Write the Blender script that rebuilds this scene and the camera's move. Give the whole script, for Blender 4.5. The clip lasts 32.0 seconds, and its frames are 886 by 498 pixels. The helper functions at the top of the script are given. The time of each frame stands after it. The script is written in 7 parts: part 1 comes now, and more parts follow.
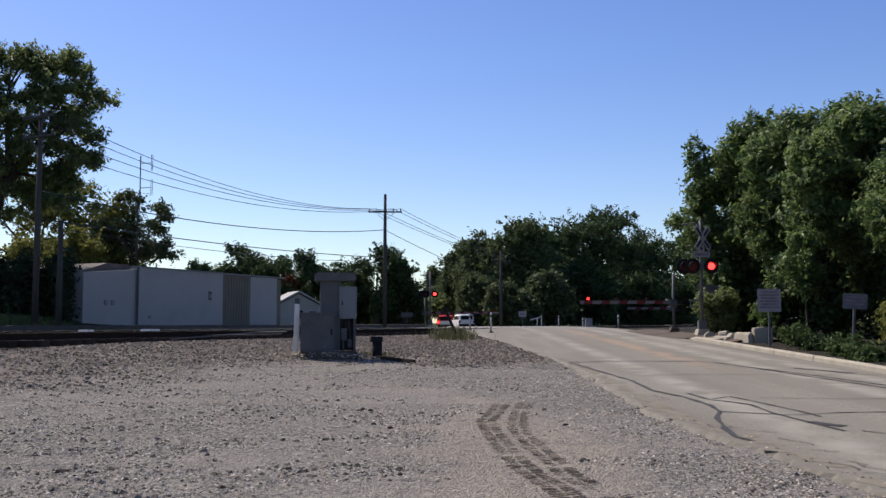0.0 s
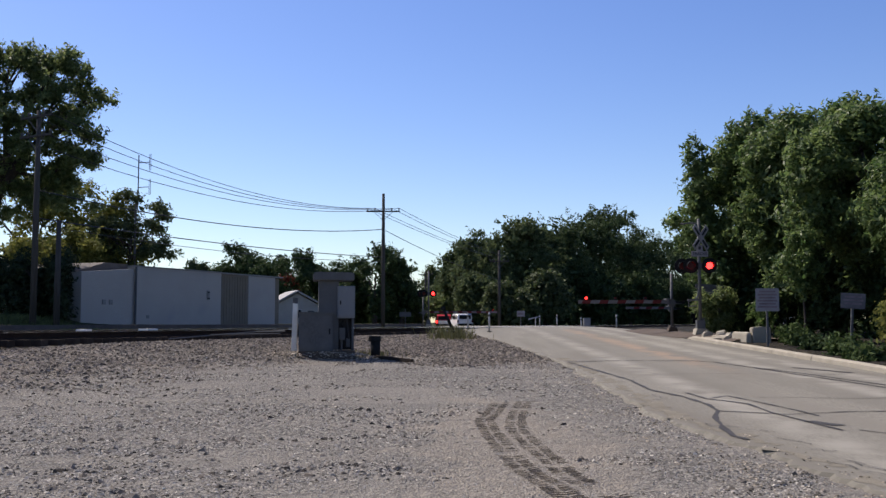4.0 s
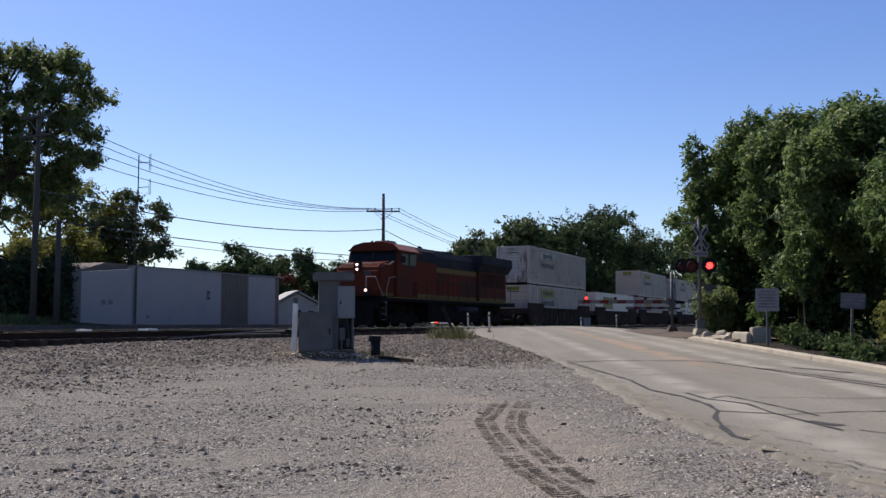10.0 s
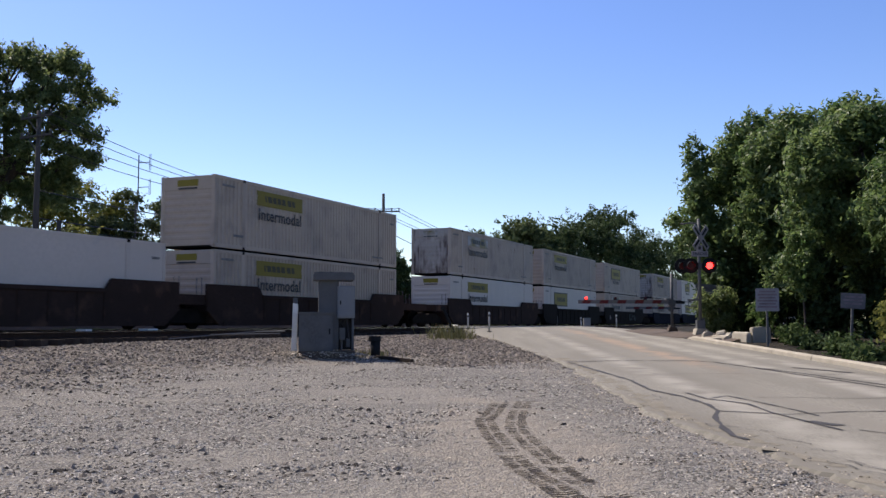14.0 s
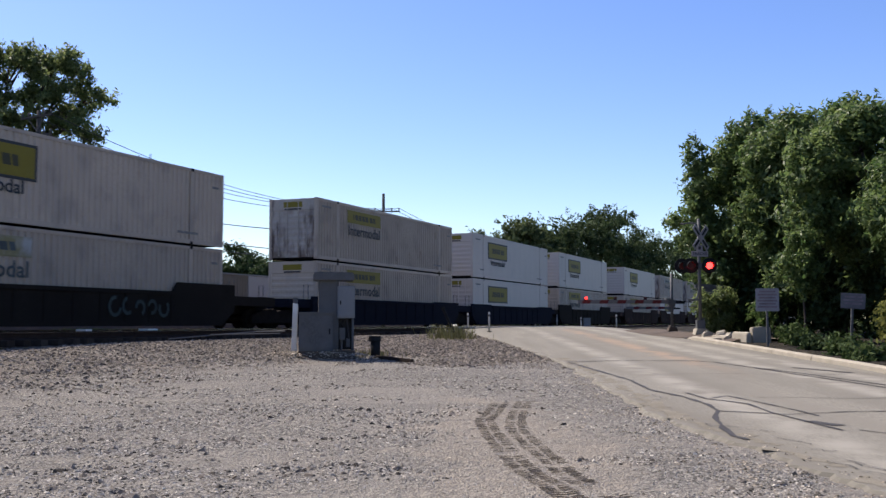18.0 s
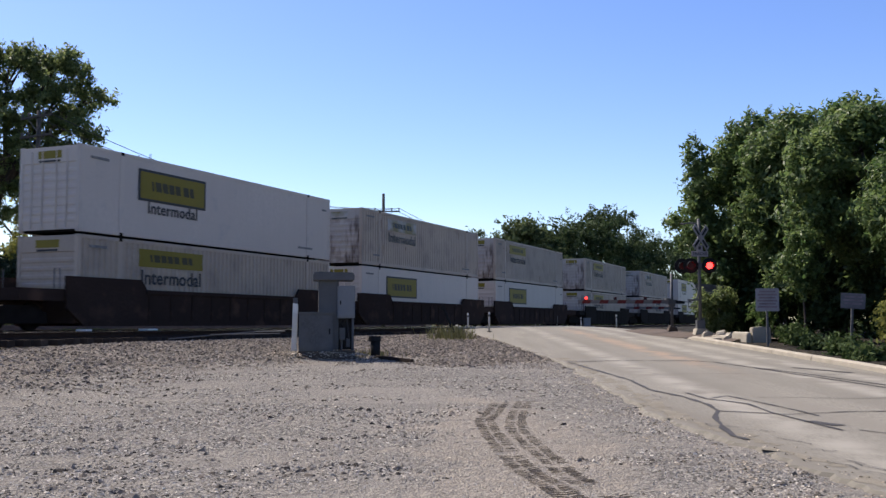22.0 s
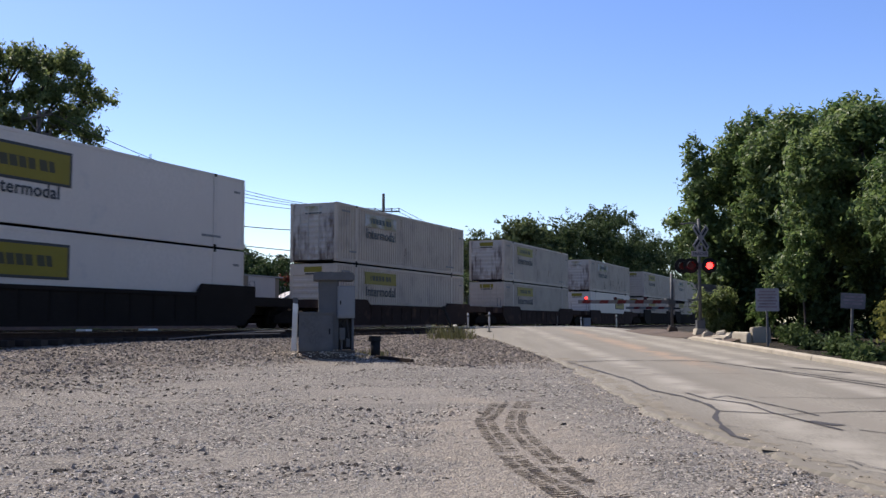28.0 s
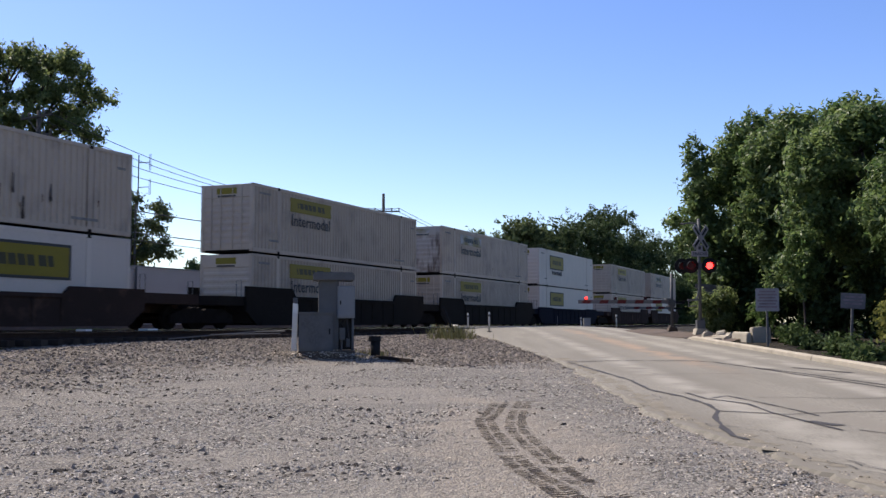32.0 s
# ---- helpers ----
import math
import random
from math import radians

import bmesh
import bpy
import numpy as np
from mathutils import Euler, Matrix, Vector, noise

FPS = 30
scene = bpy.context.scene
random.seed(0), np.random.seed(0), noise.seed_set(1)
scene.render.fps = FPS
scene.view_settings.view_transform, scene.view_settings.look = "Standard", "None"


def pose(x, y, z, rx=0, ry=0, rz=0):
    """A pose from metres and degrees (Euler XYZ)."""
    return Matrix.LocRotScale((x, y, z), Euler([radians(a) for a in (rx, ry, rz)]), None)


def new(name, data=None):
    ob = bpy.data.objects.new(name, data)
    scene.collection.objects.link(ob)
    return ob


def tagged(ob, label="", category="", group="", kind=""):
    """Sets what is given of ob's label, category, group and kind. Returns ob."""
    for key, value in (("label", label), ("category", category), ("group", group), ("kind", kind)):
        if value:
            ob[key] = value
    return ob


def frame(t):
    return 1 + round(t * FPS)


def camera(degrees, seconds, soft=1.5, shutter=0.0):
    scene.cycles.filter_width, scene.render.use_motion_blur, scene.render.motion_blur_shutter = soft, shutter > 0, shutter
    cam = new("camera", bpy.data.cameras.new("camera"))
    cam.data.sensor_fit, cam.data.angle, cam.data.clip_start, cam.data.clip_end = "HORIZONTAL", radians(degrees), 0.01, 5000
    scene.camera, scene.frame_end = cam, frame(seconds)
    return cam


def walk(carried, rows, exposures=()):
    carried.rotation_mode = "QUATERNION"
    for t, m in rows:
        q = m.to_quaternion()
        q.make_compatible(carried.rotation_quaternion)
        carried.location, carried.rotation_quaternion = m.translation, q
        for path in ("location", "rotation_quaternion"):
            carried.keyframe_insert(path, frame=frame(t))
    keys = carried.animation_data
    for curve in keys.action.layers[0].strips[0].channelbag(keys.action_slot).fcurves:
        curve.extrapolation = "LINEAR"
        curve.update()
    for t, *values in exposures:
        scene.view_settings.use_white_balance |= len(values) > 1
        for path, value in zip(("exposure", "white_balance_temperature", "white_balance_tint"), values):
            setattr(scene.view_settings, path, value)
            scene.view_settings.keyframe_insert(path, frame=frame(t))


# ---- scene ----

# ---------------------------------------------------------------- camera
cam = camera(48.285, 32.0, soft=1.42, shutter=0.15)
EYE = (0.0, 0.0, 0.25)


def held(turn, tilt):
    return pose(*EYE, 90 + 4.258 + tilt, 0, turn)


walk(cam, [(0.0, held(0.10, 0.03)), (0.5, held(0.10, 0.03)), (0.9, held(0.0, 0.0)),
           (16.0, held(0.0, 0.0)), (32.0, held(0.0, 0.0))],
     exposures=[(t, e, 6500, 14) for t, e in ((0.0, 0.84), (8.0, 0.90), (10.0, 0.90), (11.0, 1.02), (12.0, 1.14), (14.0, 1.13), (17.0, 1.24), (19.0, 1.23), (23.0, 1.25), (32.0, 1.22))])

# ---------------------------------------------------------------- light
SUN_EL, SUN_AZ = radians(51), radians(-46)      # azimuth from +y towards +x
world = bpy.data.worlds.new("sky")
scene.world = world
world.use_nodes = True
wn = world.node_tree.nodes
wl = world.node_tree.links
for nd in list(wn):
    wn.remove(nd)
w_out = wn.new("ShaderNodeOutputWorld")
w_bg = wn.new("ShaderNodeBackground")
w_sky = wn.new("ShaderNodeTexSky")
w_sky.sky_type = "NISHITA"
w_sky.sun_disc = False
w_sky.sun_elevation = SUN_EL
w_sky.sun_rotation = SUN_AZ
w_sky.altitude = 200
w_sky.air_density = 1.0
w_sky.dust_density = 0.5
w_sky.ozone_density = 3.0
w_bg.inputs[1].default_value = 0.077
w_tone = wn.new("ShaderNodeHueSaturation")
w_tone.inputs["Saturation"].default_value = 1.2
w_tone.inputs["Hue"].default_value = 0.515
wl.new(w_sky.outputs[0], w_tone.inputs["Color"])
wl.new(w_tone.outputs[0], w_bg.inputs[0])
wl.new(w_bg.outputs[0], w_out.inputs[0])
sun_data = bpy.data.lights.new("sun", "SUN")
sun_data.energy = 3.4
sun_data.angle = radians(0.53)
sun_data.color = (1.0, 0.92, 0.80)
sun = new("sun", sun_data)
to_sun = Vector((math.sin(SUN_AZ) * math.cos(SUN_EL), math.cos(SUN_AZ) * math.cos(SUN_EL), math.sin(SUN_EL)))
sun.matrix_basis = Matrix.Translation(to_sun * 60) @ to_sun.to_track_quat("Z", "Y").to_matrix().to_4x4()


# ---------------------------------------------------------------- materials
def mat(name, base, rough=0.8, metal=0.0, var=0.0, scale=3.0, fine=0.0, fscale=60.0, bump=0.0, bscale=80.0,
        tint=None, island=0.0, stretch=None, dist=0.01, obj=0.0, spec=0.3, stain=None, sscale=0.6, slo=0.55, shi=0.7):
    """Principled surface: base colour varied at a broad and a fine scale, with relief."""
    m = bpy.data.materials.new(name)
    m.use_nodes = True
    nt = m.node_tree
    n, l = nt.nodes, nt.links
    p = n["Principled BSDF"]
    p.inputs["Roughness"].default_value = rough
    p.inputs["Metallic"].default_value = metal
    p.inputs["Specular IOR Level"].default_value = spec
    tc = n.new("ShaderNodeTexCoord")
    vec = tc.outputs["Object"]
    if stretch:
        mp = n.new("ShaderNodeMapping")
        mp.inputs["Scale"].default_value = stretch
        l.new(vec, mp.inputs[0])
        vec = mp.outputs[0]

    def tex(s, detail=4.0):
        t = n.new("ShaderNodeTexNoise")
        t.inputs["Scale"].default_value = s
        t.inputs["Detail"].default_value = detail
        l.new(vec, t.inputs["Vector"])
        return t.outputs["Fac"]

    def mixc(fac, a, b):
        x = n.new("ShaderNodeMix")
        x.data_type = "RGBA"
        if isinstance(fac, float):
            x.inputs[0].default_value = fac
        else:
            l.new(fac, x.inputs[0])
        for i, v in ((6, a), (7, b)):
            if isinstance(v, tuple):
                x.inputs[i].default_value = (*v[:3], 1)
            else:
                l.new(v, x.inputs[i])
        return x.outputs[2]

    def ramp(fac, lo, hi):
        r = n.new("ShaderNodeMapRange")
        r.inputs[1].default_value, r.inputs[2].default_value = lo, hi
        l.new(fac, r.inputs[0])
        return r.outputs[0]

    col = base
    if var:
        other = tint or tuple(c * (1 - var) for c in base)
        col = mixc(ramp(tex(scale), 0.35, 0.65), col, other)
    if fine:
        dark = tuple(c * (1 - fine) for c in base)
        f = ramp(tex(fscale, 6.0), 0.4, 0.62)
        col = mixc(f, col, dark)
    if stain:
        col = mixc(ramp(tex(sscale, 6.0), slo, shi), col, stain)
    if island or obj:
        src = n.new("ShaderNodeNewGeometry").outputs["Random Per Island"] if island else n.new("ShaderNodeObjectInfo").outputs["Random"]
        hsv = n.new("ShaderNodeHueSaturation")
        amt = island or obj
        r = n.new("ShaderNodeMapRange")
        r.inputs[3].default_value, r.inputs[4].default_value = 1 - amt, 1 + amt
        l.new(src, r.inputs[0])
        l.new(r.outputs[0], hsv.inputs["Value"])
        if isinstance(col, tuple):
            hsv.inputs["Color"].default_value = (*col, 1)
        else:
            l.new(col, hsv.inputs["Color"])
        col = hsv.outputs[0]
    if isinstance(col, tuple):
        p.inputs["Base Color"].default_value = (*col, 1)
    else:
        l.new(col, p.inputs["Base Color"])
    if bump:
        b = n.new("ShaderNodeBump")
        b.inputs["Strength"].default_value = bump
        b.inputs["Distance"].default_value = dist
        l.new(tex(bscale, 5.0), b.inputs["Height"])
        l.new(b.outputs[0], p.inputs["Normal"])
    return m


def glow(name, color, strength):
    m = bpy.data.materials.new(name)
    m.use_nodes = True
    p = m.node_tree.nodes["Principled BSDF"]
    p.inputs["Base Color"].default_value = (*color, 1)
    p.inputs["Emission Color"].default_value = (*color, 1)
    p.inputs["Emission Strength"].default_value = strength
    return m


def leaf_mat(name, c1, c2, thin=0.3, rough=0.75, spec=0.12):
    """Leaves: two greens mixed leaf by leaf and patch by patch, some light passing through."""
    m = bpy.data.materials.new(name)
    m.use_nodes = True
    n, l = m.node_tree.nodes, m.node_tree.links
    p = n["Principled BSDF"]
    p.inputs["Roughness"].default_value = rough
    p.inputs["Specular IOR Level"].default_value = spec
    geo = n.new("ShaderNodeNewGeometry")
    tc = n.new("ShaderNodeTexCoord")
    nz = n.new("ShaderNodeTexNoise")
    nz.inputs["Scale"].default_value = 0.45
    l.new(tc.outputs["Object"], nz.inputs["Vector"])
    add = n.new("ShaderNodeMath")
    add.operation = "ADD"
    l.new(nz.outputs["Fac"], add.inputs[0])
    l.new(geo.outputs["Random Per Island"], add.inputs[1])
    mr = n.new("ShaderNodeMapRange")
    mr.inputs[1].default_value, mr.inputs[2].default_value = 0.5, 1.4
    l.new(add.outputs[0], mr.inputs[0])
    mx = n.new("ShaderNodeMix")
    mx.data_type = "RGBA"
    mx.inputs[6].default_value, mx.inputs[7].default_value = (*c1, 1), (*c2, 1)
    l.new(mr.outputs[0], mx.inputs[0])
    l.new(mx.outputs[2], p.inputs["Base Color"])
    tr = n.new("ShaderNodeBsdfTranslucent")
    l.new(mx.outputs[2], tr.inputs[0])
    ms = n.new("ShaderNodeMixShader")
    ms.inputs[0].default_value = thin
    l.new(p.outputs[0], ms.inputs[1])
    l.new(tr.outputs[0], ms.inputs[2])
    l.new(ms.outputs[0], n["Material Output"].inputs[0])
    return m


def ground_mat():
    """Gravel lot: dusty tan-grey fines, crushed stone, coarser grey stone towards the tracks, grass beyond them."""
    m = bpy.data.materials.new("gravel ground")
    m.use_nodes = True
    n, l = m.node_tree.nodes, m.node_tree.links
    p = n["Principled BSDF"]
    p.inputs["Roughness"].default_value = 0.95
    p.inputs["Specular IOR Level"].default_value = 0.15
    tc = n.new("ShaderNodeTexCoord")
    vec = tc.outputs["Object"]

    def tex(kind, s, detail=4.0):
        t = n.new("ShaderNodeTexNoise" if kind == "n" else "ShaderNodeTexVoronoi")
        t.inputs["Scale"].default_value = s
        if kind == "n":
            t.inputs["Detail"].default_value = detail
        l.new(vec, t.inputs["Vector"])
        return t

    def rng(fac, lo, hi, a=0.0, b=1.0):
        r = n.new("ShaderNodeMapRange")
        for i, v in enumerate((lo, hi, a, b)):
            r.inputs[i + 1].default_value = v
        l.new(fac, r.inputs[0])
        return r.outputs[0]

    def mixc(fac, a, b, kind="MIX"):
        x = n.new("ShaderNodeMix")
        x.data_type = "RGBA"
        x.blend_type = kind
        l.new(fac, x.inputs[0])
        for i, v in ((6, a), (7, b)):
            if isinstance(v, tuple):
                x.inputs[i].default_value = (*v, 1)
            else:
                l.new(v, x.inputs[i])
        return x.outputs[2]

    patch = tex("n", 0.35, 5.0).outputs["Fac"]
    dust = mixc(rng(patch, 0.40, 0.60), (0.235, 0.217, 0.186), (0.168, 0.157, 0.139))
    stones = tex("v", 34.0)
    stone_col = mixc(rng(stones.outputs["Color"], 0.15, 0.85), (0.05, 0.046, 0.042), (0.50, 0.465, 0.40))
    cover = tex("n", 5.0, 6.0).outputs["Fac"]
    # smoother, paler bands where wheels have passed, curving across the lot
    mp = n.new("ShaderNodeMapping")
    mp.inputs["Scale"].default_value = (0.16, 0.85, 1.0)
    mp.inputs["Rotation"].default_value = (0, 0, 0.25)
    l.new(vec, mp.inputs[0])
    bands = n.new("ShaderNodeTexNoise")
    bands.inputs["Scale"].default_value = 1.3
    bands.inputs["Detail"].default_value = 5.0
    bands.inputs["Distortion"].default_value = 0.6
    l.new(mp.outputs[0], bands.inputs["Vector"])
    # trodden dust round the tyre prints
    turn = n.new("ShaderNodeMapping")
    turn.vector_type = "TEXTURE"
    turn.inputs["Location"].default_value = (0.75, 10.6, -1.0)
    turn.inputs["Rotation"].default_value = (0, 0, 0.05)
    turn.inputs["Scale"].default_value = (1.35, 6.0, 3.0)
    l.new(vec, turn.inputs[0])
    far_off = n.new("ShaderNodeVectorMath")
    far_off.operation = "LENGTH"
    l.new(turn.outputs[0], far_off.inputs[0])
    edge = n.new("ShaderNodeMath")
    edge.operation = "MULTIPLY_ADD"
    edge.inputs[1].default_value = 1.3
    l.new(tex("n", 1.4, 6.0).outputs["Fac"], edge.inputs[0])
    l.new(far_off.outputs["Value"], edge.inputs[2])
    trodden = rng(edge.outputs[0], 1.6, 1.25)
    most = n.new("ShaderNodeMath")
    most.operation = "MAXIMUM"
    l.new(rng(bands.outputs["Fac"], 0.50, 0.60), most.inputs[0])
    l.new(trodden, most.inputs[1])
    worn = most.outputs[0]
    dust = mixc(worn, dust, (0.245, 0.225, 0.19))
    dust = mixc(trodden, dust, (0.285, 0.25, 0.2))
    dust = mixc(rng(bands.outputs["Fac"], 0.46, 0.36, 0.0, 0.6), dust, (0.165, 0.152, 0.133))
    amount = n.new("ShaderNodeMath")
    amount.operation = "ADD"
    l.new(cover, amount.inputs[0])
    l.new(patch, amount.inputs[1])
    cov = n.new("ShaderNodeMath")
    cov.operation = "MULTIPLY"
    l.new(rng(amount.outputs[0], 0.86, 1.1, 0.15, 1.0), cov.inputs[0])
    l.new(rng(worn, 0.0, 1.0, 1.0, 0.35), cov.inputs[1])
    col = mixc(cov.outputs[0], dust, stone_col)
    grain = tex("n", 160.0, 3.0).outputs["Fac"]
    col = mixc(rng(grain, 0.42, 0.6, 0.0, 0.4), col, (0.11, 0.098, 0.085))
    # random dark blotches painted as the small shadows among clumps
    clump_shade = tex("n", 13.0, 7.0).outputs["Fac"]
    col = mixc(rng(clump_shade, 0.52, 0.68, 0.0, 0.6), col, (0.16, 0.142, 0.12))
    grit = tex("v", 75.0)
    col = mixc(rng(grit.outputs["Color"], 0.6, 0.98, 0.0, 0.5), col, (0.55, 0.505, 0.43))
    # dark ballast fines towards the near track
    wav = n.new("ShaderNodeMath")
    wav.operation = "MULTIPLY_ADD"
    wav.inputs[1].default_value = 5.0
    near = n.new("ShaderNodeVectorMath")
    near.operation = "DOT_PRODUCT"
    near.inputs[1].default_value = (-0.9190, 0.3943, 0)
    l.new(vec, near.inputs[0])
    l.new(tex("n", 0.7, 5.0).outputs["Fac"], wav.inputs[0])
    l.new(near.outputs["Value"], wav.inputs[2])
    bed_col = mixc(rng(stones.outputs["Color"], 0.1, 0.9), (0.07, 0.06, 0.05), (0.27, 0.235, 0.195))
    col = mixc(rng(wav.outputs[0], 15.2, 17.6, 0.0, 0.85), col, bed_col)
    spill = n.new("ShaderNodeMath")
    spill.operation = "MULTIPLY_ADD"
    spill.inputs[1].default_value = 9.0
    back = n.new("ShaderNodeSeparateXYZ")
    l.new(vec, back.inputs[0])
    l.new(tex("n", 0.45, 5.0).outputs["Fac"], spill.inputs[0])
    l.new(back.outputs[1], spill.inputs[2])
    col = mixc(rng(spill.outputs[0], 27.5, 31.0, 0.0, 0.8), col, bed_col)
    # grass beyond the tracks; leaf litter beyond the kerb, colour darkened for tree shade
    green = mixc(rng(tex("n", 1.3, 6.0).outputs["Fac"], 0.35, 0.65), (0.035, 0.045, 0.016), (0.075, 0.07, 0.032))
    # litter tones kept near black for the shade under the trees
    soil = mixc(rng(tex("n", 2.0, 6.0).outputs["Fac"], 0.35, 0.65), (0.022, 0.02, 0.014), (0.05, 0.042, 0.03))
    for normal, start, width, cover_col in (((-0.9190, 0.3943, 0), 29.5, 2.5, green), ((1, 0, 0), 9.42, 0.12, soil)):
        dot = n.new("ShaderNodeVectorMath")
        dot.operation = "DOT_PRODUCT"
        dot.inputs[1].default_value = normal
        l.new(vec, dot.inputs[0])
        col = mixc(rng(dot.outputs["Value"], start, start + width), col, cover_col)
    l.new(col, p.inputs["Base Color"])
    h = n.new("ShaderNodeMath")
    h.operation = "ADD"
    l.new(rng(stones.outputs["Distance"], 0.0, 0.6, 0.7, 0.0), h.inputs[0])
    l.new(rng(grit.outputs["Distance"], 0.0, 0.6, 0.35, 0.0), h.inputs[1])
    h2 = n.new("ShaderNodeMath")
    h2.operation = "MULTIPLY_ADD"
    h2.inputs[1].default_value = 1.6
    l.new(tex("n", 11.0, 6.0).outputs["Fac"], h2.inputs[0])
    l.new(h.outputs[0], h2.inputs[2])
    rough_h = n.new("ShaderNodeMath")
    rough_h.operation = "MULTIPLY"
    l.new(h2.outputs[0], rough_h.inputs[0])
    l.new(rng(cov.outputs[0], 0.0, 0.9, 0.45, 1.0), rough_h.inputs[1])
    h = rough_h
    b = n.new("ShaderNodeBump")
    b.inputs["Strength"].default_value = 1.0
    b.inputs["Distance"].default_value = 0.07
    l.new(h.outputs[0], b.inputs["Height"])
    l.new(b.outputs[0], p.inputs["Normal"])
    return m


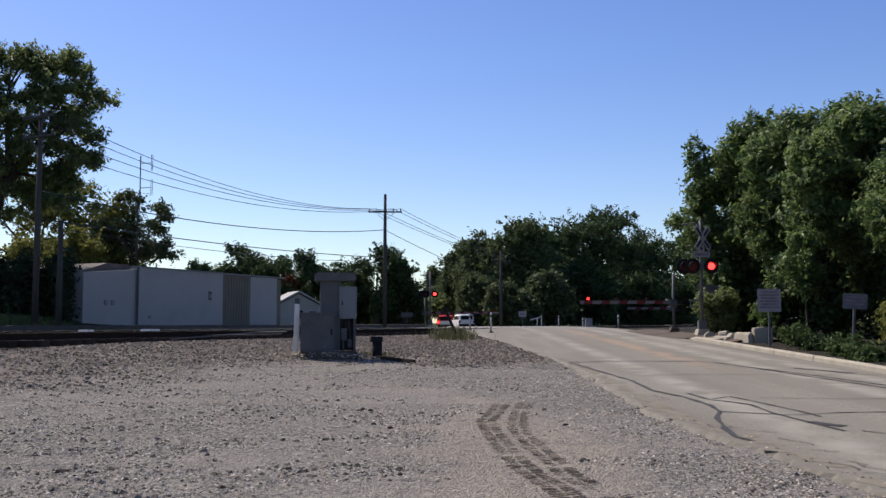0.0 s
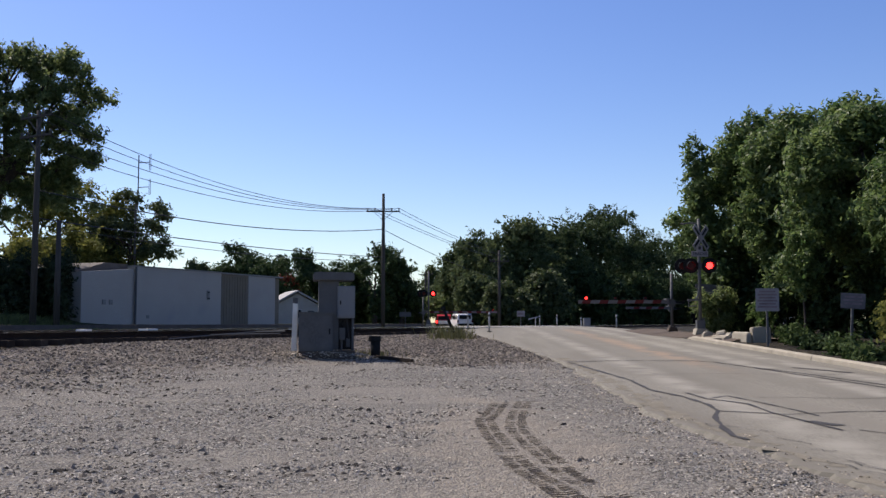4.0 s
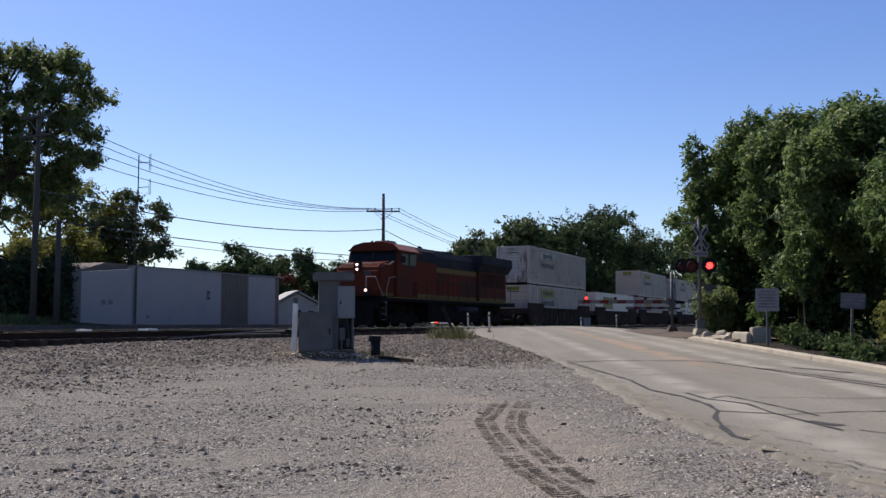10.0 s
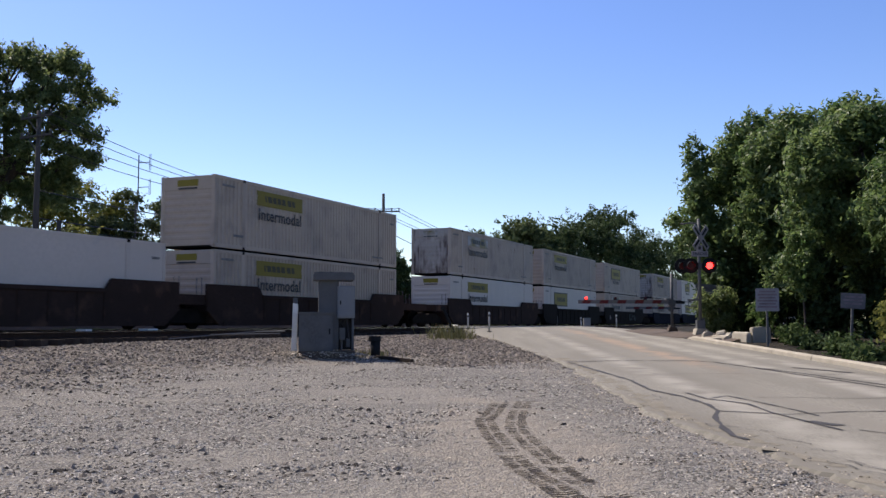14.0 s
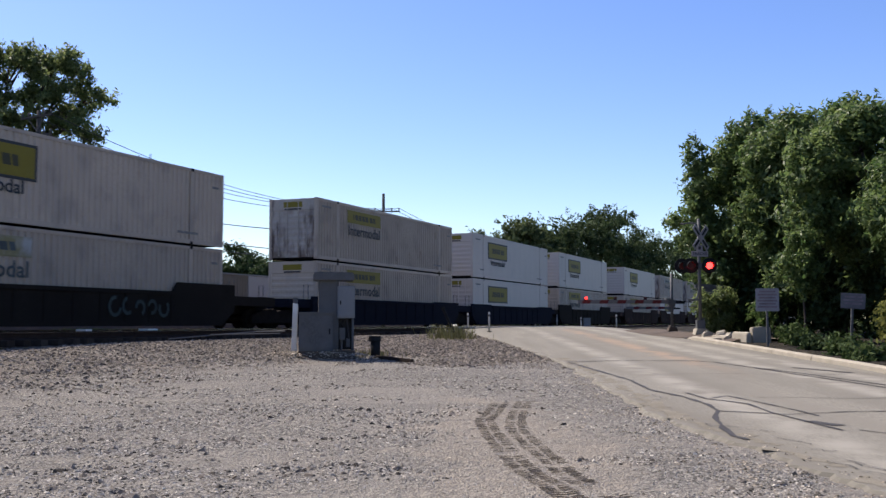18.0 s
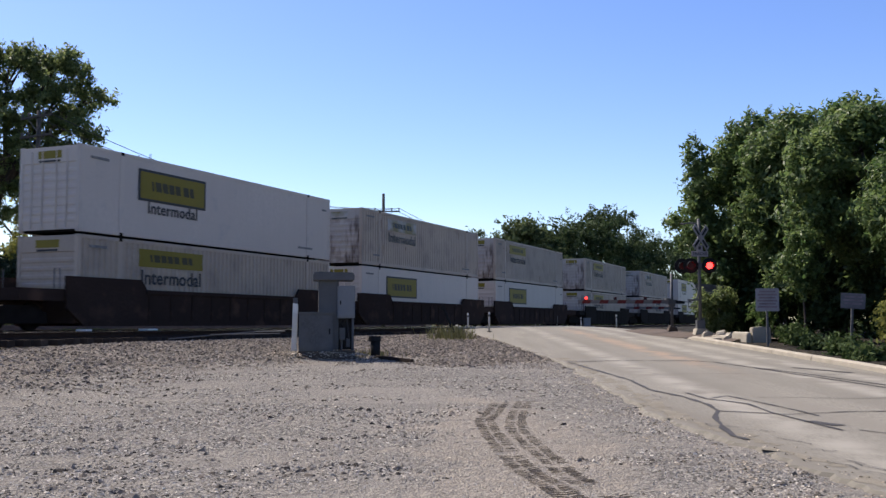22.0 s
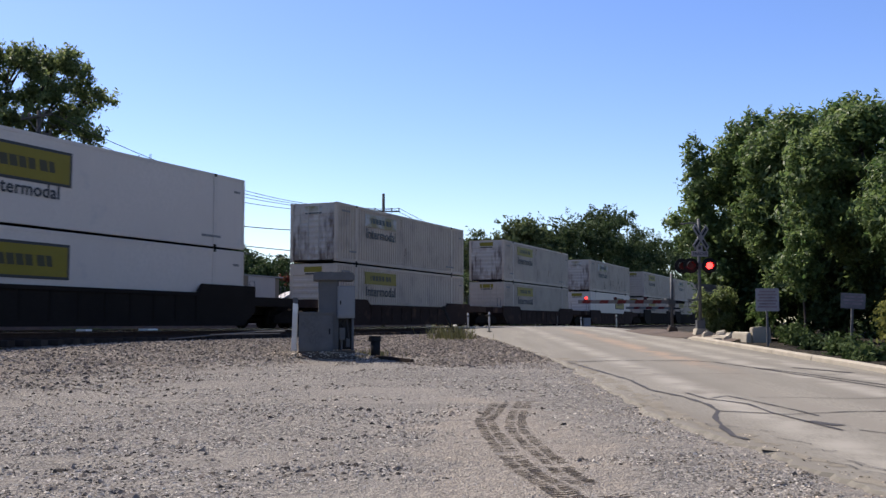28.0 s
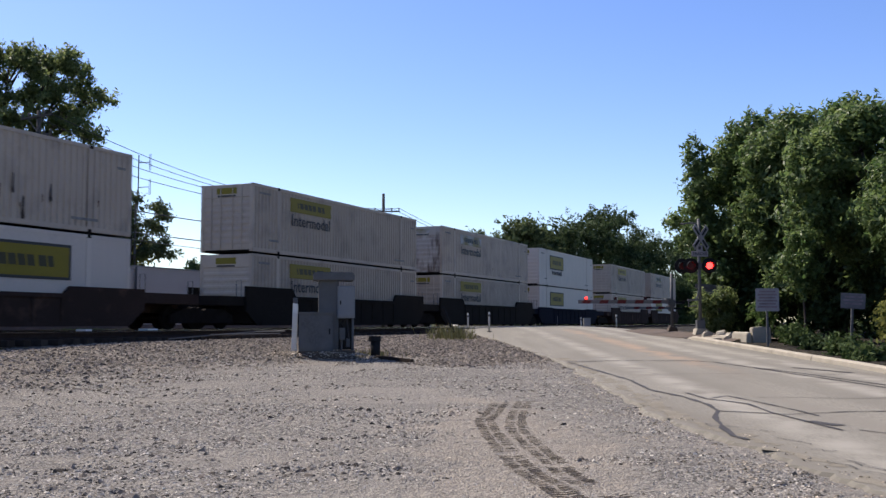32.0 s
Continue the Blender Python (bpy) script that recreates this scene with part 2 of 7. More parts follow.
M = {
    "ground": ground_mat(),
    "road": mat("worn road", (0.215, 0.198, 0.158), 0.9, stretch=(1, 0.12, 1), var=0.30, scale=0.75, fine=0.36, fscale=60, bump=0.5, bscale=120, dist=0.005,
                stain=(0.140, 0.127, 0.10), sscale=1.1, slo=0.5, shi=0.68),
    "edge": mat("broken road edge", (0.222, 0.20, 0.156), 0.95, var=0.3, scale=3.5, fine=0.3, fscale=50, bump=0.5, bscale=60, spec=0.1),
    "panel": mat("crossing concrete", (0.28, 0.26, 0.235), 0.9, var=0.15, scale=1.2, fine=0.2, fscale=70, bump=0.3),
    "seal": mat("tar crack filler", (0.05, 0.046, 0.042), 0.7, var=0.3, scale=3, fine=0.3, fscale=40),
    "kerb": mat("kerb concrete", (0.40, 0.36, 0.285), 0.9, var=0.35, scale=1.5, fine=0.25, fscale=40, bump=0.3, spec=0.12),
    "stone": mat("lot stone", (0.32, 0.29, 0.242), 0.8, island=0.92, var=0.2, scale=6, bump=0.3, bscale=40, spec=0.08),
    "earth": mat("dark earth", (0.115, 0.088, 0.068), 1.0, var=0.4, scale=2, fine=0.3, fscale=30, bump=0.5, bscale=40),
    "asphalt": mat("asphalt", (0.06, 0.058, 0.055), 0.9, var=0.2, scale=0.5, fine=0.25, fscale=60, bump=0.3),
    "rail": mat("rusty rail side", (0.04, 0.027, 0.021), 0.85, var=0.35, scale=5, fine=0.2, bump=0.2, spec=0.05),
    "railtop": mat("polished rail head", (0.55, 0.54, 0.53), 0.25, 1.0, fine=0.2, fscale=20),
    "clod": mat("dark clods", (0.15, 0.13, 0.108), 0.95, island=0.6, var=0.2, scale=6, bump=0.3, bscale=40, spec=0.06),
    "edgestone": mat("grey loose stone", (0.325, 0.277, 0.212), 0.95, island=0.7, var=0.2, scale=6, bump=0.3, bscale=40, spec=0.08),
    "bedstone": mat("brown ballast stone", (0.205, 0.174, 0.14), 0.95, island=0.7, var=0.25, scale=6, bump=0.3, bscale=40, spec=0.06),
    "tie": mat("weathered tie", (0.05, 0.04, 0.033), 0.95, var=0.3, scale=4, island=0.25, bump=0.4, bscale=50, spec=0.05),
    "steel": mat("galvanised steel", (0.12, 0.122, 0.126), 0.65, 0.25, var=0.2, scale=6, fine=0.15, fscale=30, spec=0.12),
    "black": mat("black steel", (0.02, 0.02, 0.021), 0.55, var=0.3, scale=5, spec=0.05),
    "white": mat("white paint", (0.50, 0.49, 0.47), 0.6, var=0.12, scale=4, fine=0.12, fscale=30, spec=0.12),
    "armw": mat("dusty white gate paint", (0.16, 0.152, 0.152), 0.7, var=0.2, scale=3, fine=0.15, fscale=30, spec=0.05),
    # lighter than the white paint: sun on post and slabs put into colour
    "bright": mat("white lightened for sunlight", (0.72, 0.70, 0.64), 0.6, var=0.06, scale=4, spec=0.1),
    # lug prints, darker than the dust round them
    "tread": mat("dark tread-print dust", (0.072, 0.06, 0.048), 1.0, var=0.4, scale=6, spec=0.05),
    "red": mat("red reflective paint", (0.11, 0.022, 0.02), 0.6, var=0.15, scale=8, spec=0.12),
    "case": mat("grey painted case", (0.108, 0.108, 0.11), 0.65, var=0.28, scale=2.5, fine=0.1, fscale=20, stain=(0.09, 0.088, 0.085), sscale=1.5, slo=0.6, shi=0.8, spec=0.12),
    "case2": mat("light grey case", (0.195, 0.20, 0.205), 0.55, var=0.1, scale=3, fine=0.1, fscale=20, spec=0.12),
    "wood": mat("grey weathered pole", (0.085, 0.078, 0.07), 0.95, var=0.3, scale=2, stretch=(6, 6, 0.4), bump=0.4, bscale=10, spec=0.05),
    "wire": mat("wire", (0.035, 0.038, 0.045), 0.6),
    "bark": mat("bark", (0.075, 0.06, 0.048), 0.95, var=0.35, scale=3, stretch=(4, 4, 0.7), bump=0.6, bscale=8, dist=0.03),
    "wallw": mat("white block wall", (0.385, 0.362, 0.335), 0.85, var=0.1, scale=0.7, fine=0.08, fscale=12, bump=0.15, stain=(0.32, 0.31, 0.30), sscale=0.5, slo=0.58, shi=0.75, spec=0.12),
    "wallb": mat("tan corrugated wall", (0.195, 0.168, 0.132), 0.8, var=0.15, scale=0.8, fine=0.12, fscale=10, spec=0.12),
    "vent": mat("dull wall vent", (0.24, 0.235, 0.23), 0.8, var=0.2, scale=4),
    "slope": mat("brown felt roof", (0.12, 0.105, 0.095), 0.9, var=0.3, scale=1.5),
    "roof": mat("flat roof edge", (0.25, 0.25, 0.25), 0.85, var=0.2, scale=1.5),
    "housew": mat("house siding", (0.38, 0.355, 0.32), 0.8, var=0.1, scale=1, bump=0.2, bscale=6),
    "shingle": mat("grey shingle", (0.40, 0.39, 0.38), 0.95, var=0.25, scale=4),
    "boxw": mat("white container paint", (0.54, 0.474, 0.408), 0.5, var=0.10, scale=0.35, fine=0.08, fscale=9, stain=(0.37, 0.35, 0.33), sscale=0.9, slo=0.62, shi=0.82, obj=0.05, spec=0.12),
    "boxg": mat("grey container paint", (0.45, 0.372, 0.296), 0.55, var=0.18, scale=0.4, fine=0.10, fscale=9, stain=(0.27, 0.23, 0.195), sscale=0.9, slo=0.52, shi=0.78, obj=0.11, spec=0.12),
    "rusty_end": mat("rust-stained container end", (0.43, 0.385, 0.335), 0.6, var=0.2, scale=0.8, fine=0.12, fscale=9, stain=(0.25, 0.20, 0.165), sscale=1.5, slo=0.55, shi=0.75),
    "scrape": mat("rusted scrape", (0.055, 0.04, 0.032), 0.9, var=0.4, scale=4, fine=0.3, fscale=20),
    "rust": mat("rust streak", (0.16, 0.085, 0.05), 0.9, var=0.4, scale=3, fine=0.3, fscale=20),
    "yellow": mat("yellow panel", (0.21, 0.168, 0.026), 0.5, var=0.12, scale=1.2, fine=0.1, fscale=12, spec=0.12),
    "faded": mat("faded yellow panel", (0.27, 0.235, 0.12), 0.6, var=0.3, scale=1.5, fine=0.2, fscale=8, stain=(0.37, 0.36, 0.34), sscale=1.2, slo=0.42, shi=0.6, spec=0.12),
    "olive": mat("olive panel print", (0.05, 0.044, 0.02), 0.6),
    "ink": mat("black lettering", (0.035, 0.035, 0.037), 0.6),
    "inkp": mat("pale worn stencil", (0.26, 0.25, 0.24), 0.7, var=0.5, scale=6, fine=0.4, fscale=25),
    "inkf": mat("faded grey lettering", (0.085, 0.10, 0.10), 0.7, var=0.4, scale=2),
    "car_brown": mat("brown well car", (0.048, 0.032, 0.026), 0.85, var=0.3, scale=0.7, fine=0.2, fscale=10, stain=(0.082, 0.048, 0.034), sscale=1.2, spec=0.02),
    "car_black": mat("sooty well car", (0.024, 0.020, 0.017), 0.8, var=0.3, scale=0.7, fine=0.2, fscale=10, spec=0.02),
    "car_blue": mat("blue well car", (0.014, 0.015, 0.023), 0.8, var=0.25, scale=0.7, fine=0.2, fscale=10, spec=0.02),
    "truck": mat("grimy truck steel", (0.018, 0.015, 0.013), 0.9, var=0.3, scale=3, spec=0.02),
    "orange": mat("orange locomotive paint", (0.11, 0.027, 0.016), 0.8, var=0.18, scale=0.8, fine=0.08, fscale=10, stain=(0.058, 0.03, 0.023), sscale=0.55, slo=0.45, shi=0.7, spec=0.03),
    "loco_black": mat("black locomotive paint", (0.032, 0.032, 0.036), 0.75, var=0.3, scale=1.2, fine=0.2, fscale=12, stain=(0.042, 0.039, 0.036), sscale=0.8, spec=0.03),
    "stripe": mat("yellow stripe", (0.125, 0.085, 0.025), 0.8, var=0.15, scale=2, spec=0.12),
    # cab orange lightened, sunlight on the roof put into the colour
    "cab_roof": mat("orange cab roof paled by sun", (0.34, 0.165, 0.125), 0.7, var=0.15, scale=2, spec=0.12),
    "grille": mat("sooty orange grille", (0.05, 0.02, 0.015), 0.85, var=0.3, scale=2, spec=0.03),
    "pale": mat("pale trim", (0.36, 0.30, 0.28), 0.7, var=0.2, scale=3, spec=0.05),
    "glass": mat("dark glass", (0.012, 0.015, 0.018), 0.25, spec=0.06),
    "carw": mat("white car paint", (0.75, 0.75, 0.76), 0.3, fine=0.03),
    "carr": mat("red car paint", (0.45, 0.03, 0.03), 0.3, fine=0.05),
    "tyre": mat("tyre", (0.02, 0.02, 0.02), 0.9, var=0.2),
    "red_on": glow("lit red lens", (1.0, 0.022, 0.018), 4.5),
    "red_dim": glow("lit red marker", (1.0, 0.022, 0.018), 3.0),
    "lens_off": mat("dark red lens", (0.075, 0.009, 0.009), 0.35, spec=0.2, var=0.3, scale=12),
    "lamp_on": glow("lit headlamp", (1.0, 0.50, 0.36), 3.2),
    "grass": mat("dry grass", (0.22, 0.20, 0.075), 0.9, island=0.4, var=0.3, scale=2),
    "lawn": mat("rough green grass", (0.105, 0.125, 0.04), 0.9, island=0.5, var=0.3, scale=2),
    "leaf_r": leaf_mat("leaves of the roadside trees", (0.050, 0.094, 0.028), (0.165, 0.22, 0.077), 0.5, 0.5, 0.25),
    "leaf_l": leaf_mat("leaves of the tall tree", (0.085, 0.125, 0.045), (0.21, 0.25, 0.095), 0.6, 0.5, 0.25),
    "leaf_m": leaf_mat("dull olive leaves", (0.045, 0.066, 0.028), (0.10, 0.125, 0.052), 0.4, 0.6, 0.2),
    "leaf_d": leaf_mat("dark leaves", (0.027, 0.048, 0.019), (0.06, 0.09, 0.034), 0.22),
    # deeper copy of the roadside greens, canopy shade put into the colour
    "leaf_u": leaf_mat("undergrowth leaves darkened for shade", (0.030, 0.055, 0.018), (0.085, 0.12, 0.04), 0.3),
    "leaf_y": leaf_mat("yellowing leaves", (0.10, 0.12, 0.028), (0.21, 0.205, 0.055), 0.45),
    # leaf_f's greens lightened: haze over the wood's left put into the colour
    "leaf_g": leaf_mat("far wood leaves paled for haze", (0.052, 0.076, 0.032), (0.115, 0.145, 0.062), 0.32),
    "leaf_k": leaf_mat("very dark evergreen leaves", (0.020, 0.032, 0.016), (0.040, 0.056, 0.026), 0.15),
    "leaf_red": leaf_mat("reddened leaves", (0.14, 0.04, 0.03), (0.26, 0.08, 0.05), 0.4),
    "leaf_f": leaf_mat("leaves of the far wood", (0.030, 0.052, 0.02), (0.072, 0.10, 0.042), 0.28),
}


def worn_line(m, x0, half, y0, y1, color):
    """Old paint rubbed thin along a straight band of a surface."""
    n, l = m.node_tree.nodes, m.node_tree.links
    p = n["Principled BSDF"]
    was = p.inputs["Base Color"].links[0].from_socket
    tc = n.new("ShaderNodeTexCoord")
    sep = n.new("ShaderNodeSeparateXYZ")
    l.new(tc.outputs["Object"], sep.inputs[0])

    def step(src, a, b):
        r = n.new("ShaderNodeMapRange")
        r.interpolation_type = "SMOOTHSTEP"
        r.inputs[1].default_value, r.inputs[2].default_value = a, b
        l.new(src, r.inputs[0])
        return r.outputs[0]

    def times(a, b):
        q = n.new("ShaderNodeMath")
        q.operation = "MULTIPLY"
        l.new(a, q.inputs[0])
        l.new(b, q.inputs[1])
        return q.outputs[0]
    rub = n.new("ShaderNodeTexNoise")
    rub.inputs["Scale"].default_value = 1.3
    rub.inputs["Detail"].default_value = 6.0
    l.new(tc.outputs["Object"], rub.inputs["Vector"])
    fac = times(times(step(sep.outputs[0], x0 - half, x0), step(sep.outputs[0], x0 + half, x0)), times(step(sep.outputs[1], y0, y0 + 8), step(sep.outputs[1], y1, y1 - 6)))
    fac = times(fac, step(rub.outputs["Fac"], 0.3, 0.62))
    mx = n.new("ShaderNodeMix")
    mx.data_type = "RGBA"
    mx.inputs[7].default_value = (*color, 1)
    l.new(fac, mx.inputs[0])
    l.new(was, mx.inputs[6])
    l.new(mx.outputs[2], p.inputs["Base Color"])


for lane in (4.35, 7.25, 8.35):
    worn_line(M["road"], lane, 0.55, 2, 70, (0.243, 0.226, 0.186))
worn_line(M["road"], 5.35, 0.5, 2, 70, (0.165, 0.15, 0.12))
worn_line(M["road"], 6.1, 0.62, 19, 52, (0.25, 0.185, 0.128))


def side_rust(m, color):
    """Rust that has run down both sides of a container's end and pooled at its foot."""
    n, l = m.node_tree.nodes, m.node_tree.links
    p = n["Principled BSDF"]
    was = p.inputs["Base Color"].links[0].from_socket
    tc = n.new("ShaderNodeTexCoord")
    sep = n.new("ShaderNodeSeparateXYZ")
    l.new(tc.outputs["Object"], sep.inputs[0])
    mp = n.new("ShaderNodeMapping")
    mp.inputs["Scale"].default_value = (1.0, 2.2, 0.55)
    l.new(tc.outputs["Object"], mp.inputs[0])
    run = n.new("ShaderNodeTexNoise")
    run.inputs["Scale"].default_value = 1.6
    run.inputs["Detail"].default_value = 4.0
    l.new(mp.outputs[0], run.inputs["Vector"])
    far_out = n.new("ShaderNodeMath")
    far_out.operation = "ABSOLUTE"
    l.new(sep.outputs[1], far_out.inputs[0])
    add = n.new("ShaderNodeMath")
    add.operation = "MULTIPLY_ADD"
    add.inputs[1].default_value = 0.22
    l.new(far_out.outputs[0], add.inputs[0])
    l.new(run.outputs["Fac"], add.inputs[2])
    low = n.new("ShaderNodeMath")
    low.operation = "MULTIPLY_ADD"
    low.inputs[1].default_value = -0.075
    l.new(sep.outputs[2], low.inputs[0])
    l.new(add.outputs[0], low.inputs[2])
    r = n.new("ShaderNodeMapRange")
    r.interpolation_type = "SMOOTHSTEP"
    r.inputs[1].default_value, r.inputs[2].default_value = 0.46, 0.80
    l.new(low.outputs[0], r.inputs[0])
    mx = n.new("ShaderNodeMix")
    mx.data_type = "RGBA"
    mx.inputs[7].default_value = (*color, 1)
    l.new(r.outputs[0], mx.inputs[0])
    l.new(was, mx.inputs[6])
    l.new(mx.outputs[2], p.inputs["Base Color"])


side_rust(M["rusty_end"], (0.08, 0.052, 0.04))

# ---------------------------------------------------------------- mesh helpers
class Shape:
    """Gathers boxes, tubes and sheets into one mesh."""

    def __init__(self):
        self.v, self.f = [], []

    def box(self, x0, x1, y0, y1, z0, z1, m=None):
        i = len(self.v)
        c = [(x, y, z) for z in (z0, z1) for y in (y0, y1) for x in (x0, x1)]
        if m is not None:
            c = [tuple(m @ Vector(q)) for q in c]
        self.v += c
        self.f += [tuple(i + k for k in q) for q in ((0, 2, 3, 1), (4, 5, 7, 6), (0, 1, 5, 4), (2, 6, 7, 3), (0, 4, 6, 2), (1, 3, 7, 5))]
        return self

    def tube(self, path, radii, sides=8, caps=True):
        rings = []
        pts = [Vector(q) for q in path]
        if not hasattr(radii, "__len__"):
            radii = [radii] * len(pts)
        for k, (q, r) in enumerate(zip(pts, radii)):
            d = (pts[min(k + 1, len(pts) - 1)] - pts[max(k - 1, 0)]).normalized()
            a = d.orthogonal().normalized() if abs(d.z) < 0.98 else Vector((1, 0, 0))
            if abs(d.z) < 0.98:
                a = d.cross(Vector((0, 0, 1))).normalized()
            b = d.cross(a).normalized()
            rings.append(len(self.v))
            for j in range(sides):
                t = 2 * math.pi * j / sides
                self.v.append(tuple(q + a * (r * math.cos(t)) + b * (r * math.sin(t))))
        for r0, r1 in zip(rings, rings[1:]):
            for j in range(sides):
                k = (j + 1) % sides
                self.f.append((r0 + j, r1 + j, r1 + k, r0 + k))
        if caps:
            self.f.append(tuple(rings[0] + j for j in range(sides)))
            self.f.append(tuple(rings[-1] + j for j in reversed(range(sides))))
        return self

    def prism(self, outline, y0, y1, axis="y", m=None):
        """Extrudes an outline of (a, b) points between y0 and y1 along an axis."""
        i, k = len(self.v), len(outline)

        def at(a, b, c):
            q = {"y": (a, c, b), "x": (c, a, b), "z": (a, b, c)}[axis]
            return tuple(m @ Vector(q)) if m is not None else q
        self.v += [at(a, b, y0) for a, b in outline] + [at(a, b, y1) for a, b in outline]
        self.f.append(tuple(range(i, i + k)))
        self.f.append(tuple(range(i + 2 * k - 1, i + k - 1, -1)))
        for j in range(k):
            q = (j + 1) % k
            self.f.append((i + j, i + k + j, i + k + q, i + q))
        return self

    def mesh(self, name, material, smooth=False, bevel=0.0):
        me = bpy.data.meshes.new(name)
        me.from_pydata(self.v, [], self.f)
        bm = bmesh.new()
        bm.from_mesh(me)
        bmesh.ops.recalc_face_normals(bm, faces=bm.faces)
        if bevel:
            es = [e for e in bm.edges if len(e.link_faces) == 2 and e.calc_face_angle(0) > 0.5]
            bmesh.ops.bevel(bm, geom=es, offset=bevel, segments=2, affect="EDGES", clamp_overlap=True)
        bm.to_mesh(me)
        bm.free()
        me.materials.append(M[material])
        if smooth:
            for q in me.polygons:
                q.use_smooth = True
        return me


def part(name, shape, material, parent=None, label="", m=None, smooth=False, bevel=0.0):
    """Links a shape (or a mesh) as one object under a thing or a part."""
    me = shape.mesh(name, material, smooth, bevel) if isinstance(shape, Shape) else shape
    ob = new(name, me)
    if parent is not None:
        ob.parent = parent
    if m is not None:
        ob.matrix_basis = m
    return tagged(ob, label)


def thing(name, label, category, m=None, group="", kind=""):
    ob = new(name)
    ob.empty_display_size = 0.2
    if m is not None:
        ob.matrix_basis = m
    return tagged(ob, label, category, group, kind)


def words(name, text, size, material, parent, m, label=""):
    cu = bpy.data.curves.new(name, "FONT")
    cu.body, cu.size, cu.extrude, cu.offset, cu.space_character = text, size, 0.002, size * 0.017, 1.05
    cu.align_x, cu.align_y, cu.resolution_u = "CENTER", "CENTER", 3
    tmp = bpy.data.objects.new("tmp", cu)
    scene.collection.objects.link(tmp)
    dg = bpy.context.evaluated_depsgraph_get()
    me = bpy.data.meshes.new_from_object(tmp.evaluated_get(dg))
    bpy.data.objects.remove(tmp)
    me.materials.clear()
    me.materials.append(M[material])
    ob = new(name, me)
    ob.parent, ob.matrix_basis = parent, m
    return tagged(ob, label)


def smooth01(x, a, b):
    t = min(1.0, max(0.0, (x - a) / (b - a)))
    return t * t * (3 - 2 * t)


# ---------------------------------------------------------------- plan
THETA = radians(23.22)                      # the line's heading from +y towards +x
ALONG = Vector((math.sin(THETA), math.cos(THETA), 0))
AWAY = Vector((-math.cos(THETA), math.sin(THETA), 0))
FAR_TRACK, NEAR_TRACK = 24.53, 20.26        # centre lines, distance from the eye
HEADING = -90 - 23.22                       # local x runs towards the train's front


def by_line(p, s, z=0.0):
    return AWAY * p + ALONG * s + Vector((0, 0, z))


def off_line(x, y):
    return AWAY.x * x + AWAY.y * y


def road_z(y):
    a = -1.35 + 0.0263 * y
    z = -0.06 * math.log(1 + math.exp(min(40, -a / 0.06))) - 0.012
    return z - 0.55 * smooth01(y, 80, 118)


def road_left(y):
    edge = ((-40, 5.0), (6, 4.3), (8.1, 3.66), (9.5, 3.45), (10.9, 3.3), (13.2, 2.92), (24, 2.95), (28.8, 2.65), (37, 2.05), (45, 1.2), (60, 1.1), (78, 1.0), (110, -2.2), (150, -7), (260, -26))
    for (a, u), (b, v) in zip(edge, edge[1:]):
        if y <= b:
            return u + (v - u) * (y - a) / (b - a)
    return edge[-1][1]


def road_right(y):
    return 9.25 - 5.0 * smooth01(y, 78, 115) - max(0, y - 105) * 0.11


def ground_z(x, y):
    p = off_line(x, y)
    base = road_z(y) - 0.01
    bed = smooth01(p, 11.5, 18.6)
    z = base * (1 - bed) + min(base + 0.35, -0.30) * bed if base < -0.30 else base + (-0.30 - base) * bed
    far = smooth01(p, 37.6, 41)
    z = z * (1 - far) + 0.12 * far
    west = smooth01(-x, 16, 21) * smooth01(p, 35, 41)
    z += 0.35 * west
    inside = smooth01(x, road_left(y) - 1.0, road_left(y)) * (1 - smooth01(x, road_right(y), road_right(y) + 0.8))
    z = z * (1 - inside) + (road_z(y) - 0.03) * inside
    if y < 40:
        z += 0.10 * smooth01(x, 9.35, 9.6)
    return z


def spaced(*runs):
    out = []
    for a, b, d in runs:
        out += list(np.arange(a, b, d))
    return out


def build_ground():
    xs = spaced((-420, -60, 30), (-60, -18, 3), (-18, 10, 0.22), (10, 30, 1.0), (30, 60, 5), (60, 431, 30))
    ys = spaced((-120, 0, 20), (0, 6, 1), (6, 30, 0.22), (30, 90, 1.0), (90, 140, 5), (140, 900, 60))
    sh = Shape()
    for y in ys:
        for x in xs:
            z = ground_z(x, y)
            if -20 < x < 12 and 4 < y < 34:
                z += 0.030 * noise.noise((x * 0.9, y * 0.9, 0)) + 0.012 * noise.noise((x * 4, y * 4, 3))
            sh.v.append((x, y, z))
    k = len(xs)
    sh.f = [(j * k + i, j * k + i + 1, (j + 1) * k + i + 1, (j + 1) * k + i) for j in range(len(ys) - 1) for i in range(k - 1)]
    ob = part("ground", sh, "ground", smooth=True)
    return tagged(ob, "tan and grey gravel lot sloping up to the tracks", "ground", kind="structure")


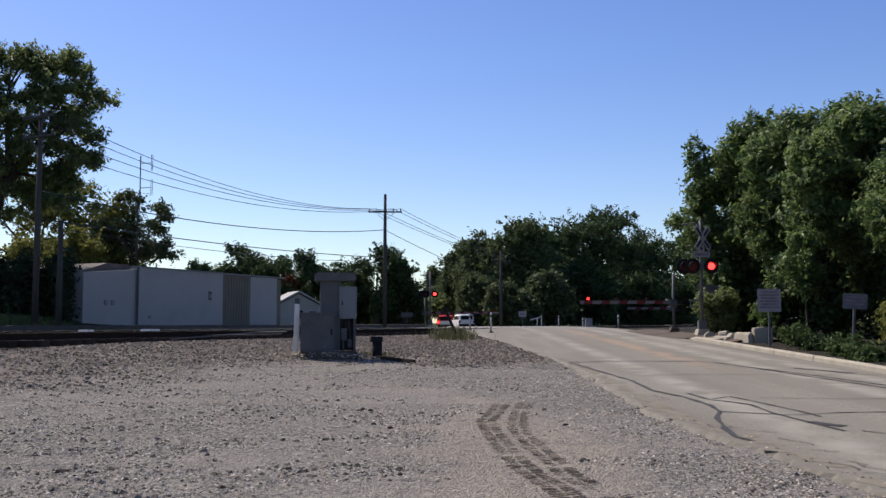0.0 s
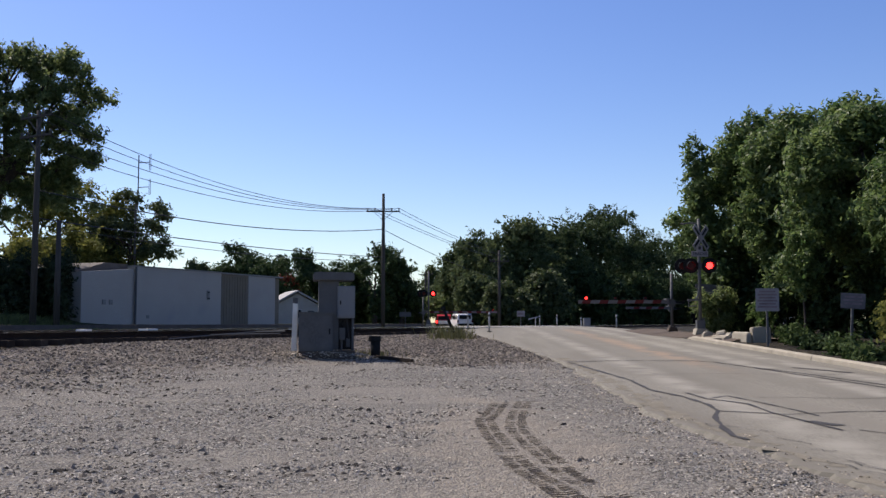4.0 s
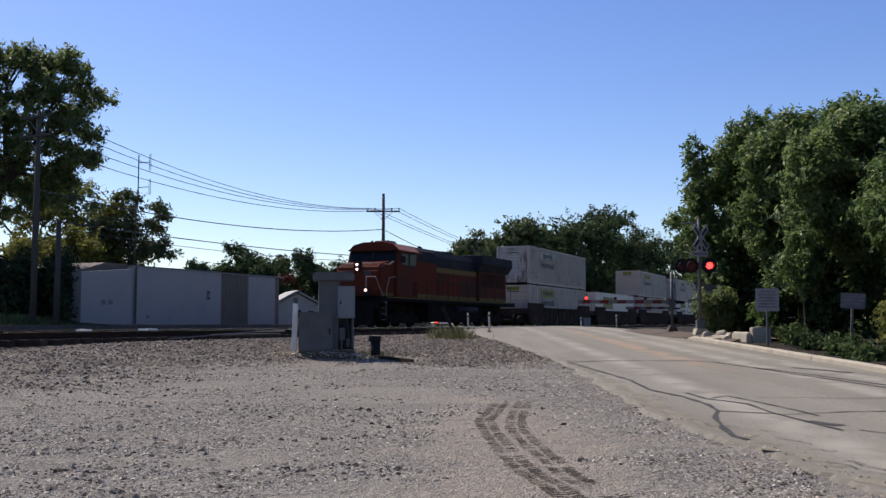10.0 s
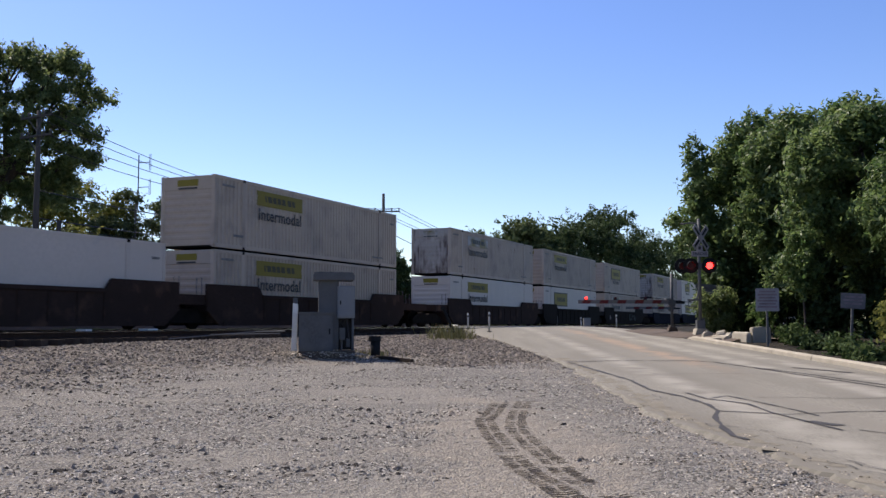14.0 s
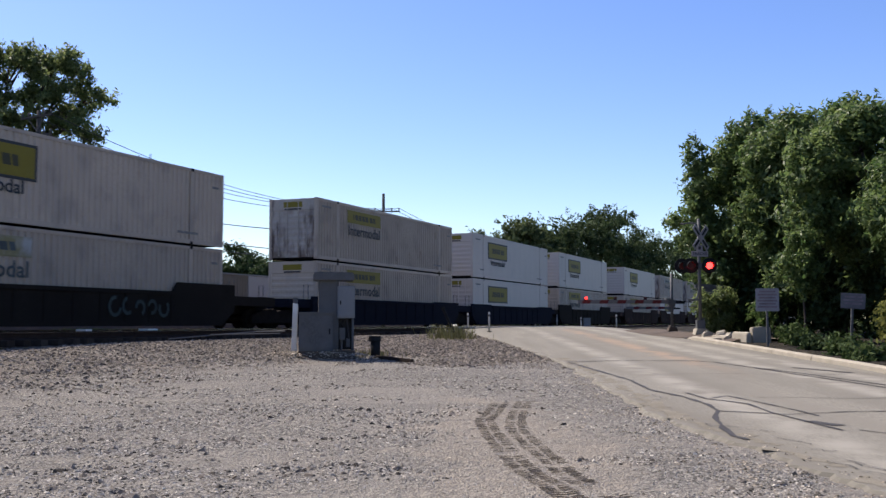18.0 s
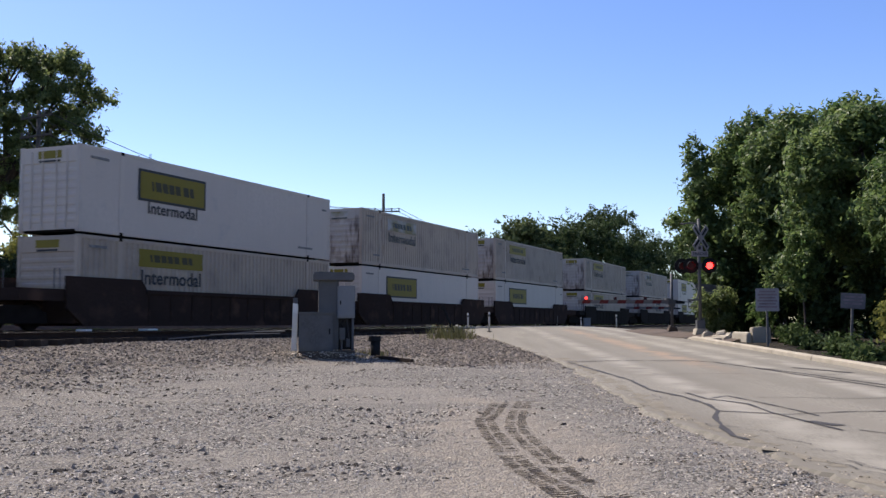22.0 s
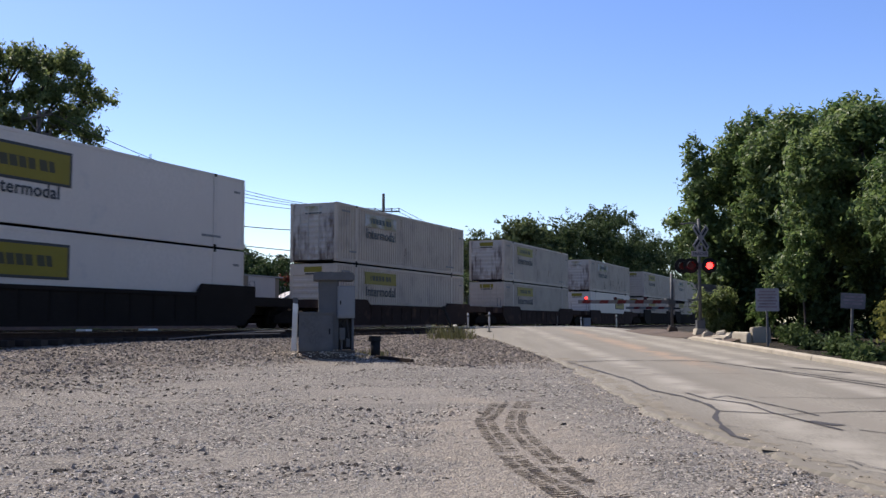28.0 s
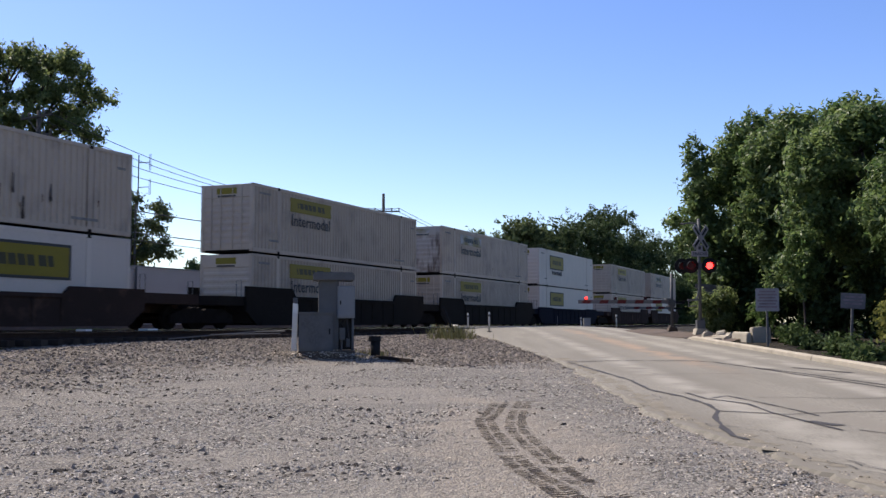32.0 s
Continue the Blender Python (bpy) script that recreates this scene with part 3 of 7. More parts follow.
def build_road():
    rnd = random.Random(4)
    ys = spaced((-40, 6, 2), (6, 30, 0.08), (30, 62, 0.5), (62, 130, 2), (130, 262, 10))
    sh = Shape()
    for y in ys:
        a, b = road_left(y), road_right(y)
        a += 0.16 * noise.noise((y * 1.1, 0, 0)) + 0.10 * noise.noise((y * 4, 5, 0)) + 0.05 * noise.noise((y * 13, 2, 0)) if y < 60 else 0
        sh.v.append((a - 0.12, y, road_z(y) - 0.08))
        for i in range(9):
            sh.v.append((a + (b - a) * i / 8, y, road_z(y) + 0.004))
    sh.f = [(j * 10 + i, j * 10 + i + 1, j * 10 + i + 11, j * 10 + i + 10) for j in range(len(ys) - 1) for i in range(9)]
    road = tagged(part("road", sh, "road"), "worn pale grey road with dark tar crack filler, rising to the crossing", "road", kind="structure")

    def ribbon(name, pts, width, material, parent, jitter=0.5, lift=0.008):
        sh = Shape()
        fine_pts = []
        for (x0, y0), (x1, y1) in zip(pts, pts[1:]):
            k = max(2, int(math.hypot(x1 - x0, y1 - y0) / 0.25))
            fine_pts += [(x0 + (x1 - x0) * i / k, y0 + (y1 - y0) * i / k) for i in range(k)]
        fine_pts.append(pts[-1])
        for i, (x, y) in enumerate(fine_pts):
            x2, y2 = fine_pts[min(i + 1, len(fine_pts) - 1)]
            x1, y1 = fine_pts[max(i - 1, 0)]
            d = Vector((x2 - x1, y2 - y1)).normalized()
            w = width * (1 + jitter * rnd.uniform(-1, 1)) / 2
            ox, oy = rnd.uniform(-1, 1) * width * 0.3 * jitter, rnd.uniform(-1, 1) * width * 0.3 * jitter
            for sgn in (1, -1):
                px, py = x - d.y * w * sgn + ox, y + d.x * w * sgn + oy
                sh.v.append((px, py, road_z(py) + 0.004 + lift))
        sh.f = [(2 * i, 2 * i + 1, 2 * i + 3, 2 * i + 2) for i in range(len(fine_pts) - 1)]
        return part(name, sh, material, parent)

    for pts, w in CRACKS:
        ribbon("crack_seal", pts, w, "seal", road)
    # frayed pale strip along the gravel side, in broken pieces
    y = 7.2
    while y < 25:
        step = rnd.uniform(0.5, 1.5)
        pts = [(road_left(v) + rnd.uniform(0.12, 0.34) + 0.12 * noise.noise((v * 1.5, 7, 0)), v) for v in np.arange(y, y + step, 0.18)]
        if len(pts) > 2:
            ribbon("broken_edge", pts, rnd.uniform(0.10, 0.26), "edge", road, 0.7, 0.003)
        y += step + rnd.uniform(0.0, 0.35)
    # hairline cracks along the frayed side
    for k in range(16):
        y = rnd.uniform(7.6, 20)
        x = road_left(y) + rnd.uniform(0.2, 0.6)
        pts = [(x, y)]
        for q in range(rnd.randint(3, 6)):
            x, y = x + rnd.uniform(-0.05, 0.16), y + rnd.uniform(-0.28, 0.12)
            pts.append((x, y))
        ribbon("hairline_crack", pts, 0.014, "seal", road, 0.6, 0.009)
    # kerb pieces on the wooded side
    y = 4.0
    k = 0
    while y < 37:
        step = 3.0
        sh = Shape()
        x0 = 9.25
        for yy in (y + 0.012, y + step - 0.012):
            z = road_z(yy)
            o = rnd.uniform(-0.02, 0.02)
            sh.v += [(x0 + o, yy, z - 0.15), (x0 + o + 0.02, yy, z + 0.10), (x0 + o + 0.06, yy, z + 0.135), (x0 + o + 0.20, yy, z + 0.135), (x0 + o + 0.22, yy, z - 0.15)]
        sh.f = [(i, i + 1, i + 6, i + 5) for i in range(4)] + [(4, 3, 2, 1, 0), (5, 6, 7, 8, 9)]
        part("kerb_stone", sh, "kerb", road)
        y += step
        k += 1
    return road


CRACKS = [
    ([(3.05, 24.4), (3.35, 21.5), (3.6, 19.0), (3.55, 17.2), (3.85, 16.0), (3.95, 14.8), (3.85, 14.0), (3.6, 13.2), (3.42, 12.2), (3.35, 11.5), (3.42, 11.2)], 0.07),
    ([(3.05, 24.4), (4.5, 24.9), (6.2, 24.8), (6.6, 24.4), (7.0, 22.5), (7.3, 20.5), (7.6, 18.8), (7.9, 17.1), (8.4, 15.6)], 0.075),
    ([(7.0, 22.6), (7.5, 20.8), (7.85, 19.0), (8.15, 17.5), (8.9, 16.0)], 0.065),
    ([(4.05, 16.6), (4.15, 15.6), (4.3, 15.4), (4.55, 14.9), (4.55, 13.8), (4.6, 13.3), (4.75, 12.3), (4.8, 12.0)], 0.05),
    ([(4.2, 15.7), (4.6, 16.1), (4.75, 15.4), (5.0, 14.0), (5.05, 13.4)], 0.04),
    ([(3.85, 14.0), (4.7, 13.6), (5.6, 13.9), (6.6, 14.0), (7.9, 13.9), (9.2, 14.0)], 0.045),
    ([(4.3, 20.6), (5.6, 20.7), (7.6, 20.5), (9.2, 20.6)], 0.03),
    ([(5.0, 15.9), (6.5, 15.7), (8.0, 15.9), (9.2, 15.8)], 0.03),
    ([(5.0, 12.0), (5.5, 11.4), (6.2, 10.5), (6.8, 9.8)], 0.045),
    ([(7.9, 22.5), (8.3, 21.6), (8.6, 20.9)], 0.16),
    ([(4.7, 12.85), (4.95, 12.4)], 0.16),
    ([(8.6, 19.0), (9.1, 17.0)], 0.05),
    ([(3.2, 40), (9.2, 41)], 0.04),
]


def build_tracks():
    for name, pc in (("near", NEAR_TRACK), ("far", FAR_TRACK)):
        ties = Shape()
        rnd = random.Random(len(name))
        for i in range(-120, 330):
            s = i * 0.54
            q = by_line(pc, s + rnd.uniform(-0.03, 0.03))
            if road_left(q.y) - 0.3 < q.x < road_right(q.y) + 0.3:
                continue
            m = Matrix.Translation(q) @ pose(0, 0, 0, 0, 0, HEADING + rnd.uniform(-1.5, 1.5))
            ties.box(-0.115, 0.115, -1.3 + rnd.uniform(-0.05, 0.05), 1.3, -0.34, -0.175 + rnd.uniform(-0.01, 0.01), m)
        tagged(part("ties", ties, "tie"), "weathered dark timber ties half sunk in ballast", "ties", kind="stuff")
        for side in (-0.7525, 0.7525):
            a, b = -120, 420
            mid = by_line(pc + side, (a + b) / 2)
            m = Matrix.Translation(mid) @ pose(0, 0, 0, 0, 0, HEADING)
            rail = thing("rail", "rusty steel rail with a polished head", "rail", m, "running rails", "structure")
            h = (b - a) / 2
            part("rail_web", Shape().prism([(-0.07, -0.175), (0.07, -0.175), (0.07, -0.16), (0.012, -0.135), (0.012, -0.045), (0.036, -0.035), (0.036, -0.004),
                                            (-0.036, -0.004), (-0.036, -0.035), (-0.012, -0.045), (-0.012, -0.135), (-0.07, -0.16)], -h, h, "x"), "rail", rail)
            part("rail_head", Shape().box(-h, h, -0.03, 0.03, -0.004, 0.0), "railtop", rail)
    # crossing panels beside the rails where the road passes
    deck = thing("crossing_deck", "pale concrete crossing panels between and beside the rails", "crossing", kind="structure")
    for pc in (NEAR_TRACK, FAR_TRACK):
        for lo, hi in ((-1.75, -0.83), (-0.66, 0.66), (0.83, 1.75)):
            for i in range(10):
                s0 = 48.5 + i * 2.44 + (pc - NEAR_TRACK) * 2.2
                m = Matrix.Translation(by_line(pc + (lo + hi) / 2, s0)) @ pose(0, 0, 0, 0, 0, HEADING)
                part("deck_panel", Shape().box(-1.2, 1.2, -(hi - lo) / 2, (hi - lo) / 2, -0.2, -0.004), "panel", deck, m=m)


def scatter(name, label, n, place, lo, hi, material, seed, power=3.0):
    """Broken stones, joined: each an irregular faceted lump, its foot in the ground."""
    rng = np.random.default_rng(seed)
    base = np.array([(1, 0, -0.45), (-1, 0, -0.45), (0, 1, -0.45), (0, -1, -0.45), (0.35, 0.1, 1), (-0.4, -0.1, 0.9)], float)
    tri = np.array([(0, 2, 4), (2, 1, 5), (2, 5, 4), (1, 3, 5), (3, 0, 4), (3, 4, 5)])
    pts = place(rng, n)
    n = len(pts)
    size = lo + (hi - lo) * rng.random(n) ** power
    shape = base[None] * (0.6 + 0.7 * rng.random((n, 6, 1))) + rng.normal(0, 0.22, (n, 6, 3))
    ang = rng.random(n) * 6.283
    c, s = np.cos(ang), np.sin(ang)
    x = shape[:, :, 0] * c[:, None] - shape[:, :, 1] * s[:, None]
    y = shape[:, :, 0] * s[:, None] + shape[:, :, 1] * c[:, None]
    v = np.stack([x, y, shape[:, :, 2] * 0.42], 2) * size[:, None, None] + pts[:, None, :]
    f = (tri[None] + 6 * np.arange(n)[:, None, None]).reshape(-1, 3)
    me = bpy.data.meshes.new(name)
    me.from_pydata(v.reshape(-1, 3).tolist(), [], f.tolist())
    me.materials.append(M[material])
    return tagged(new(name, me), label, "gravel", kind="stuff")


def lot_points(rng, n):
    y = 6.5 + 26 * rng.random(n) ** 1.7
    x = (-0.48 + 0.86 * rng.random(n)) * y
    rut = [q for path in RUTS for q in path]

    def beside_ruts(a, b):
        return all((a - u) ** 2 + ((b - v) * 0.35) ** 2 > 0.045 for u, v in rut)

    def thick(a, b):
        v = 2.6 * noise.noise((a * 0.16 + 0.06 * b, b * 0.62 - 0.14 * a, 9)) + 1.1 * noise.noise((a * 0.8, b * 1.3, 2)) + 0.5 * noise.noise((a * 2.3, b * 3, 5))
        return 1.35 * v - 0.12 + 0.55 * smooth01(-a - 0.12 * b, -0.3, 2.6) * (1 - smooth01(b, 10, 17)) + 0.3 * smooth01(a - road_left(b), -1.6, -0.5) - 0.5 * smooth01(a, -0.6, 0.3) * (1 - smooth01(a, 1.5, 2.2)) * (1 - smooth01(b, 13, 17))
    keep = [beside_ruts(a, b) and (a < road_left(b) - 0.1 + 0.75 * rng.random() ** 4) and off_line(a, b) < 17 and thick(a, b) > rng.random() * 1.2 - 0.55 for a, b in zip(x, y)]
    return np.array([(a, b, ground_z(a, b) + 0.030 * noise.noise((a * 0.9, b * 0.9, 0)) + 0.012 * noise.noise((a * 4, b * 4, 3)) + 0.003) for a, b, k in zip(x, y, keep) if k])


def edge_points(rng, n):
    """Loose stone drifted along, and a little over, the frayed edge of the road."""
    y = 6.8 + 24 * rng.random(n) ** 1.5
    u = rng.normal(-0.42, 0.48, n)
    out = []
    for b, o in zip(y, u):
        a = road_left(b) + o + 0.25 * noise.noise((b * 0.8, 3, 1))
        if noise.noise((a * 1.6, b * 1.1, 7)) + 0.4 * noise.noise((a * 5, b * 5, 1)) > rng.random() * 0.8 - 0.15 + 0.45 * max(0.0, a - road_left(b)):
            z = max(road_z(b) + 0.004 if a > road_left(b) + 0.1 else -9, ground_z(a, b) + 0.030 * noise.noise((a * 0.9, b * 0.9, 0)) + 0.012 * noise.noise((a * 4, b * 4, 3)))
            out.append((a, b, z + 0.003))
    return np.array(out)


def bed_points(rng, n):
    p = 11.5 + 9.0 * rng.random(n)
    s = -12 + 75 * rng.random(n)
    thin = rng.random(n)
    out = []
    for a, b, k in zip(p, s, thin):
        q = by_line(a, b)
        if k < smooth01(a + 1.5 * noise.noise((q.x * 0.6, q.y * 0.6, 6)), 11.6, 15.2) and q.x < road_left(q.y) - 0.15:
            out.append((q.x, q.y, ground_z(q.x, q.y) + 0.015))
    return np.array(out)


def spill_points(rng, n):
    """Ballast spread between the signal cabinet and the road."""
    y = 22.5 + 15 * rng.random(n)
    x = -2.6 + 5.6 * rng.random(n)
    out = []
    for a, b in zip(x, y):
        if a < road_left(b) - 0.05 and smooth01(b + 3.5 * noise.noise((a * 0.5, b * 0.4, 8)), 22.5, 27.0) > rng.random() and off_line(a, b) < 18.6:
            out.append((a, b, ground_z(a, b) + 0.012))
    return np.array(out)


def clod_points(rng, n):
    pts = lot_points(rng, n)
    return pts[(pts[:, 0] < 0.12 * pts[:, 1] - 0.6) | (rng.random(len(pts)) < 0.4)]


def heap_points(rng, n):
    """Stones banked against the foot of the signal cabinet and the marker post."""
    x, y = -3.1 + rng.normal(0, 0.75, n), 25.75 + rng.normal(0, 0.42, n)
    d = np.minimum(1.0, np.hypot((x + 3.1) / 1.5, (y - 25.75) / 0.95))
    z = np.array([ground_z(a, b) for a, b in zip(x, y)])
    return np.stack([x, y, z + np.maximum(0.0, -0.47 - z) * (1 - d ** 2) + 0.01], 1)


def far_bank():
    """Low earth bank added beyond the far track, holding up the yard."""
    # its steep face stays unlit, so the strip below the train is dark
    sh = Shape()
    ss = spaced((-60, 82, 0.8))
    for s in ss:
        w = 0.12 * noise.noise((s * 0.7, 0, 0))
        for p, z in ((36.75 + w, -0.45), (36.85 + w, -0.08), (36.98 + w, 0.125 + 0.03 * noise.noise((s * 1.7, 3, 0))), (37.6, 0.128)):
            sh.v.append(tuple(by_line(p, s, z)))
    sh.f = [(4 * j + i, 4 * j + i + 1, 4 * j + i + 5, 4 * j + i + 4) for j in range(len(ss) - 1) for i in range(3)]
    tagged(part("bank", sh, "earth"), "low dark earth bank added beyond the far track", "bank", kind="structure")


# ---------------------------------------------------------------- plants
def leaf_mesh(name, pts, nrm, size, material, rng, long=2.1):
    """Many small pointed leaves, each two triangles."""
    n = len(pts)
    d = nrm + rng.normal(0, 0.75, (n, 3))
    d[:, 2] += 0.25
    d /= np.linalg.norm(d, axis=1)[:, None] + 1e-9
    r = rng.normal(0, 1, (n, 3))
    a = np.cross(d, r)
    a /= np.linalg.norm(a, axis=1)[:, None] + 1e-9
    b = np.cross(d, a)
    L = size * (0.6 + 0.8 * rng.random(n))[:, None]
    v = np.stack([pts - a * L * long / 2, pts + b * L * 0.44 + d * L * 0.15, pts + a * L * long / 2, pts - b * L * 0.44 + d * L * 0.15], 1).reshape(-1, 3)
    f = np.arange(4 * n, dtype=np.int32).reshape(-1, 4)
    me = bpy.data.meshes.new(name)
    me.vertices.add(4 * n)
    me.vertices.foreach_set("co", v.astype(np.float32).ravel())
    me.loops.add(4 * n)
    me.loops.foreach_set("vertex_index", f.ravel())
    me.polygons.add(n)
    me.polygons.foreach_set("loop_start", np.arange(0, 4 * n, 4, dtype=np.int32))
    me.polygons.foreach_set("loop_total", np.full(n, 4, dtype=np.int32))
    me.update(calc_edges=True)
    me.materials.append(M[material])
    return me


def tree(label, base, trunk_h, trunk_r, crown, n_lobes, lobe_r, n_leaves, leaf, material, seed, category="tree", name="tree", droop=0.12, extra=(), fill=0.35, flat=0.85, limbs=6, shell=0.35, tuft=2.6):
    """crown: centre and half sizes of the whole; lobes of leaves fill it unevenly, each carried by a limb."""
    rng = np.random.default_rng(seed)
    rnd = random.Random(seed)
    cx, cy, cz, rx, ry, rz = crown
    lobes = []
    while len(lobes) < n_lobes:
        q = rng.uniform(-1, 1, 3)
        d = np.linalg.norm(q)
        if d > 1 or d < shell + 0.2 * rng.random():
            continue
        r = lobe_r * rng.uniform(0.55, 1.25)
        lobes.append((cx + q[0] * rx, cy + q[1] * ry, cz + q[2] * rz, r))
    lobes += list(extra)
    weight = np.array([l[3] ** 2 for l in lobes])
    # sprays of leaves on the outside of the lobes, some deeper in, each a loose drooping tuft
    per = 16
    n_spray = max(8, n_leaves // per)
    pick = rng.choice(len(lobes), n_spray, p=weight / weight.sum())
    arr = np.array(lobes)[pick]
    d = rng.normal(0, 1, (n_spray, 3))
    d /= np.linalg.norm(d, axis=1)[:, None]
    rad = np.where(rng.random(n_spray) < fill, rng.random(n_spray) ** 0.5, rng.normal(0.95, 0.16, n_spray))
    off = d * (rad * arr[:, 3])[:, None]
    off[:, 2] *= flat
    wob = np.array([noise.noise((x * 1.3, y * 1.3, z * 1.3)) for x, y, z in (arr[:, :3] + off)])
    off *= (1 + 0.45 * wob)[:, None]
    heart = arr[:, :3] + off
    axis = d + rng.normal(0, 0.55, (n_spray, 3))
    axis[:, 2] += 0.1
    axis /= np.linalg.norm(axis, axis=1)[:, None]
    reach = leaf * tuft
    along = rng.uniform(-1, 1.3, (n_spray, per, 1)) * reach * rng.uniform(0.6, 1.5, (n_spray, 1, 1))
    pts = heart[:, None] + axis[:, None] * along + rng.normal(0, leaf * 0.75, (n_spray, per, 3))
    pts[:, :, 2] -= droop * np.abs(along[:, :, 0])
    pts = pts.reshape(-1, 3)
    d = np.repeat(d, per, 0)
    pts[:, 2] = np.maximum(pts[:, 2], base[2] + 0.05)
    ob = thing(name, label, category, Matrix.Translation(base))
    inv = np.array(base)
    part("crown", leaf_mesh("crown", pts - inv, d, leaf, material, rng), material, ob)
    sh = Shape()
    top = Vector((cx, cy, max(cz - rz * 0.1, base[2] + trunk_h))) - Vector(base)
    bend = [Vector((0, 0, -0.3)), Vector((rnd.uniform(-.1, .1), rnd.uniform(-.1, .1), trunk_h * 0.5)), Vector((top.x * 0.3, top.y * 0.3, trunk_h)), top]
    sh.tube(bend, [trunk_r * 1.3, trunk_r, trunk_r * 0.85, trunk_r * 0.3], 9)
    part("trunk", sh, "bark", ob, smooth=True)
    ends = sorted(lobes, key=lambda l: -(l[3] + rnd.random()))[:limbs]
    held_by = [[] for _ in ends]
    for l in lobes:
        k = min(range(len(ends)), key=lambda i: sum((ends[i][a] - l[a]) ** 2 for a in range(3)))
        held_by[k].append(l)
    for e, carried in zip(ends, held_by):
        e = Vector(e[:3]) - Vector(base)
        s0 = bend[2].lerp(top, rnd.uniform(0.0, 0.8)) if top.z > trunk_h else bend[2]
        if e.z < s0.z * 0.5:
            s0 = bend[1].lerp(bend[2], 0.6)
        mid = s0.lerp(e, 0.5) + Vector((rnd.uniform(-.3, .3), rnd.uniform(-.3, .3), 0.06 * (e - s0).length))
        sh = Shape().tube([s0, s0.lerp(mid, 0.5) + Vector((0, 0, 0.1)), mid, e], [trunk_r * 0.45, trunk_r * 0.36, trunk_r * 0.26, trunk_r * 0.08], 6, False)
        for l in carried[:9]:
            q = Vector(l[:3]) - Vector(base)
            a = mid.lerp(e, rnd.uniform(0.0, 0.7))
            m2 = a.lerp(q, 0.5) + Vector((rnd.uniform(-.12, .12), rnd.uniform(-.12, .12), 0.1))
            sh.tube([a, m2, q], [trunk_r * 0.15, trunk_r * 0.1, trunk_r * 0.04], 5, False)
        part("limb", sh, "bark", ob, smooth=True)
    return ob


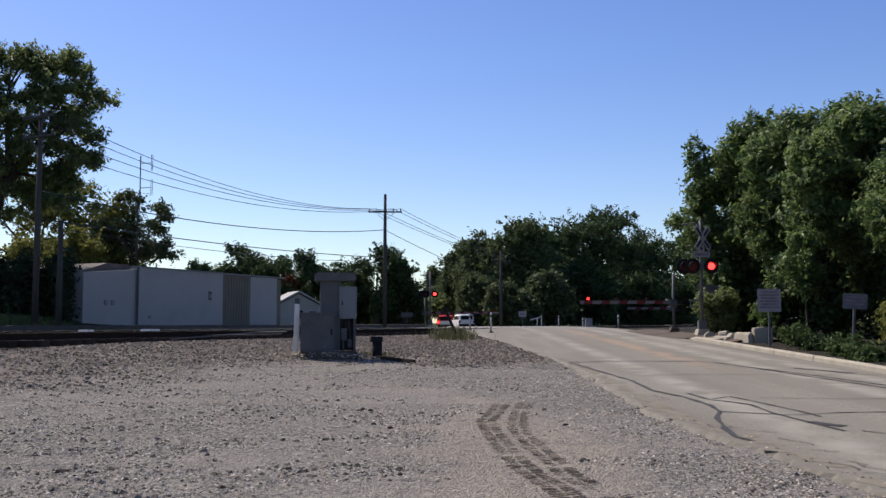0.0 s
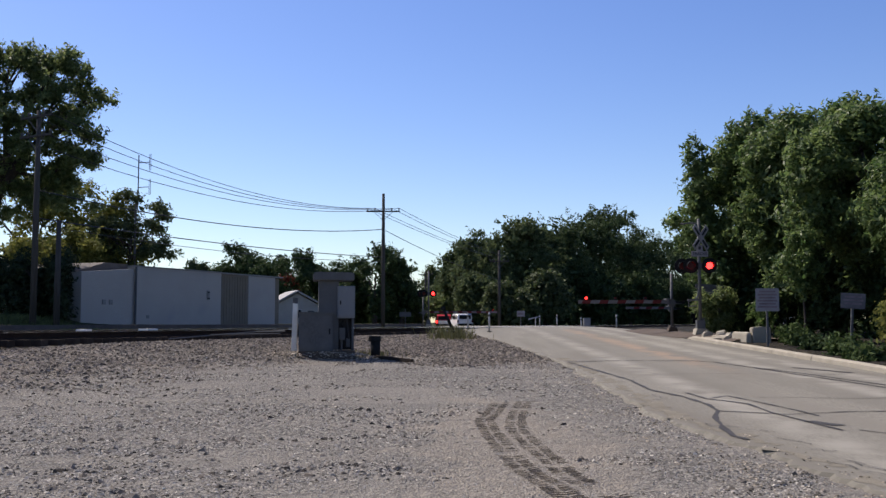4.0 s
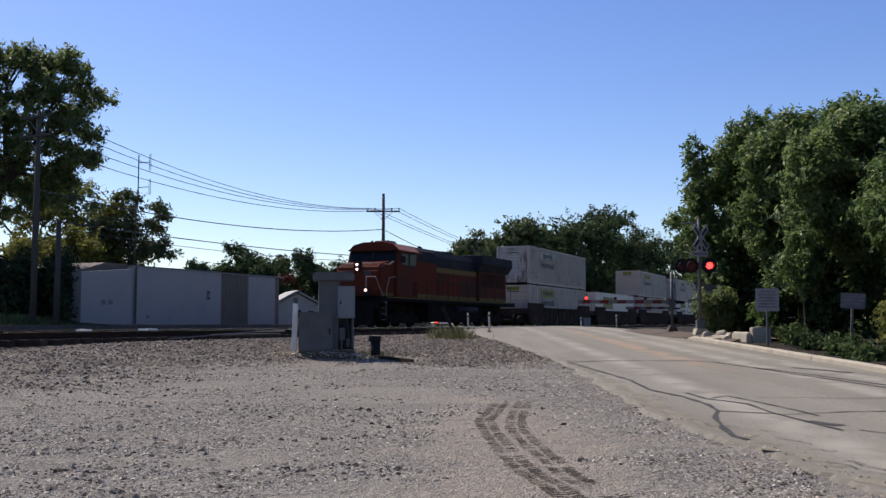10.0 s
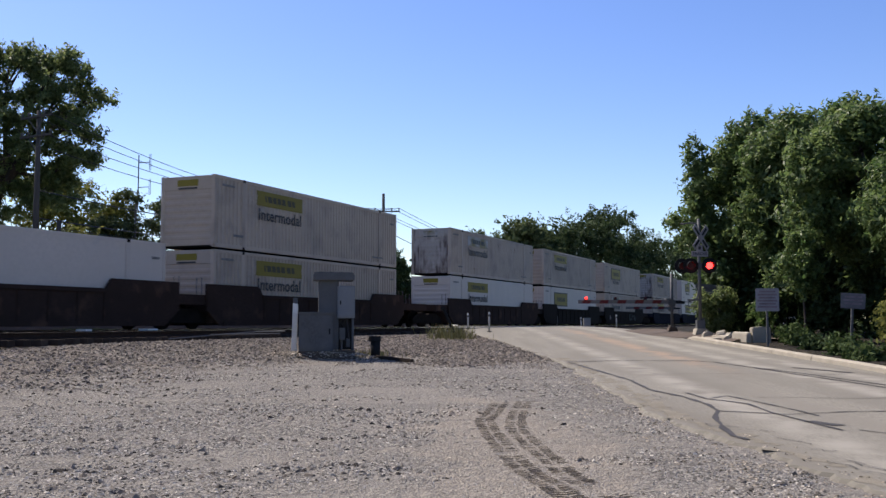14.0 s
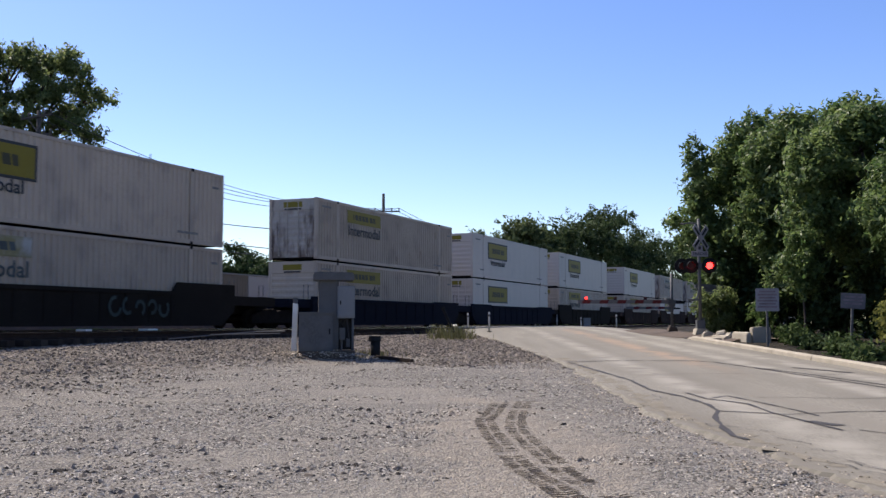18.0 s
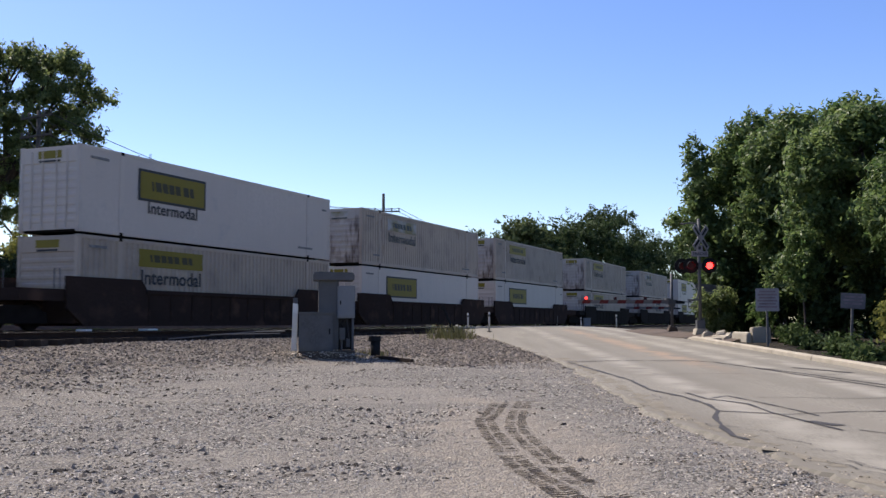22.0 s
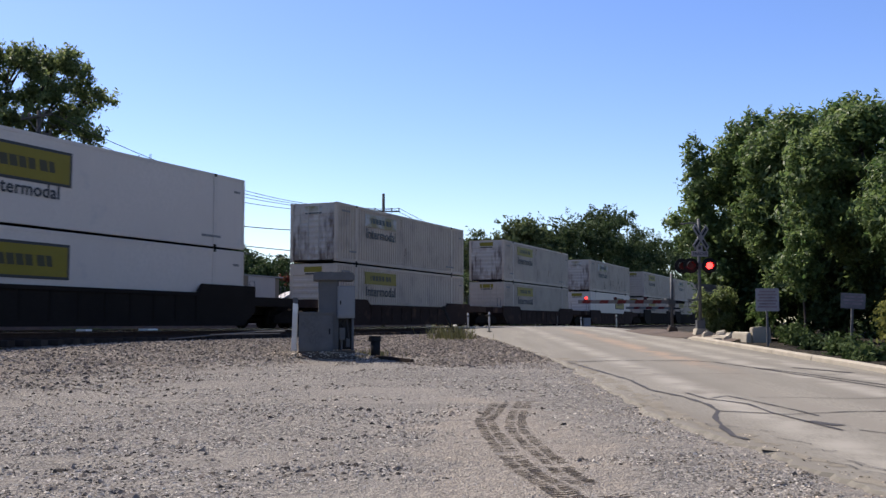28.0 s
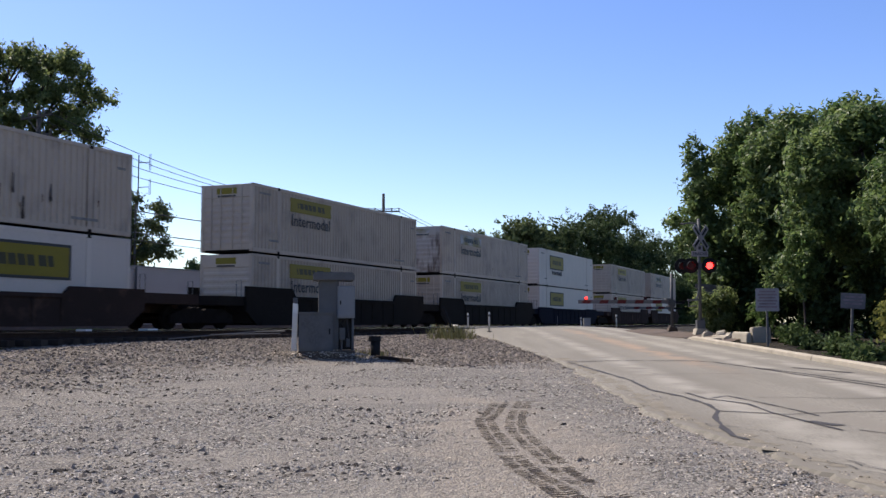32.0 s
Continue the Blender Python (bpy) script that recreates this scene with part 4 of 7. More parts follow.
def build_trees():
    # tall tree over the far left, open between its pads of leaves
    tree("tall leafy tree with sky showing through its crown", (-26.4, 57, 0.4), 6.2, 0.36, (-25.2, 57, 11.2, 5.4, 2.8, 5.3), 160, 0.54, 66000, 0.115, "leaf_l", 11, fill=0.5, flat=0.6, limbs=16, shell=0.25, tuft=2.2,
         extra=[(-19.7, 57, 13.3, 0.55), (-20.4, 57, 13.6, 0.6), (-20.1, 57, 11.2, 0.5), (-20.7, 57, 11.0, 0.6), (-20.6, 57, 9.8, 0.6), (-21.4, 57, 15.0, 0.8), (-22.6, 57, 15.6, 0.9), (-23.6, 57, 15.2, 0.9), (-25.4, 57, 15.9, 0.9), (-26.4, 57, 16.0, 0.9), (-27.6, 57, 15.6, 0.9), (-24.4, 57, 16.1, 0.7), (-22.0, 57, 16.0, 0.6), (-21.0, 57, 14.2, 0.5), (-24.0, 57, 13.4, 0.8), (-26.6, 57, 13.0, 0.9), (-27.2, 57, 9.5, 0.9), (-25.4, 57, 6.6, 0.8), (-26.8, 57, 6.8, 0.9), (-21.6, 57, 10.2, 0.85), (-22.4, 57, 9.2, 0.85), (-23.2, 57, 8.4, 0.85), (-21.8, 57, 8.6, 0.65), (-22.8, 57, 12.2, 0.85), (-21.2, 57, 12.4, 0.7),
                (-22.2, 57, 8.2, 0.7), (-21.3, 57, 7.4, 0.55), (-20.3, 57, 7.0, 0.4), (-23.3, 57, 7.3, 0.7), (-24.6, 57, 8.0, 0.8), (-22.0, 57, 12.8, 0.7), (-23.4, 57, 11.3, 0.8)])
    tree("yellow-green tree standing behind the tall tree", (-30, 76, 0.4), 2.5, 0.3, (-31.5, 76, 5.8, 8.0, 3, 5.6), 95, 1.0, 26000, 0.18, "leaf_y", 12, fill=0.5, shell=0.0)
    tree("yellowing low tree beside the white building", (-27.0, 72, 0.4), 1.8, 0.2, (-28.0, 72, 4.4, 3.8, 3, 2.4), 34, 0.75, 12000, 0.16, "leaf_y", 13, fill=0.5, shell=0.0)
    tree("dark rounded evergreen shrub beside the white building", (-22.3, 54.5, 0.4), 0.8, 0.2, (-22.5, 54.8, 2.2, 1.9, 1.8, 2.0), 26, 0.7, 17000, 0.11, "leaf_k", 14, "shrub", "shrub", fill=0.5,
         extra=[(-20.75, 53.7, 0.8, 0.55), (-20.75, 53.7, 1.7, 0.55), (-20.85, 53.7, 2.5, 0.5), (-21.4, 54.0, 3.3, 0.6)])
    tree("dark evergreen shrub below the tall tree", (-25.4, 55, 0.4), 0.8, 0.2, (-25.4, 55, 2.0, 2.2, 1.8, 1.9), 24, 0.7, 13000, 0.12, "leaf_k", 24, "shrub", "shrub", fill=0.5)
    tree("small dark tree rising behind the white building", (-24.0, 75, 0.2), 4.2, 0.15, (-23.7, 75, 7.1, 2.8, 1.4, 2.9), 38, 0.55, 10000, 0.14, "leaf_m", 15, fill=0.45, flat=0.5, limbs=8, extra=[(-24.2, 75, 10.0, 0.5), (-23.4, 75, 9.6, 0.5), (-21.2, 75, 6.2, 0.6), (-20.8, 75, 5.4, 0.5)])
    for x, y, top, w, mt, sd in ((-23.5, 112, 9.3, 2.9, "leaf_d", 16), (-17.4, 108, 8.7, 3.6, "leaf_d", 17), (-12.6, 112, 8.2, 2.6, "leaf_d", 18), (-6.9, 100, 8.2, 3.4, "leaf_d", 19),
                                 (-4.4, 104, 6.4, 2.2, "leaf_d", 20), (-21, 120, 8.6, 4, "leaf_d", 25), (-9.5, 104, 6.0, 2.4, "leaf_d", 26), (-29, 118, 8.6, 4, "leaf_d", 37)):
        tree("dark leafy tree in the row behind the buildings", (x, y, 0.1), top * 0.3, 0.22, (x, y, top * 0.54, w, w * 0.7, top * 0.42), 26, top * 0.10, 9500, 0.2, mt, sd, fill=0.45, flat=0.7)
    # wood across the tracks; leaf_d puts self-shade into the low trees' colour
    for x, y, top, w, mt, sd in ((-1.2, 190, 11.5, 5, "leaf_g", 27), (2.2, 175, 10.5, 4.5, "leaf_g", 28), (2.6, 122, 11.4, 2.6, "leaf_g", 45), (4.8, 116, 12.0, 3.6, "leaf_g", 29), (8.9, 112, 12.9, 4.2, "leaf_g", 30), (13.2, 124, 14.8, 5.0, "leaf_f", 31),
                                 (18.5, 136, 16.6, 6.0, "leaf_f", 32), (24.5, 146, 18.6, 6.0, "leaf_f", 33), (30.5, 160, 19.2, 6.0, "leaf_f", 34), (39.5, 182, 17.5, 7.0, "leaf_f", 35), (48.5, 205, 19.5, 8.0, "leaf_f", 36),
                                 (61, 230, 20, 9.0, "leaf_f", 38), (10.8, 105, 6.0, 2.0, "leaf_m", 39), (17.0, 122, 7.5, 4.0, "leaf_d", 40), (26.0, 138, 8.0, 5.0, "leaf_d", 41), (36, 165, 8.5, 6, "leaf_d", 42), (6.2, 104, 4.4, 1.5, "leaf_m", 43), (3.7, 108, 5.6, 1.8, "leaf_g", 47), (8.4, 103, 3.4, 1.4, "leaf_m", 49)):
        tree("full green tree at the edge of the wood", (x, y, -0.2), top * 0.25, 0.3, (x, y, top * 0.46, w, w * 0.5, top * 0.455), 110, top * 0.082, 16500, 0.235, mt, sd, fill=0.5, flat=0.8, shell=0.0)
    for i in range(7):
        x, y = -27 + i * 3.4, 121 + 4 * math.sin(i * 1.7)
        tree("dark hedge behind the buildings", (x, y, -0.1), 0.5, 0.08, (x, y, 1.5, 2.3, 1.2, 1.6), 16, 0.9, 4000, 0.24, "leaf_d", 90 + i, "bush", "bush", fill=0.5)
    for i in range(13):
        s = 107 + i * 9.5
        q = by_line(35.5 + 1.5 * math.sin(i * 2.1), s)
        tree("dark undergrowth along the far side of the tracks", (q.x, q.y, -0.1), 0.5, 0.08, (q.x, q.y, 2.4, 4.8, 1.8, 2.5), 44, 1.0, 8000, 0.27, "leaf_d", 70 + i, "bush", "bush", fill=0.5)
    tree("low yellow-green tree beside the far road", (0.6, 122, -0.5), 1.5, 0.15, (0.6, 122, 3.0, 2.4, 2, 1.2), 12, 0.9, 10500, 0.161, "leaf_l", 44)
    tree("dark bush beside the far road", (-3.6, 117, -0.4), 0.5, 0.08, (-3.6, 117, 0.9, 2.0, 1.2, 1.3), 14, 0.7, 8000, 0.18, "leaf_d", 46, "bush", "bush", fill=0.5)
    # roadside trees beyond the kerb: the canopy hangs over, the space below it is deep
    tree("large dense green tree overhanging the crossing signal", (13.6, 44, 0.0), 2.0, 0.3, (13.3, 44, 4.6, 2.3, 2.6, 3.9), 90, 0.6, 72000, 0.106, "leaf_r", 50, fill=0.5, shell=0.5,
         extra=[(10.75, 43, 8.1, 0.22), (10.95, 43, 7.6, 0.3), (11.35, 43, 7.9, 0.22), (11.1, 43, 6.9, 0.45), (11.5, 43, 7.2, 0.4), (10.7, 43, 7.4, 0.2), (11.2, 43, 6.1, 0.6), (11.0, 42.8, 5.2, 0.5), (11.1, 42.6, 4.3, 0.5), (11.4, 42.6, 3.4, 0.6), (10.8, 44, 3.9, 0.5), (10.6, 44.4, 4.8, 0.4), (11.9, 42, 2.2, 0.7), (12.2, 42, 7.6, 0.6), (12.9, 42, 8.3, 0.6), (13.6, 42, 8.8, 0.6)])
    tree("large dense green tree beside the road", (15.6, 39.5, -0.2), 3.0, 0.3, (14.9, 39.2, 5.2, 2.6, 2.2, 3.6), 80, 0.62, 62000, 0.108, "leaf_r", 51, fill=0.5, shell=0.5,
         extra=[(12.6, 39.0, 3.6, 0.6), (12.9, 38.6, 2.6, 0.5), (12.4, 39.4, 4.8, 0.6), (13.0, 38.4, 1.5, 0.5), (12.5, 38.8, 0.6, 0.45)])
    tree("dense green tree behind the kerbside bushes", (15.9, 35.2, -0.3), 3.2, 0.25, (15.2, 35.0, 5.3, 2.7, 2.2, 2.75), 76, 0.58, 56000, 0.105, "leaf_r", 56, fill=0.5, shell=0.5,
         extra=[(12.7, 34.6, 6.2, 0.6), (12.5, 34.4, 5.2, 0.5), (13.0, 34.2, 4.2, 0.45)])
    tree("dense green tree over the narrow verge", (15.9, 30.6, -0.4), 3.0, 0.25, (15.7, 30.8, 4.6, 2.4, 2.2, 2.5), 70, 0.55, 50000, 0.1, "leaf_r", 58, fill=0.5, shell=0.5)
    tree("tall green tree further along the road", (20.5, 38, -0.2), 2.0, 0.35, (20.5, 38, 4.4, 3.6, 3.0, 4.6), 40, 1.0, 30000, 0.14, "leaf_r", 52, fill=0.45)
    tree("dense green tree standing behind the roadside trees", (18.0, 45, -0.2), 2.0, 0.35, (18.0, 45.5, 5.0, 3.4, 2.5, 5.0), 46, 1.0, 36000, 0.14, "leaf_r", 59, fill=0.45)
    # leaf_d here stands in for the shade below the canopy
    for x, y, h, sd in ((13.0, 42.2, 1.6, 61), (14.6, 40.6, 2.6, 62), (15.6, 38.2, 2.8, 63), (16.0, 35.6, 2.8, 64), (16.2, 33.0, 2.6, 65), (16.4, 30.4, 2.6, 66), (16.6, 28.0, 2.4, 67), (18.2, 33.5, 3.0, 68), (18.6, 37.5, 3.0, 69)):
        tree("undergrowth below the roadside trees, leaves darkened for shade", (x, y, -0.3), 0.4, 0.06, (x, y, h * 0.5, 1.3, 1.5, h * 0.6), 26, 0.55, 9000, 0.11, "leaf_d", sd, "bush", "bush", fill=0.5)
    tree("tall bush with lighter leaves beside the kerb", (13.7, 27.4, -0.6), 1.2, 0.08, (13.5, 27.4, 2.3, 0.9, 1.0, 1.6), 22, 0.38, 13000, 0.085, "leaf_r", 55, "bush", "bush", fill=0.5, shell=0.4)
    tree("bush with yellow-green leaves beside the kerb", (11.9, 25.0, -0.7), 0.5, 0.06, (11.75, 25.0, 0.35, 0.5, 0.8, 0.75), 16, 0.26, 6500, 0.075, "leaf_y", 54, "bush", "bush", fill=0.5)
    tree("slender sapling growing beside the notice sign", (12.4, 34.0, -0.3), 1.4, 0.04, (12.3, 33.8, 2.3, 0.5, 0.6, 1.2), 12, 0.3, 5000, 0.085, "leaf_r", 48, fill=0.5)
    # kerb growth, its greens darkened for the same shade
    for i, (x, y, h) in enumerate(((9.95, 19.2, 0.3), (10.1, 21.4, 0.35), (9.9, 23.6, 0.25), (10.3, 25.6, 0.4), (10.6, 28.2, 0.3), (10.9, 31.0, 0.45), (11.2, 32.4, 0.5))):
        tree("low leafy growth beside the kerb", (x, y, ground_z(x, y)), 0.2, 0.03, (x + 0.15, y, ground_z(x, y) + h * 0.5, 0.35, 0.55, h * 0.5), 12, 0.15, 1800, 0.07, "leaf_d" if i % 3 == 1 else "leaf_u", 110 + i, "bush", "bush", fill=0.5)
    tree("small bright bush beside the signal base", (10.85, 39.4, -0.25), 0.3, 0.04, (10.85, 39.5, 0.7, 0.6, 0.6, 0.95), 26, 0.26, 16000, 0.06, "leaf_l", 57, "bush", "bush", fill=0.4)


def weeds(label, centre, spread, n, height, material, seed):
    rng = np.random.default_rng(seed)
    v, f = [], []
    for i in range(n):
        x, y = centre[0] + rng.normal(0, spread[0]), centre[1] + rng.normal(0, spread[1])
        z = ground_z(x, y)
        a = rng.uniform(0, 6.28)
        w, h = 0.012, height * rng.uniform(0.4, 1.1)
        lx, ly = rng.normal(0, 0.25) * h, rng.normal(0, 0.25) * h
        k = len(v)
        v += [(x - w * math.cos(a), y - w * math.sin(a), z), (x + w * math.cos(a), y + w * math.sin(a), z), (x + lx * .5 + w * math.cos(a), y + ly * .5 + w * math.sin(a), z + h * .6), (x + lx, y + ly, z + h)]
        f += [(k, k + 1, k + 2), (k, k + 2, k + 3)]
    me = bpy.data.meshes.new("weeds")
    me.from_pydata(v, [], f)
    me.materials.append(M[material])
    return tagged(new("weeds", me), label, "weeds", kind="stuff")


# ---------------------------------------------------------------- train
SPEED = 19.395


def ride(ob, p, z, s_at_zero):
    """Keys a thing that runs along the far track at the train's speed."""
    rows = []
    for t in (0.0, 8.0, 16.0, 24.0, 32.0):
        q = by_line(p, s_at_zero - SPEED * t, z)
        rows.append((t, Matrix.Translation(q) @ pose(0, 0, 0, 0, 0, HEADING)))
    walk(ob, rows)


LEN, WID, HGT = 16.15, 2.6, 2.865


def corrugated(z0, z1, x0, x1, y, side, pitch=0.26, depth=0.05):
    """One ribbed side sheet of a container."""
    sh = Shape()
    n = int((x1 - x0) / pitch)
    step = (x1 - x0) / n
    xs = []
    for i in range(n):
        a = x0 + i * step
        xs += [(a, 0), (a + step * 0.36, 0), (a + step * 0.5, depth), (a + step * 0.86, depth)]
    xs.append((x1, 0))
    for x, d in xs:
        for z in (z0, z1):
            sh.v.append((x, side * (y - d), z))
    sh.f = [(2 * i, 2 * i + 2, 2 * i + 3, 2 * i + 1) for i in range(len(xs) - 1)]
    return sh


MESHES = {}
LETTERS = ((-1.15, -0.93), (-0.86, -0.55), (-0.38, -0.1), (-0.02, 0.26), (0.33, 0.62), (0.69, 1.0), (1.1, 1.2))


def shared(key, make):
    if key not in MESHES:
        MESHES[key] = make()
    return MESHES[key]


def rust_shape(seed, x0, x1, n, y=1.3, top=0.9):
    """Streaks with their own outlines, laid just over the paint of one end or side."""
    rnd = random.Random(seed)
    sh = Shape()
    for i in range(n):
        x = rnd.uniform(x0, x1)
        w, h, zt = rnd.uniform(0.012, 0.045), rnd.uniform(0.15, 0.7), rnd.choice((rnd.uniform(0.5, 1.2), rnd.uniform(0.6, 1.3), rnd.uniform(2.2, 2.7)))
        k = len(sh.v)
        sh.v += [(x - w, y, zt), (x + w, y, zt + 0.03), (x + w * 0.7, y, zt - h * 0.6), (x + w * 0.1, y, zt - h), (x - w * 0.6, y, zt - h * 0.5)]
        sh.f.append((k, k + 1, k + 2, k + 3, k + 4))
    return sh


def container(look_kind, logo, seed, logo_at=4.7, rusty=0, stacked=False):
    """look_kind: ribbed or smooth; logo: panel (framed yellow), flag (yellow, no frame), faded, plain."""
    paint = "boxg" if look_kind == "ribbed" else "boxw"
    tone = "grey-white ribbed" if look_kind == "ribbed" else "smooth white"
    mark = {"panel": "framed yellow panel", "flag": "yellow panel and lettering", "faded": "faded panel and lettering", "words": "framed panel and lettering"}[logo]
    c = thing("container", f"{tone} freight container with {mark}" + (", rust-streaked" if rusty else ""), "container", group="containers on the train")
    k = look_kind
    h = LEN / 2
    for side in (1, -1):
        if k == "ribbed":
            me = shared(("side", k, side), lambda: corrugated(0.18, HGT - 0.12, -h + 0.1, h - 0.1, 1.285, side).mesh("side_wall", paint))
        else:
            me = shared(("side", k, side), lambda: corrugated(0.18, HGT - 0.12, -h + 0.1, h - 0.1, 1.285, side, 1.2, 0.005).mesh("side_wall", paint))
        part("side_wall", me, paint, c)
        part("top_rail", shared(("top", k, side), lambda: Shape().box(-h, h, min(side * 1.3, side * 1.2), max(side * 1.3, side * 1.2), HGT - 0.12, HGT).mesh("top_rail", paint, bevel=0.01)), paint, c)
        part("bottom_rail", shared(("bot", k, side), lambda: Shape().box(-h, h, min(side * 1.3, side * 1.18), max(side * 1.3, side * 1.18), 0.02, 0.18).mesh("bottom_rail", paint, bevel=0.01)), paint, c)
        for x in (-6.1, 6.1):
            part("post", shared(("post", k, side), lambda: Shape().box(-0.11, 0.11, min(side * 1.302, side * 1.2), max(side * 1.302, side * 1.2), 0.02, HGT).mesh("post", paint, bevel=0.008)), paint, c, m=pose(x, 0, 0))
            for z in (0.0, HGT - 0.12):
                part("corner_casting", shared(("cast", side), lambda: Shape().box(-0.09, 0.09, min(side * 1.308, side * 1.15), max(side * 1.308, side * 1.15), 0, 0.125).mesh("corner_casting", "truck", bevel=0.01)), "truck", c, m=pose(x, 0, z), label="dark steel corner casting")
        for x in (-h + 0.08, h - 0.08):
            part("corner_post", shared(("cpost", k, side), lambda: Shape().box(-0.08, 0.08, min(side * 1.3, side * 1.14), max(side * 1.3, side * 1.14), 0.02, HGT).mesh("corner_post", paint, bevel=0.012)), paint, c, m=pose(x, 0, 0))
    part("roof", shared(("roof", k), lambda: Shape().box(-h + 0.1, h - 0.1, -1.22, 1.22, HGT - 0.04, HGT - 0.012).mesh("roof", paint)), paint, c)
    part("floor", shared(("floor",), lambda: Shape().box(-h + 0.1, h - 0.1, -1.2, 1.2, 0.03, 0.16).mesh("floor", "truck")), "truck", c)
    # ends: the leading one has pressed horizontal ribs or doors
    part("rear_wall", shared(("rear", k), lambda: Shape().box(-h + 0.03, -h + 0.07, -1.16, 1.16, 0.1, HGT - 0.05).mesh("rear_wall", paint)), paint, c)

    def front():
        out = [(h - 0.07, HGT - 0.05), (h - 0.07, 0.1), (h - 0.04, 0.1)]
        for i in range(7):
            z = 0.32 + i * 0.27
            out += [(h - 0.032, z), (h - 0.015, z + 0.05), (h - 0.015, z + 0.13), (h - 0.032, z + 0.18)]
        out += [(h - 0.032, HGT - 0.58), (h - 0.006, HGT - 0.55), (h - 0.006, HGT - 0.05)]
        return Shape().prism(out, -1.14, 1.14).mesh("front_wall", paint)
    if rusty:
        paint, k = "rusty_end", "rusty"
    part("front_wall", shared(("front", k), front), paint, c, "rust-stained end wall" if rusty else "")
    if (seed % 3) == 0:
        for y in (-0.75, -0.3, 0.3, 0.75):
            part("lock_rod", shared(("rod", paint), lambda: Shape().tube([(h + 0.0, 0, 0.15), (h + 0.0, 0, HGT - 0.15)], 0.022, 6).mesh("lock_rod", paint)), paint, c, m=pose(0, y, 0), label="vertical lock rod")
    if stacked:
        for cx in (-6.1, 6.1):
            for cy in (-1.21, 1.21):
                part("stacking_lock", shared(("lock",), lambda: Shape().box(-0.07, 0.07, -0.06, 0.06, -0.075, 0.005).mesh("stacking_lock", "truck")), "truck", c, "dark steel stacking lock", pose(cx, cy, 0))
    ink = "inkf" if logo == "faded" else "ink"
    pan = "faded" if logo == "faded" else "yellow"
    # small panel on the leading end
    part("end_panel", shared(("endp", pan), lambda: Shape().box(h - 0.006, h + 0.002, -0.5, 0.5, HGT - 0.42, HGT - 0.16).mesh("end_panel", pan)), pan, c, label="yellow end panel")
    part("end_bar", shared(("endb", ink), lambda: Shape().box(h - 0.006, h + 0.002, -0.45, 0.45, HGT - 0.54, HGT - 0.47).mesh("end_bar", ink)), ink, c, label="dark lettering bar")
    x = h - logo_at
    if logo in ("panel", "words"):
        part("panel_frame", shared(("pf",), lambda: Shape().box(-1.9, 1.9, 1.285, 1.305, -0.56, 0.56).mesh("panel_frame", "ink")), "ink", c, m=pose(x, 0, 1.9), label="black panel border")
        part("side_panel", shared(("sp",), lambda: Shape().box(-1.8, 1.8, 1.29, 1.311, -0.47, 0.47).mesh("side_panel", "yellow")), "yellow", c, m=pose(x, 0, 1.9), label="yellow side panel")
        for a, b in LETTERS:
            part("panel_bar", shared(("bars", a), lambda: Shape().prism([(a - 0.03, -0.17), (b - 0.03, -0.17), (b + 0.03, 0.17), (a + 0.03, 0.17)], 1.30, 1.316).mesh("panel_bar", "olive")), "olive", c, m=pose(x, 0, 1.9), label="dark lettering bar")
    else:
        flag = shared(("flag", pan), lambda: Shape().prism([(-1.8, -0.31), (1.8, -0.31), (1.76, 0.0), (1.8, 0.31), (-1.8, 0.31), (-1.76, 0.0)], 1.286, 1.306).mesh("side_panel", pan))
        part("side_panel", flag, pan, c, m=pose(x, 0, 2.27), label=("faded" if pan == "faded" else "yellow") + " side panel")
        tone = "inkf" if logo == "faded" else "olive"
        for a, b in LETTERS:
            part("panel_bar", shared(("fbars", a, tone), lambda: Shape().prism([(a - 0.03, -0.13), (b - 0.03, -0.13), (b + 0.03, 0.13), (a + 0.03, 0.13)], 1.295, 1.311).mesh("panel_bar", tone)), tone, c, m=pose(x, 0, 2.27), label="dark lettering bar")
    if logo != "panel":
        key = ("word", ink)
        size = 0.70 if logo != "words" else 0.58
        zz = 1.57 if logo != "words" else 1.10
        rot = pose(x, 1.309, zz) @ pose(0, 0, 0, 90, 0, 180)
        if (key, size) not in MESHES:
            w = words("lettering", "Intermodal", size, ink, c, rot, "dark lettering")
            w.matrix_basis = rot @ Matrix.Diagonal((1.05, 1, 1, 1))
            MESHES[(key, size)] = w.data
        else:
            part("lettering", MESHES[(key, size)], ink, c, "dark lettering", rot @ Matrix.Diagonal((1.05, 1, 1, 1)))
    # small stencilled data, unreadable
    for dx, dz, w, rows in ((h - 0.9, 2.5, 0.42, 1), (h - 1.6, 0.55, 0.35, 2), (-h + 2.2, 0.42, 0.6, 1), (-h + 0.55, 2.3, 0.2, 3)):
        if random.Random(seed * 7 + rows).random() < 0.75:
            part("stencil_bar", shared(("stencil", w), lambda: Shape().box(-w, w, 1.299, 1.3085, -0.045, 0.045).mesh("stencil_bar", "inkp")), "inkp", c, "faded stencil bar", pose(dx, 0, dz))
    if rusty:
        for i in range(5 * rusty):
            part("rust_streak", rust_shape(seed + i, -7, 7, 1, 1.3095), "rust", c, "brown rust streak")
